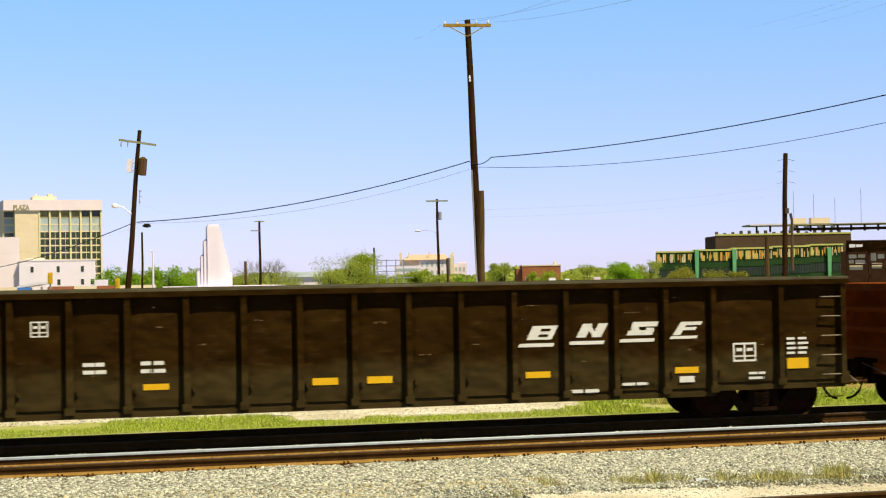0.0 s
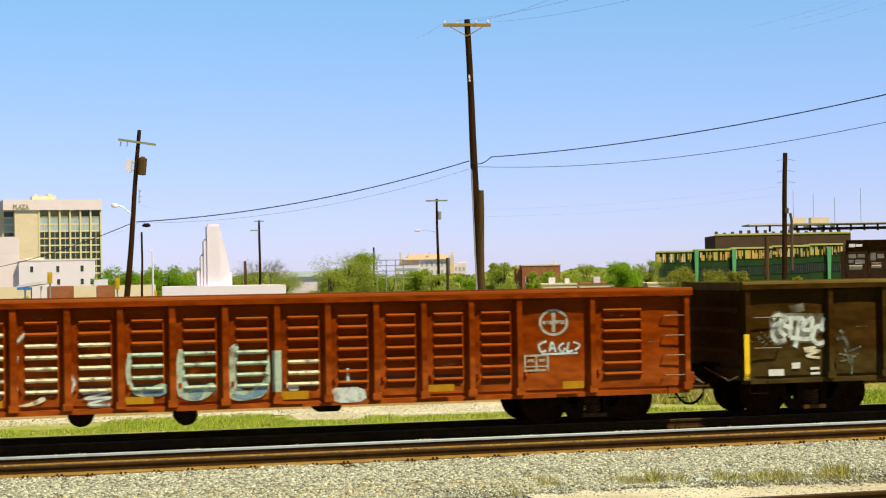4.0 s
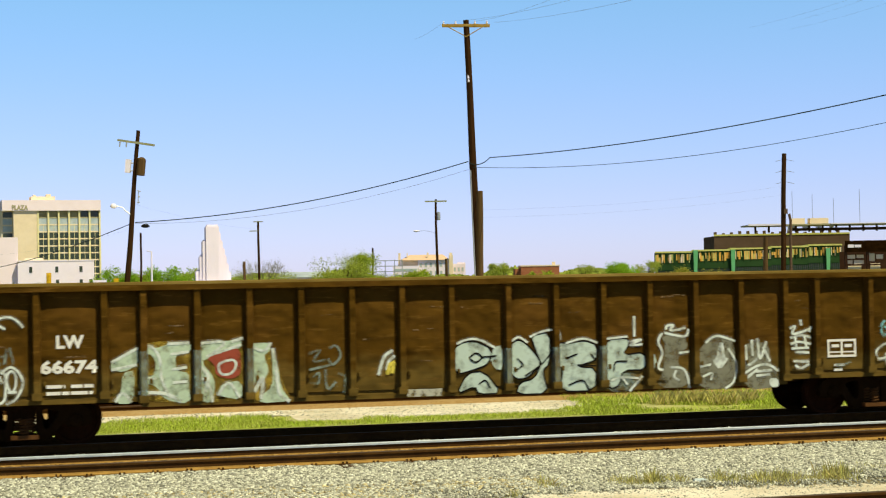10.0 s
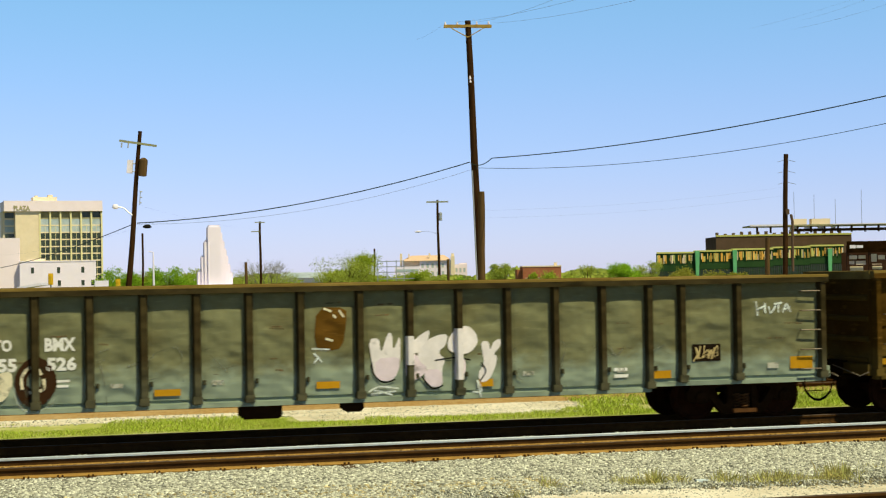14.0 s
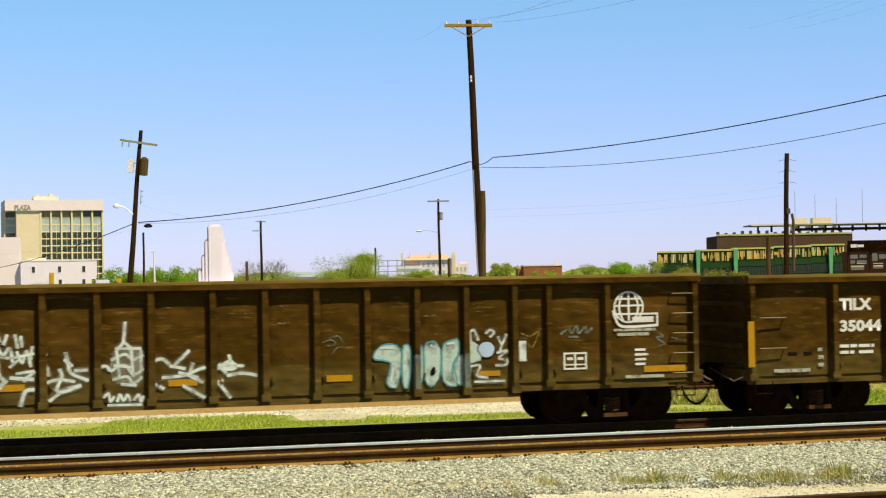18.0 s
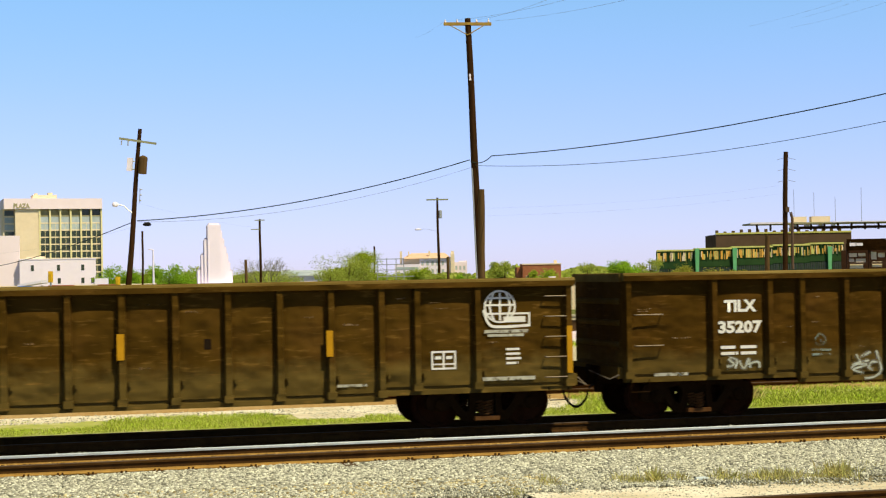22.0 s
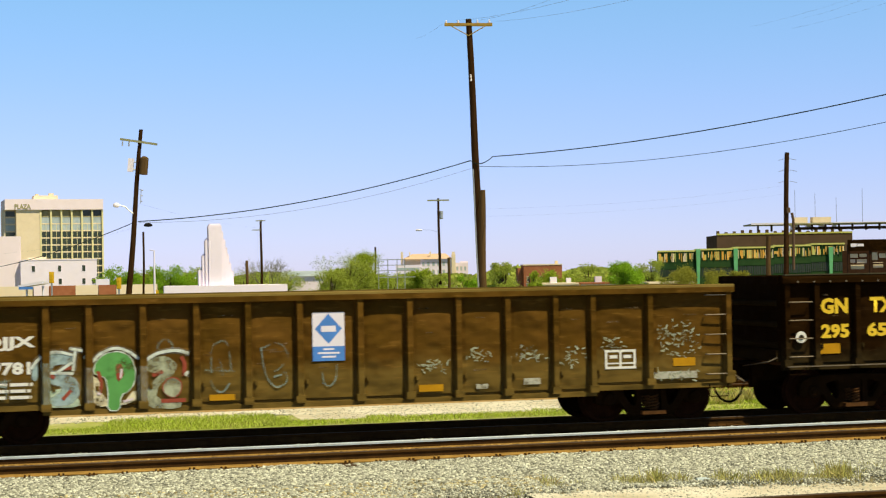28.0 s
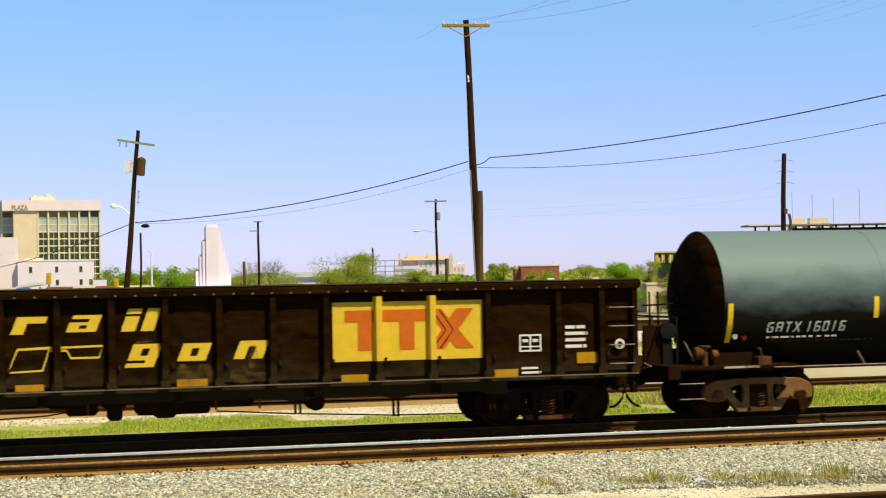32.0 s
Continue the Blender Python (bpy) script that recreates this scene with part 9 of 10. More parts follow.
filled(F, G_BLUE, [(15.23, 1.61), (15.52, 1.71), (15.63, 1.34), (15.46, 1.3), (15.3, 1.25)], 0.003, "fat pale blue sprayed letter with teal outlines")
filled(F, G_SKYPALE, [(15.51, 1.56), (15.63, 1.69), (15.8, 1.69), (15.89, 1.55), (15.81, 1.39), (15.63, 1.37)], 0.006, "sky blue sprayed disc", G_BLACK, 0.02)
sprayed(F, G_WHITE, 0.04, [[(15.41, 1.64), (15.39, 1.85), (15.47, 1.9), (15.55, 1.71)], [(15.7, 1.83), (15.78, 1.9), (15.86, 1.85), (15.77, 1.76)], [(15.93, 1.78), (16.01, 1.63), (16.1, 1.82)], [(16.01, 1.63), (15.97, 1.49)], [(15.9, 1.46), (16.11, 1.5), (15.94, 1.36), (16.11, 1.33), (16.06, 1.23), (15.87, 1.23)], [(15.3, 1.2), (15.57, 1.24), (15.51, 1.05), (15.73, 1.0)], [(15.46, 0.93), (16.07, 0.93)]], 0.01, "thin white sprayed scrawl")
sprayed(F, G_GREY, 0.04, [[(17.18, 1.78), (17.34, 1.89), (17.4, 1.8), (17.51, 1.94), (17.54, 1.79), (17.68, 1.92), (17.7, 1.79), (17.82, 1.9)], [(17.34, 1.73), (17.54, 1.73)], [(19.15, 1.78), (19.26, 1.69), (19.12, 1.68), (19.29, 1.54), (19.14, 1.5)], [(19.44, 1.67), (19.74, 1.59)], [(19.49, 1.54), (19.61, 1.66)]], 0.006, "faint pale sprayed scribble")
sprayed(F, G_YELL, 0.025, [[(16.39, 1.83), (16.56, 1.76), (16.74, 1.85), (16.69, 1.69), (16.58, 1.54), (16.5, 1.68)]], 0.006, "faint tan sprayed mark")

coated_ribs(F, G_MISTB, [14.36, 15.31], .82, 1.48)

G = gondola("dark umber gondola railway car with amber strips and dented panels", 122.2, PATTERN, 2.84, 0.65, M_CARBROWNB, M_CHORD)
CARS.append((G, 122.2))
lettering("car_letters", "TILX", G, 2, 2.71, 2.11, 2.35, FACE, M_LETTER, "white stencilled letters")
lettering("car_number", "35044", G, 2, 2.91, 1.68, 1.92, FACE, M_LETTER, "white stencilled number")
stencil(G, 1.99, 2.81, 1.18, 1.43, 2, seed=111)
plates(G, [(-0.03, 0.1, 1.04, 1.94), (2.99, 3.11, 1.46, 1.94), (5.57, 5.69, 1.50, 1.96), (8.43, 8.55, 1.53, 1.99), (11.42, 11.55, 1.5, 1.97), (15.21, 15.33, 1.46, 1.94), (19.85, 19.96, 1.02, 1.92)], M_AMBER, RY)
data_box(G, 17.21, 17.69, 1.15, 1.5)
globe(G, 18.2, 19.16, 1.91, 2.65)
plates(G, [(18.25, 19.12, 1.81, 1.87), (18.31, 19.03, 1.74, 1.79), (18.2, 19.24, 0.91, 0.98), (0.56, 1.34, 0.91, 0.98), (15.42, 15.98, 0.88, 0.93)], M_LETTERDIM)
stencil(G, 18.67, 18.99, 1.17, 1.52, 4, seed=112, cols=1)
decal("dent_hole", G, 12.98, 13.11, 1.65, 1.84, M_DKPATCH, FACE, "dark rusted hole")
decal("repaint_patch", G, 0.86, 1.06, 1.24, 1.31, M_DKPATCH, FACE, "dark worn bracket mark")
decal("repaint_patch", G, 1.2, 1.38, 1.24, 1.31, M_DKPATCH, FACE, "dark worn bracket mark")
stencil(G, 1.51, 1.65, 0.93, 1.38, 3, M_LETTERDIM, seed=113, cols=1)

H = gondola("dark umber gondola railway car with small white scrawls", 143.23, PATTERN, 2.90, 0.74, M_CARBROWN, M_CHORD, under=[("box", 8.42, 9.15, 0.39, 0.87), ("box", 9.58, 10.76, 0.51, 0.82)])
CARS.append((H, 143.23))
lettering("car_letters", "TILX", H, 2.1, 2.79, 2.1, 2.34, FACE, M_LETTER, "white stencilled letters")
lettering("car_number", "35207", H, 1.97, 2.9, 1.68, 1.93, FACE, M_LETTER, "white stencilled number")
stencil(H, 2.02, 2.85, 1.2, 1.44, 2, seed=121)
data_box(H, 17.24, 17.71, 1.15, 1.49)
globe(H, 18.24, 19.17, 1.9, 2.62)
plates(H, [(18.29, 19.14, 1.82, 1.88), (18.36, 19.06, 1.74, 1.8), (18.25, 19.24, 0.89, 0.97), (0.62, 1.32, 0.89, 0.95), (9.76, 10.23, 0.89, 0.96), (15.44, 16.02, 0.86, 0.92)], M_LETTERDIM)
plates(H, [(15.61, 15.83, 1.09, 1.19)], M_DKPATCH)
for a in ((18.34, 18.62, 0.97, 1.17), (18.86, 19.19, 1, 1.24)):
    draw(H, a, (10, 10), .055, G_AZURE, [[(0, 10), (.5, 3), (5, 0), (9.5, 3), (8.5, 8), (5, 9), (3, 6), (5, 4), (7, 6)]], .004, "small azure sprayed swirl")
stencil(H, 18.71, 18.99, 1.23, 1.54, 3, seed=143, cols=1)
sprayed(H, G_SCRAWL, 0.038, [[(2.16, 1.18), (2.29, 1.07), (2.13, 1.03)], [(2.19, 1.21), (2.35, 1.15), (2.31, 0.99)], [(2.39, 1.15), (2.5, 0.99), (2.6, 1.17), (2.63, 0.99)], [(2.54, 1.06), (2.79, 1.11), (2.83, 0.99)]], 0.006, "thin white sprayed scrawl")
sprayed(H, G_SCRAWL, 0.038, [[(4.77, 0.89), (4.92, 1.0), (5.15, 0.98), (4.85, 0.89), (5.09, 0.82)], [(4.83, 0.99), (5.2, 1.07)], [(4.92, 1.2), (5.02, 1.02)], [(5.03, 1.15), (5.24, 1.24)], [(5.38, 1.03), (5.26, 1.03), (5.19, 0.93), (5.29, 0.87)], [(5.36, 1.26), (5.43, 1.07), (5.46, 0.86), (5.32, 0.74), (5.09, 0.71)]], 0.006, "thin white sprayed scrawl")
sprayed(H, G_SCRAWL, 0.038, [[(5.84, 1.46), (6.06, 1.21)], [(6.06, 1.19), (6.02, 1.51), (6.08, 1.74), (6.2, 1.81), (6.35, 1.74), (6.41, 1.59)], [(6.07, 1.25), (6.25, 1.4), (6.38, 1.47)]], 0.006, "thin white sprayed scrawl")
sprayed(H, G_SCRAWL, 0.038, [[(5.58, 1.16), (5.67, 1.0)], [(5.7, 0.9), (5.88, 1.0), (6.11, 0.95), (5.76, 0.86), (6.06, 0.83)], [(5.83, 1.11), (5.94, 0.88)], [(5.99, 1.14), (6.04, 0.83)], [(6.13, 1.15), (6.19, 0.83), (6.3, 1.0)], [(6.42, 1.17), (6.24, 0.99), (6.43, 0.83)]], 0.006, "thin white sprayed scrawl")
sprayed(H, G_SCRAWL, 0.038, [[(7.64, 1.06), (7.66, 0.84), (7.77, 0.78), (7.61, 0.81)], [(7.74, 1.08), (7.79, 0.87), (7.86, 1.04)], [(7.93, 1.07), (7.95, 0.86), (8.04, 1.04)], [(8.12, 1.1), (8.08, 0.86), (8.23, 1.06)], [(8.01, 0.76), (8.21, 0.81), (8.38, 0.89), (8.16, 0.94)], [(7.83, 1.19), (8.04, 1.18)], [(7.84, 0.71), (8.11, 0.72)], [(7.69, 0.95), (8.16, 0.96)]], 0.006, "thin white sprayed scrawl")
sprayed(H, G_SCRAWL, 0.038, [[(10.83, 1.57), (10.89, 1.47)], [(11.04, 1.38), (10.79, 1.34), (10.69, 1.22), (10.88, 1.23), (11.32, 1.32)], [(11.04, 1.48), (10.96, 1.08)], [(11.2, 1.51), (11.14, 1.26), (11.25, 1.04), (11.14, 1.01)], [(10.68, 1.05), (10.9, 1.11)], [(10.77, 1.06), (10.72, 0.66)], [(10.83, 1.09), (10.92, 0.97)]], 0.006, "thin white sprayed scrawl")
sprayed(H, G_SCRAWL, 0.038, [[(11.65, 1.23), (11.6, 1.36), (11.72, 1.42), (11.89, 1.37), (11.8, 1.27), (11.62, 1.23)], [(11.7, 1.21), (11.66, 0.8)], [(11.81, 1.2), (11.67, 0.8)], [(11.85, 1.18), (12.1, 1.23), (11.77, 0.84)], [(11.87, 1.43), (12.04, 1.48), (12.09, 1.28)], [(11.94, 1.27), (12.33, 1.33)], [(12.19, 1.41), (12.01, 0.96), (12.19, 0.77)], [(12.32, 1.06), (12.05, 0.72)], [(12.28, 1.45), (12.31, 1.27), (12.17, 1.11)]], 0.006, "thin white sprayed scrawl")
sprayed(H, G_SCRAWL, 0.038, [[(13.49, 1.48), (13.61, 1.54), (13.65, 1.4), (13.55, 1.24)], [(13.67, 1.6), (13.81, 1.47)], [(13.6, 1.32), (13.84, 1.4), (13.76, 1.22), (13.9, 1.35), (13.97, 1.23)], [(13.9, 1.18), (14.2, 1.34)], [(13.71, 1.01), (13.89, 1.12), (14.06, 1.17)], [(13.78, 0.99), (14.01, 0.97)], [(14.09, 1.51), (13.95, 1.22)], [(13.58, 1.41), (13.96, 1.47)]], 0.006, "thin white sprayed scrawl")
sprayed(H, G_SCRAWL, 0.038, [[(14.48, 1.28), (14.47, 1.58), (14.69, 1.62), (14.53, 1.47)], [(14.59, 1.31), (14.57, 1.54), (14.74, 1.51)], [(14.78, 1.78), (14.82, 1.62)], [(14.68, 1.25), (14.83, 1.49), (14.95, 1.24)], [(14.97, 1.55), (14.99, 1.31), (15.14, 1.55)], [(14.67, 1.45), (15.14, 1.41)], [(14.75, 1.03), (14.95, 1.2)], [(14.81, 0.92), (15.04, 1.14)], [(14.99, 1.36), (15.1, 1.12)]], 0.006, "thin white sprayed scrawl")
sprayed(H, G_SCRAWL, 0.038, [[(16.33, 1.59), (16.56, 1.65), (16.47, 1.41)], [(16.35, 1.48), (16.69, 1.59)], [(16.42, 1.72), (16.63, 1.44)], [(16.72, 1.85), (16.67, 1.53), (16.8, 1.64), (16.67, 1.71)], [(16.49, 1.62), (16.81, 1.49)]], 0.006, "thin white sprayed scrawl")
sprayed(H, G_SCRAWL, 0.038, [[(17.38, 1.8), (17.22, 1.82), (17.07, 1.69), (17.09, 1.57), (17.42, 1.68)], [(17.47, 2.03), (17.39, 1.55)], [(17.44, 1.97), (17.59, 1.6)], [(17.62, 1.61), (17.76, 1.9), (17.86, 2.0), (17.84, 1.84), (17.69, 1.76)], [(17.57, 1.56), (17.92, 1.57)], [(17.61, 1.9), (17.55, 1.68)]], 0.006, "thin white sprayed scrawl")
sprayed(H, G_GREY, 0.045, [[(4.03, 1.51), (4.14, 1.63), (4.26, 1.51), (4.18, 1.41), (4.04, 1.44)], [(3.95, 1.32), (4.38, 1.3)], [(3.96, 1.22), (4.38, 1.22)], [(4.09, 1.56), (4.2, 1.46)]], 0.006, "faint grey sprayed emblem")

# shorter rusty car with the blue sign
I = gondola("shorter rust-brown gondola railway car with green and white graffiti", 164.5, [0, 1.68, 2.86, 3.61, 4.56, 5.51, 6.45, 7.40, 8.53, 9.47, 10.41, 11.37, 12.32, 13.07, 14.23, 15.95],
            2.67, 0.62, M_CARRUST, M_CHORD, trucks=1.55, raise_to=2.9)
CARS.append((I, 164.5))
lettering("car_letters", "DJJX", I, 1.8, 2.69, 1.73, 1.98, FACE, M_LETTER, "white stencilled letters")
lettering("car_number", "9781", I, 1.9, 2.6, 1.3, 1.53, FACE, M_LETTER, "white stencilled number")
stencil(I, 1.82, 2.66, 0.82, 1.16, 3, seed=151)
plates(I, [(0.11, 0.58, 0.93, 1.14), (5.74, 6.2, 0.73, 0.84), (9.64, 10.11, 0.76, 0.89), (14.72, 15.18, 1.09, 1.25)], M_AMBER)
plates(I, [(14.32, 15.21, 0.85, 0.99), (11.68, 12.02, 0.83, 0.95), (10.75, 10.98, 0.78, 0.87)], M_LETTERDIM)
data_box(I, 13.32, 13.95, 1.07, 1.44)
x0, x1, z0, z1 = 7.64, 8.24, 1.39, 2.29
sign = part("company_sign", Shape().box(x0, x1, FACE - .012, FACE - .004, z0, z1), M_SIGNW, I, "white and blue painted sign plate")
cxm, czm, hw, hh = (x0 + x1) / 2, z1 - (z1 - z0) * .34, (x1 - x0) * .42, (z1 - z0) * .31
dm = Shape().add([(cxm - hw, FACE - .014, czm), (cxm, FACE - .014, czm - hh), (cxm + hw, FACE - .014, czm), (cxm, FACE - .014, czm + hh)], [(0, 1, 2, 3)])
dm.add([(x0, FACE - .014, z0), (x1, FACE - .014, z0), (x1, FACE - .014, z0 + (z1 - z0) * .30), (x0, FACE - .014, z0 + (z1 - z0) * .30)], [(0, 1, 2, 3)])
part("blue_field", dm, M_BLUE, sign, "blue diamond and band")
wb = Shape()
for a in ((cxm - hw * .55, cxm + hw * .55, czm - hh * .2, czm + hh * .2), (cxm - .1, cxm + .1, z0 + .2, z0 + .235), (cxm - .2, cxm + .2, z0 + .13, z0 + .165), (cxm - .13, cxm + .13, z0 + .06, z0 + .095)):
    wb.add([(a[0], FACE - .017, a[2]), (a[1], FACE - .017, a[2]), (a[1], FACE - .017, a[3]), (a[0], FACE - .017, a[3])], [(0, 1, 2, 3)])
part("white_bar", wb, M_SIGNW, sign)
filled(I, G_MINT, [(2.8, 0.97), (3.19, 1.06), (3.43, 0.85), (3.44, 0.69), (2.78, 0.71)], 0.002, "pale green sprayed ground")
filled(I, G_POWDER, [(2.81, 1.62), (3.06, 1.7), (3.34, 1.65), (3.33, 1.46), (3.01, 1.47), (2.95, 1.35), (3.24, 1.28), (3.41, 1.18), (3.45, 0.93), (3.3, 0.74), (2.96, 0.72), (2.84, 0.85), (3.06, 0.94), (3.15, 1.06), (2.93, 1.13), (2.81, 1.26), (2.76, 1.43)], 0.004, "light blue sprayed letter", G_MISTW, 0.03)
filled(I, G_POWDER, [(2.63, 1.48), (2.72, 1.58), (2.72, 1.18), (2.61, 1.2)], 0.003, "light blue sprayed letter")
sprayed(I, G_WHITE, 0.05, [[(2.61, 1.4), (2.75, 1.58), (3.02, 1.69), (3.33, 1.63)], [(3.27, 1.75), (3.5, 1.7)], [(3.37, 1.71), (3.33, 1.34)], [(3.03, 1.31), (3.32, 1.5)], [(2.91, 1.32), (3.34, 1.3)], [(2.84, 0.87), (2.9, 0.97)]], 0.012, "white sprayed outline")
sprayed(I, G_RED, 0.06, [[(2.81, 1.48), (2.89, 1.32), (3.01, 1.23)], [(3.29, 1.0), (3.14, 0.84)], [(3.17, 1.39), (3.31, 1.4)]], 0.011, "dark red sprayed shade")
filled(I, G_CREAM, [(3.62, 1.29), (3.8, 1.16), (3.83, 0.88), (4.14, 0.68), (4.43, 1.02), (4.42, 0.73), (3.61, 0.68)], 0.002, "cream sprayed ground")
filled(I, G_GREEN, [(3.68, 1.3), (3.72, 1.49), (3.88, 1.64), (4.15, 1.68), (4.35, 1.57), (4.43, 1.33), (4.41, 1.1), (4.29, 0.94), (4.17, 0.9), (4.14, 0.61), (3.92, 0.62), (3.94, 0.93), (3.9, 1.21), (3.78, 1.24)], 0.005, "green sprayed letter", G_WHITE, 0.02)
sprayed(I, G_WHITE, 0.05, [[(3.52, 1.6), (3.66, 1.5), (3.8, 1.63), (4.06, 1.73), (4.31, 1.66), (4.48, 1.53)]], 0.012, "white sprayed arc")
filled(I, G_RED, [(4.06, 1.44), (4.19, 1.46), (4.22, 1.23), (4.1, 1.11)], 0.011, "dark red sprayed shade")
sprayed(I, G_PINK, 0.04, [[(4.18, 1.36), (4.16, 1.19)], [(3.74, 0.94), (3.81, 0.92)], [(4.2, 0.77), (4.38, 0.82)]], 0.014, "pinkish sprayed slit")
sprayed(I, G_RED, 0.06, [[(3.76, 1.33), (3.82, 1.12), (3.79, 0.92)]], 0.01, "dark red sprayed shade")
filled(I, G_ASH2, [(4.56, 1.42), (4.72, 1.55), (4.99, 1.57), (5.18, 1.41), (5.09, 1.21), (4.84, 1.06), (4.77, 0.8), (5.25, 0.75), (5.21, 0.6), (4.61, 0.64), (4.61, 0.91), (4.72, 1.11), (4.88, 1.25), (4.64, 1.29)], 0.004, "pale grey-green sprayed letter")
filled(I, G_ASH2, [(4.89, 1.01), (4.98, 1.16), (5.13, 1.18), (5.25, 1.08), (5.22, 0.89), (5.09, 0.8), (4.94, 0.87)], 0.007, "pale grey-green sprayed disc", G_RED, 0.02)
filled(I, G_CREAM, [(4.46, 1.33), (4.62, 1.2), (4.61, 0.69), (4.46, 0.68)], 0.002, "cream sprayed ground")
sprayed(I, G_WHITE, 0.055, [[(4.62, 1.51), (4.83, 1.62), (5.14, 1.66), (5.38, 1.6)], [(4.46, 1.55), (4.6, 1.47), (4.54, 1.38)], [(5.3, 1.2), (5.36, 1.28)]], 0.012, "white sprayed arc")
sprayed(I, G_RED, 0.07, [[(5.24, 1.55), (5.3, 1.41), (5.28, 1.2)], [(4.72, 1.22), (4.91, 1.29)], [(4.87, 0.76), (5.31, 0.76)]], 0.01, "dark red sprayed shade")
sprayed(I, G_GREY, 0.035, [[(4.83, 1.77), (4.96, 1.87), (5.09, 1.76), (5.02, 1.64), (4.85, 1.68)]], 0.006, "thin grey sprayed ring", True)
sprayed(I, G_GREY, 0.04, [[(1.79, 1.09), (2.04, 1.18), (2.34, 1.21)], [(2.14, 1.32), (2.19, 0.89)], [(1.94, 1.14), (2.19, 1.09)]], 0.006, "grey sprayed scratch over the number")
sprayed(I, G_GREY, 0.035, [[(5.78, 1.24), (5.79, 1.64), (5.87, 1.77), (6.03, 1.8), (6.1, 1.63), (6.14, 1.28)], [(5.66, 1.29), (6.21, 1.25)], [(5.76, 1.1), (5.84, 0.93), (5.99, 0.89), (6.11, 1.05)], [(5.93, 1.49), (5.99, 1.18)], [(5.71, 1.23), (5.92, 1.34)], [(6.69, 1.68), (6.73, 1.34), (6.82, 1.07), (6.97, 0.94), (7.14, 1.02), (7.14, 1.18), (6.99, 1.25)], [(6.72, 1.66), (6.93, 1.74), (7.09, 1.69), (7.18, 1.5), (7.05, 1.3), (6.92, 1.23)], [(6.92, 1.13), (7.07, 1.17)], [(7.81, 1.23), (7.85, 0.99), (7.95, 0.93), (8.06, 1.05), (8.09, 1.32)]], 0.006, "thin grey sprayed outlines")

coated_ribs(I, G_MISTB, [2.86], .72, 1.5)
coated_ribs(I, G_MISTW, [3.61, 4.56], .72, 1.4)
for k, a in enumerate(((9.5, 10.25, 1.08, 1.38, 34), (10.5, 11.05, 1.26, 1.58, 26), (11.42, 12.15, 1.24, 1.56, 36), (12.38, 12.95, 1.05, 1.6, 34), (13.2, 13.75, 1.4, 1.72, 22), (0.5, 1.3, 1.05, 1.55, 40), (14.35, 15.3, 1.25, 2.0, 90), (14.2, 15.3, 0.8, 1.05, 30))):
    flecks(I, G_ASH2, *a, 160 + k)

# black car with yellow shapes
J = gondola("black gondola railway car with yellow letters and yellow panel", 181.52, [0, .73, 1.62, 2.97, 4.18, 5.13, 6.11, 7.1, 8.1, 9.07, 10.02, 10.97, 11.94, 12.92, 13.91, 14.9, 15.93, 17.0, 18.4, 19.27, 20.03],
            2.81, 0.99, M_CARJET, M_CARJET, trucks=1.72, raise_to=0.0, step=0, ladder=False, scuffs=7)
CARS.append((J, 181.52))
JL = 20.03
for a in ((9.22, 9.78, .53, .88), (9.95, 10.22, .42, .66), (9.85, 10.3, .64, .88), (10.45, 11.8, .50, .85), (10.78, 11.18, .44, .55), (11.8, 12.6, .60, .85), (8.91, 9.3, .66, .88)):
    part("brake_gear", Shape().prism([(a[0], a[3]), (a[1], a[3]), (a[1], a[2] + .05), (a[1] - .05, a[2]), (a[0] + .05, a[2]), (a[0], a[2] + .05)], -1.15, -.7, "y"), M_TRUCK, J, "dark brake gear under the sill")
part("reservoir", Shape().lathe([(-1.2, .1), (-1.16, .17), (-.7, .17), (-.66, .1)], 16, "y", (13.76, 0, .64)), M_TRUCK, J, "dark round air reservoir", None, True)
for sy in (-1.26, 1.26):
    part("lower_sill", Shape().box(2.6, JL - 2.6, sy - .04, sy + .04, .74, .99), M_CARJET, J)
for x in (4.07, 5.98, 7.87, 13.4, 15.27, 17.2):
    part("gusset", Shape().prism([(x - .42, .745), (x + .42, .745), (x + .12, .67), (x - .12, .67)], -1.29, -1.23, "y"), M_CARJET, J)
for x in (9.6, 11.9, 12.7):
    part("pipe_clip", Shape().box(x - .02, x + .02, -1.22, -1.18, .56, .75), M_SPRING, J)
part("sill_edge", Shape().box(.05, JL - .05, -1.60, -1.54, .998, 1.016), M_GRAB, J, "thin pale lower edge")
part("chord_edge", Shape().box(.02, JL - .02, -1.585, -1.50, 2.811, 2.835), M_CHORDGREY, J, "thin pale top edge")
bolt = Shape().lathe([(-.02, .018), (0, .022)], 6).mesh("rivet", M_GRAB)
for k in range(56):
    link("rivet", bolt, J, pose(.3 + k * .35, -1.585, 2.68))
for x, z, d in ((4.07, .29, 0), (5.98, .40, 0), (7.87, .47, 0), (13.36, .43, .09), (15.22, .32, .09), (17.1, .30, .09)):
    for o in {0, d}:
        part("hanger", Shape().box(x + o - .022, x + o + .022, -1.22, -1.18, z, .75), M_TRUCK, J)
for rod in ([(2.9, .31), (8.89, .56), (9.5, .60)], [(11.9, .54), (13.3, .44), (15.2, .345), (17.3, .31)], [(3.1, .68), (9.3, .67)], [(11.8, .62), (17.2, .58)]):
    part("brake_pipe", Shape().tube([(x, -1.2 if z < .57 else -.6, z) for x, z in rod], .014, 5), M_TRUCK, J)
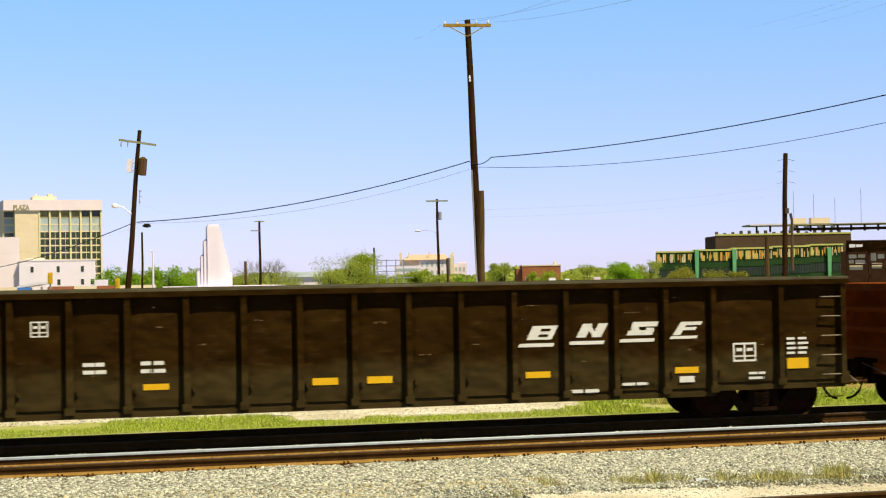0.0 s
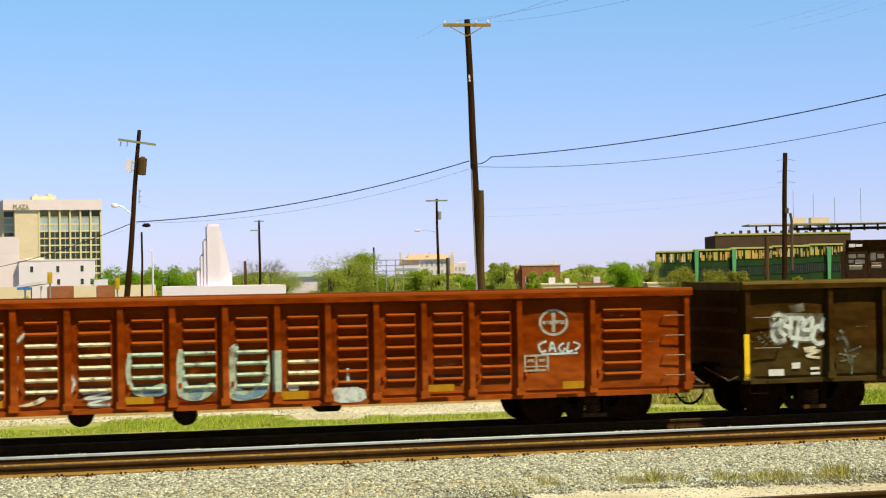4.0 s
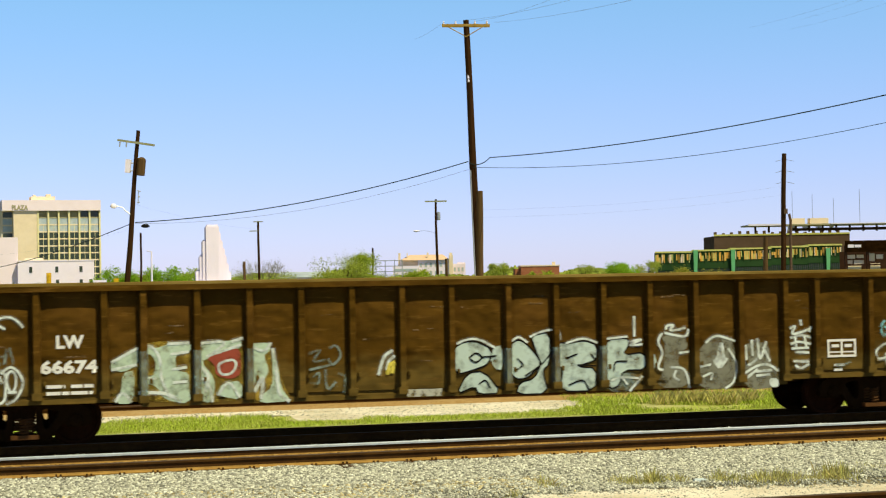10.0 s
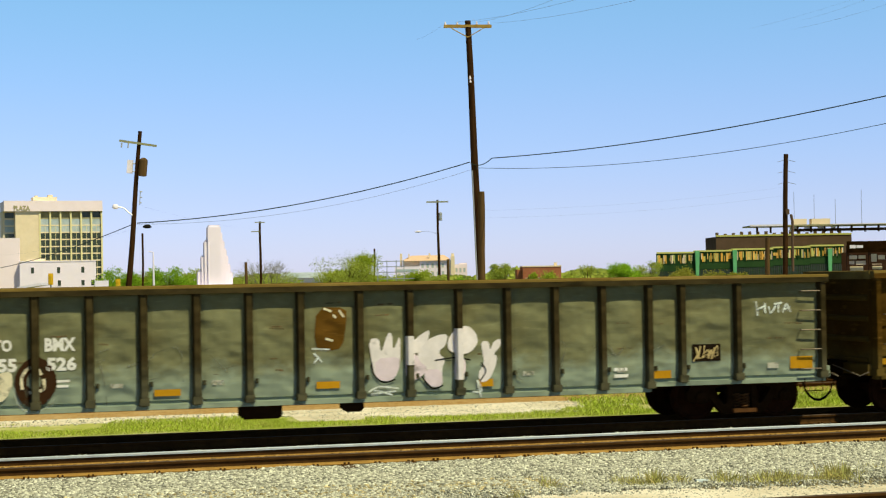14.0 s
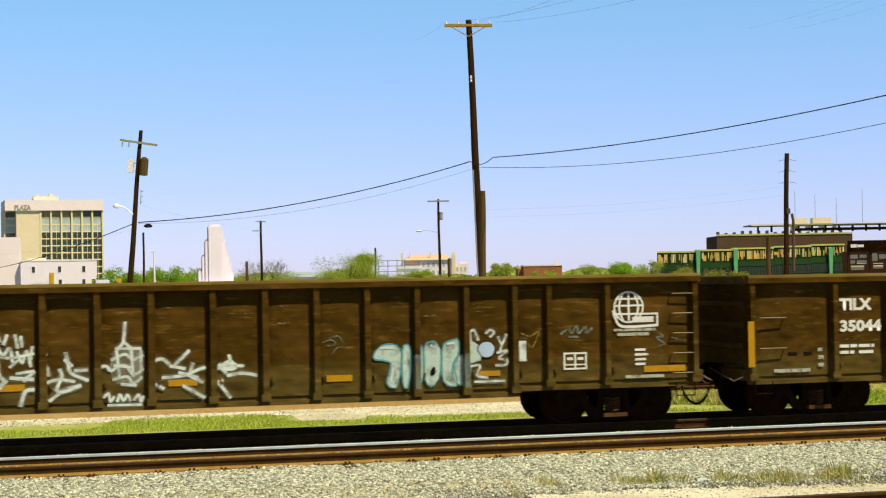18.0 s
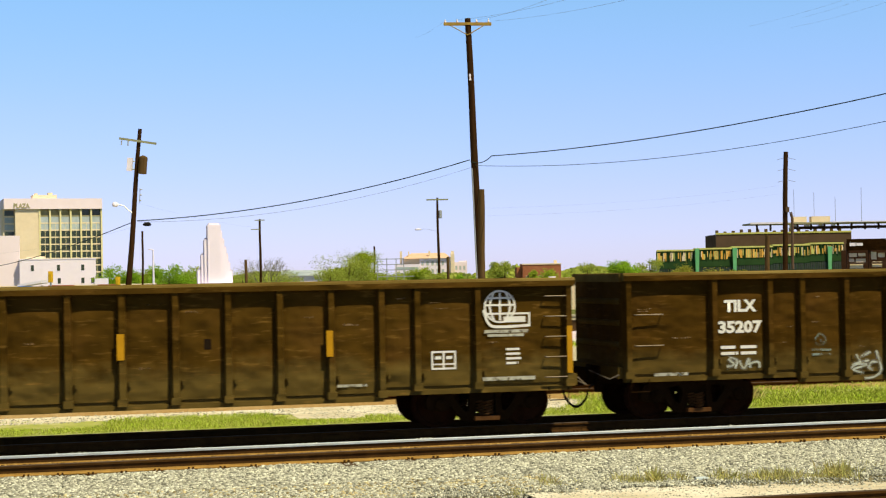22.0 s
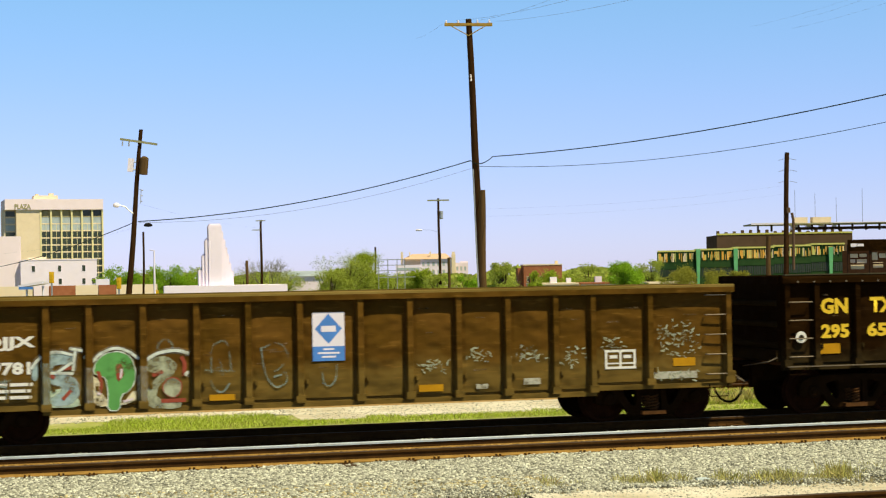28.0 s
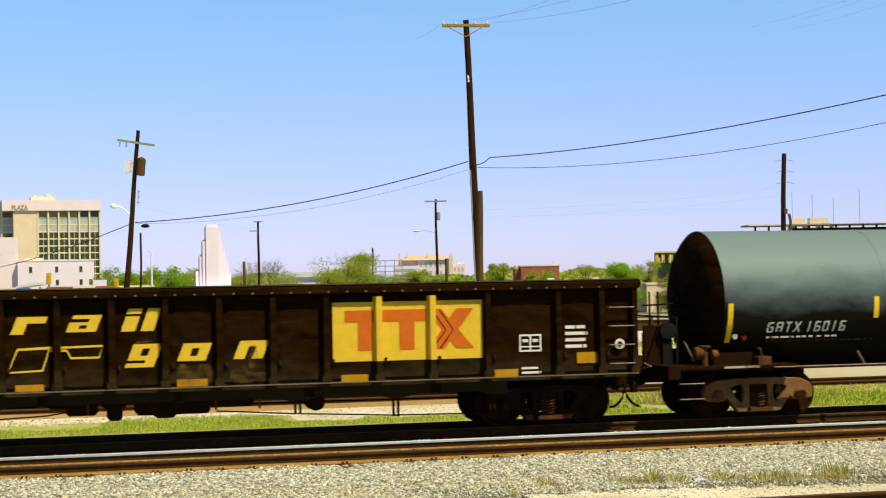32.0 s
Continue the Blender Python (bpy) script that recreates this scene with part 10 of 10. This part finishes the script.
for k in range(4):
    grab(J, .12, .60, 1.2 + .36 * k, -1.5, .09)
    grab(J, 19.42, 19.9, 1.2 + .36 * k, -1.5, .09)
lettering("car_letters", "GN", J, 0.85, 1.45, 2.03, 2.35, FACE, M_LETTERYEL, "yellow stencilled letters")
lettering("car_letters", "TX", J, 1.93, 2.47, 2.04, 2.35, FACE, M_LETTERYEL, "yellow stencilled letters")
lettering("car_number", "295", J, 0.85, 1.47, 1.54, 1.83, FACE, M_LETTERYEL, "yellow stencilled number")
lettering("car_number", "653", J, 1.85, 2.53, 1.56, 1.84, FACE, M_LETTERYEL, "yellow stencilled number")
plates(J, [(0.79, 1.26, 1.24, 1.44), (2.41, 2.86, 1.04, 1.16), (5.33, 5.85, 1.04, 1.15), (8.35, 8.84, 1.02, 1.14), (11.18, 11.73, 1.02, 1.15), (14.19, 14.69, 1.01, 1.14), (17.14, 17.6, 1.01, 1.15), (18.78, 19.19, 1.22, 1.43)], M_AMBER)
plates(J, [(4.56, 4.88, 1.46, 1.65), (4.58, 4.81, 1.28, 1.31)], M_LETTER)
data_box(J, 3.45, 3.76, 1.79, 2.06)
data_box(J, 17.63, 18.07, 1.47, 1.8)
stencil(J, 3.03, 4, 1.21, 1.49, 2, seed=171)
stencil(J, 18.55, 19.05, 1.46, 1.95, 4, seed=172, cols=1)
stencil(J, 17.67, 18.1, 1.01, 1.18, 2, seed=173, cols=1)
for a, tx in (((0.27, 0.5, 1.48, 1.69), 1), ((19.53, 19.73, 1.48, 1.67), 1)):
    disc = Shape().lathe([(FACE - .07, .04), (FACE - .07, (a[1] - a[0]) / 2), (FACE - .05, (a[1] - a[0]) / 2)], 16, "y", ((a[0] + a[1]) / 2, 0, (a[2] + a[3]) / 2))
    o = part("wheel_disc", disc, M_LETTER, J, "white painted round disc", None, True)
    part("disc_hub", Shape().lathe([(FACE - .09, .02), (FACE - .09, .05), (FACE - .06, .05)], 10, "y", ((a[0] + a[1]) / 2, 0, (a[2] + a[3]) / 2)), M_DKPATCH, o)


def slanted(x0, x1, z0, z1, corners, lean):
    """The corners of a bar, given as parts of a box that leans to the right."""
    return [(x0 + u * (x1 - x0) + lean * (z1 - z0) * v, z0 + v * (z1 - z0)) for u, v in corners]


RING = [((0, 0), (.95, 0), (.95, .28), (0, .28)), ((0, .72), (.95, .72), (.95, 1), (0, 1)), ((0, 0), (.36, 0), (.36, 1), (0, 1)), ((.6, 0), (.95, 0), (.95, 1), (.6, 1))]
BARS = {"bar": [((0, 0), (.9, 0), (.9, 1), (0, 1))], "hook": [((0, 0), (.42, 0), (.42, 1), (0, 1)), ((.3, .62), (1, .62), (1, 1), (.3, 1))], "ring": RING,
        "knot": [((0, 0), (.95, 0), (.95, .2), (0, .2)), ((0, 0), (.36, 0), (.36, .58), (0, .58)), ((0, .4), (.95, .4), (.95, .58), (0, .58)), ((.6, 0), (.95, 0), (.95, 1), (.6, 1)), ((.04, .78), (.95, .78), (.95, 1), (.04, 1))],
        "dotted": [((0, 0), (.9, 0), (.9, .66), (0, .66)), ((0, .76), (.9, .76), (.9, 1), (0, 1))],
        "tailed": [tuple((u, .3 + .7 * v) for u, v in q) for q in RING] + [((.6, 0), (.95, 0), (.95, .4), (.6, .4)), ((0, 0), (.95, 0), (.95, .18), (0, .18))],
        "arch": [((0, 0), (.36, 0), (.36, 1), (0, 1)), ((.6, 0), (.95, 0), (.95, 1), (.6, 1)), ((.3, .68), (.95, .68), (.95, 1), (.3, 1))]}
for a, kind in (((8.27, 8.8, 2.03, 2.34), "hook"), ((9.23, 9.78, 2.05, 2.35), "knot"), ((10.19, 10.47, 2.04, 2.45), "dotted"), ((10.54, 10.8, 2.04, 2.45), "bar"),
                ((10.25, 10.79, 1.39, 1.81), "tailed"), ((11.18, 11.72, 1.48, 1.8), "ring"), ((12.2, 12.76, 1.49, 1.82), "arch")):
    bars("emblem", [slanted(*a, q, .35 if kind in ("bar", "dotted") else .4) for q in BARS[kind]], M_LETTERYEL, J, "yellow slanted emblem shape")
x0, x1, z0, z1 = 8.23, 9.87, 1.36, 1.82
s = Shape()
w, h = x1 - x0, z1 - z0
ribbon(s, [(x0, z0), (x0 + .1 * w, z1 - .12 * h), (x0 + .44 * w, z1 - .06 * h), (x0 + .36 * w, z0 + .05 * h)], .04, FACE, True)
ribbon(s, [(x0 + .44 * w, z1 - .2 * h), (x0 + .62 * w, z1 - .2 * h), (x0 + .66 * w, z0 + .5 * h), (x0 + .96 * w, z0 + .5 * h), (x1, z1 - .05 * h), (x0 + .1 * w, z1 - .12 * h)], .04, FACE)
part("emblem", s, M_LETTERYEL, J, "yellow outlined car emblem")
x0, x1, z0, z1 = 14.04, 16.91, 1.38, 2.48
w, h = x1 - x0, z1 - z0
pan = part("yellow_panel", Shape().box(x0, x1, FACE - .002, FACE + .01, z0, z1), M_LETTERYEL, J, "yellow painted panel")
bars("orange_shape", [[(x0 + u * w, z0 + v * h) for u, v in q] for q in (((.08, .66), (.62, .66), (.62, .86), (.08, .86)), ((.165, .18), (.26, .18), (.26, .68), (.165, .68)), ((.44, .18), (.54, .18), (.54, .68), (.44, .68)),
     ((.62, .86), (.72, .86), (.94, .18), (.82, .18)), ((.82, .86), (.94, .86), (.74, .18), (.63, .18)))], M_ORG, pan, "orange bars and crossed shape", FACE - .008)
s = Shape()
for o in (0, .05):
    ribbon(s, [(x0 + (.66 + o) * w, z1 - .16 * h), (x0 + (.75 + o) * w, z0 + .5 * h), (x0 + (.66 + o) * w, z0 + .18 * h)], .025, FACE - .012)
part("chevron", s, M_DKPATCH, pan, "dark chevron lines")
coated_ribs(J, M_LETTERYEL, [14.9, 15.93], z0, z1 + .1)

for pts in ([(11.16, 1.03), (11.84, 1.03), (11.86, 1.30), (11.7, 1.44), (11.45, 1.36), (11.2, 1.46)], [(12.1, 1.05), (12.85, 1.05), (12.8, 1.26), (12.5, 1.22), (12.35, 1.4), (12.15, 1.3)], [(12.48, 1.3), (12.62, 1.34), (12.66, 1.62), (12.55, 1.78), (12.47, 1.5)]):
    filled(J, G_OCHRE, pts, .0015, "worn ochre patch low on the sheet")

# tank car
K = thing("tank_car", "black tank railway car with painted dusty sheen and yellow strips", "railway car", pose(202, 0, 0), "train cars")
CARS.append((K, 202))
R, ZC, T0, T1 = 1.42, 2.34, 1.40, 17.2
prof = [(T0 - .42, .02), (T0 - .40, R * .35), (T0 - .32, R * .62), (T0 - .2, R * .83), (T0 - .08, R * .95), (T0, R), (T1, R), (T1 + .08, R * .95), (T1 + .2, R * .83), (T1 + .32, R * .62), (T1 + .40, R * .35), (T1 + .42, .02)]
shell = part("shell", Shape().lathe(prof[5:7], 64, "x", (0, 0, ZC)), M_TANK, K, "black tank shell with dust and painted sheen on top", None, True)
for pr in (prof[:6], prof[6:]):
    part("tank_head", Shape().lathe(pr, 64, "x", (0, 0, ZC)), M_CARJET, K, "black domed tank end", None, True)
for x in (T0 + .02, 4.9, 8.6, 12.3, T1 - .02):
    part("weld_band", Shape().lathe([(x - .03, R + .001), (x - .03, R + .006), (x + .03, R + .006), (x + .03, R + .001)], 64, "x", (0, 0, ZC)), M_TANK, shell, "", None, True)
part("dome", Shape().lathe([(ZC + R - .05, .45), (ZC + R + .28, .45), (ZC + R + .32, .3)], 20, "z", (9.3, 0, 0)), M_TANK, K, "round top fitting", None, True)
part("walkway", Shape().box(7.6, 11, -.9, -.6, ZC + R - .12, ZC + R - .08).box(7.6, 11, .6, .9, ZC + R - .12, ZC + R - .08), M_TRUCK, K)
part("stub_sill", Shape().box(0, 3.6, -.3, .3, .72, 1.08).box(15, 18.6, -.3, .3, .72, 1.08), M_TRUCK, K)
part("side_deck", Shape().box(.35, 2.9, -1.5, 1.5, 1.02, 1.08).box(15.7, 18.25, -1.5, 1.5, 1.02, 1.08).box(.35, 18.25, -1.48, -1.42, .98, 1.04), M_TRUCK, K, "narrow dark steel end deck")
for x in (1.15, 17.3):
    part("saddle", Shape().box(x, x + .9, -1.2, 1.2, 1.08, 1.32), M_TRUCK, K)
part("end_beam", Shape().box(.15, .4, -1.5, 1.5, .85, 1.1).box(18.2, 18.45, -1.5, 1.5, .85, 1.1), M_TRUCK, K)
for x0, x1 in ((.4, .9), (17.7, 18.2)):
    for z in (.45, .75):
        grab(K, x0, x1, z, -1.42, .06)
part("end_rail", Shape().tube([(.35, -1.45, 1.08), (.35, -1.45, 2.05), (.35, 1.45, 2.05), (.35, 1.45, 1.08)], .022, 6), M_BLACK, K, "black tubular end handrail")
part("side_rail", Shape().tube([(2.35, -1.56, 1.03), (8, -1.56, 1.03), (16.2, -1.56, 1.03)], .016, 6), M_GRAB, K, "long pale side rail")
part("outlet", Shape().lathe([(.75, .12), (.85, .2), (1.0, .25)], 12, "z", (9.3, 0, 0)), M_TRUCK, K)


def wrap(name, parent, x0, x1, z0, z1, m, label="", off=.006):
    """A strip laid round the tank's side."""
    s = Shape()
    n = 6
    a0, a1 = math.asin((z0 - ZC) / R), math.asin((z1 - ZC) / R)
    v = [(x, -(R + off) * math.cos(a0 + (a1 - a0) * k / n), ZC + (R + off) * math.sin(a0 + (a1 - a0) * k / n)) for k in range(n + 1) for x in (x0, x1)]
    s.add(v, [(2 * k, 2 * k + 1, 2 * k + 3, 2 * k + 2) for k in range(n)])
    return part(name, s, m, parent, label)


wrap("reflector", K, 1.46, 1.57, 1.52, 2.30, M_YELLOWB, "yellow reflective strip")
wrap("reflector", K, 4.62, 4.73, 1.95, 2.38, M_YELLOWB, "yellow reflective strip")
# stencil glyphs as bars of a unit cell
BAR = {"t": (.1, .84, .9, 1), "m": (.1, .43, .9, .57), "b": (.1, 0, .9, .16), "ul": (0, .53, .26, .95), "ll": (0, .05, .26, .47), "ur": (.74, .53, 1, .95), "lr": (.74, .05, 1, .47), "c": (.37, 0, .63, 1), "r": (.5, .43, .9, .57)}
GLYPH = {"G": ("t", "ul", "ll", "b", "lr", "r"), "A": ("t", "ul", "ll", "ur", "lr", "m"), "T": ("t", "c"), "X": (), "1": ("c",), "6": ("t", "ul", "ll", "b", "lr", "m"), "0": ("t", "ul", "ll", "b", "ur", "lr")}


def tank_words(name, words, x0, x1, z0, z1):
    """Stencilled words on the curve of the tank, one piece for each letter."""
    step = (x1 - x0) / len(words)
    on = lambda x, z, o=.005: (x, -math.sqrt((R + o) ** 2 - (z - ZC) ** 2), z)
    for k, ch in enumerate(words):
        s = Shape()
        for b in GLYPH[ch]:
            u0, v0, u1, v1 = BAR[b]
            a, c = x0 + step * (k + .74 * u0), x0 + step * (k + .74 * u1)
            lean = .03
            zs = [z0 + (z1 - z0) * (v0 + (v1 - v0) * q / 2) for q in range(3)]
            v = [on(x + lean * (z - z0) / (z1 - z0), z) for z in zs for x in (a, c)]
            s.add(v, [(0, 1, 3, 2), (2, 3, 5, 4)])
        if ch == "X":
            w = .22 * step
            for u0, u1 in ((.05, .95), (.95, .05)):
                zs = [z0 + (z1 - z0) * q / 4 for q in range(5)]
                xs = [x0 + step * (k + .74 * (u0 + (u1 - u0) * q / 4)) + .03 * q / 4 for q in range(5)]
                s.add([on(x + d, z) for x, z in zip(xs, zs) for d in (-w / 2, w / 2)], [(2 * q, 2 * q + 1, 2 * q + 3, 2 * q + 2) for q in range(4)])
        part(name, s, M_LETTER, K, "white stencilled letter")


tank_words("car_letter", "GATX", 2.31, 3.08, 1.70, 1.91)
tank_words("car_number", "16016", 3.15, 4.06, 1.70, 1.91)
for i in range(2):
    rnd = random.Random(200 + i)
    x, quads = 2.32, []
    z = 1.625 - .085 * i
    while x < 3.9 + i * .7:
        l = rnd.uniform(.06, .2)
        quads.append([(x, z - .036), (x + l, z - .036), (x + l, z), (x, z)])
        x += l + rnd.uniform(.03, .09)
    bars("data_lines", quads, M_LETTERDIM if i == 0 else M_DKPATCH, K, "faint small data lines", -math.sqrt((R + .03) ** 2 - (z - ZC) ** 2))
for x, z, m, lb in ((1.66, 1.64, M_LETTERDIM, "small grey round badge"), (1.86, 1.61, M_REDBADGE, "small red round badge")):
    part("badge", Shape().lathe([(-.02, .0), (-.02, .055), (0, .06)], 14, "y", (x, -math.sqrt(R * R - (z - ZC) ** 2) - .004, z)), m, K, lb, None, True)
for x in (4.21, 8.4, 12.6):
    part("brace", Shape().tube([(x, -1.44, 1.29), (x + .17, -1.44, .99)], .028, 6), M_GRAB, K, "pale slanting brace")
part("deck_edge", Shape().box(1.3, 2.05, -1.53, -1.49, 1.03, 1.07), M_LETTERDIM, K, "short pale stretch of deck edge")
part("bracket", Shape().box(2.06, 2.34, -1.46, -1.2, .97, 1.24).tube([(2.06, -1.4, 1.40), (2.12, -1.4, 1.40), (2.16, -1.4, 1.22)], .022, 6), M_SPRING, K, "rusty deck bracket")
valve = part("brake_valve", Shape().lathe([(0, .08), (.03, .13), (.2, .13), (.23, .08)], 12, "x", (.74, -1.3, 1.33)).lathe([(1.08, .07), (1.42, .07), (1.45, .13), (1.48, .13)], 10, "z", (.98, -1.3, 0)), M_SPRING, K, "rusty brake valve on the deck", None, True)
part("cap", Shape().lathe([(0, .05), (.02, .09), (.13, .09), (.15, .05)], 12, "x", (1.12, -1.3, 1.30)), M_CAP, valve, "", None, True)
part("lever", Shape().tube([(.56, -1.3, 1.57), (.76, -1.3, 1.18)], .022, 6), M_GRAB, K, "pale slanting lever")
part("end_plate", Shape().prism([(-.02, 1.06), (.34, 1.06), (.34, 1.82), (.22, 1.88), (-.02, 1.88)], -.62, -.56, "y"), M_TRUCK, K, "dark brown end plate")
part("brake_housing", Shape().lathe([(-.75, .05), (-.73, .17), (-.60, .17)], 16, "y", (.46, 0, 1.77)).box(.36, .56, -.68, .5, 1.08, 1.7), M_BLACK, K, "black brake wheel housing at the end", None, True)
for sx in (0.12, .30):
    part("end_post", Shape().tube([(sx, -.6, 1.85), (sx, -.6, 2.55)], .022, 6), M_TRUCK, K)
part("end_bar", Shape().tube([(-.05, -.6, 2.28), (.62, -.6, 2.30)], .02, 6), M_TRUCK, K)
truck(K, 2.22, M_TRUCKTAN)
truck(K, 16.4, M_TRUCKTAN)
couplers(K, 18.6)


# ---- what moves ----
def gone(t):
    """Metres that the train has rolled to the left after t seconds; it slows a little."""
    k = (t - 16) / 16
    c = (95.14574, -0.85934, 0.01137, -0.03078, -0.00165)
    ch = lambda u: (u, 2 * u * u - 1, 4 * u ** 3 - 3 * u, 8 * u ** 4 - 8 * u * u + 1, 16 * u ** 5 - 20 * u ** 3 + 5 * u)
    return sum(a * (b - d) for a, b, d in zip(c, ch(k), ch(-1.0)))


def motions():
    for car, x in CARS:
        walk(car, [(t, pose(x - gone(t), 0, 0)) for t in range(33)])
    for w, ax, a0 in WHEELSETS:
        walk(w, [(i / 10, pose(ax, 0, WHEEL_R, 0, a0 - math.degrees(gone(i / 10) / WHEEL_R), 0)) for i in range(321)])


motions()
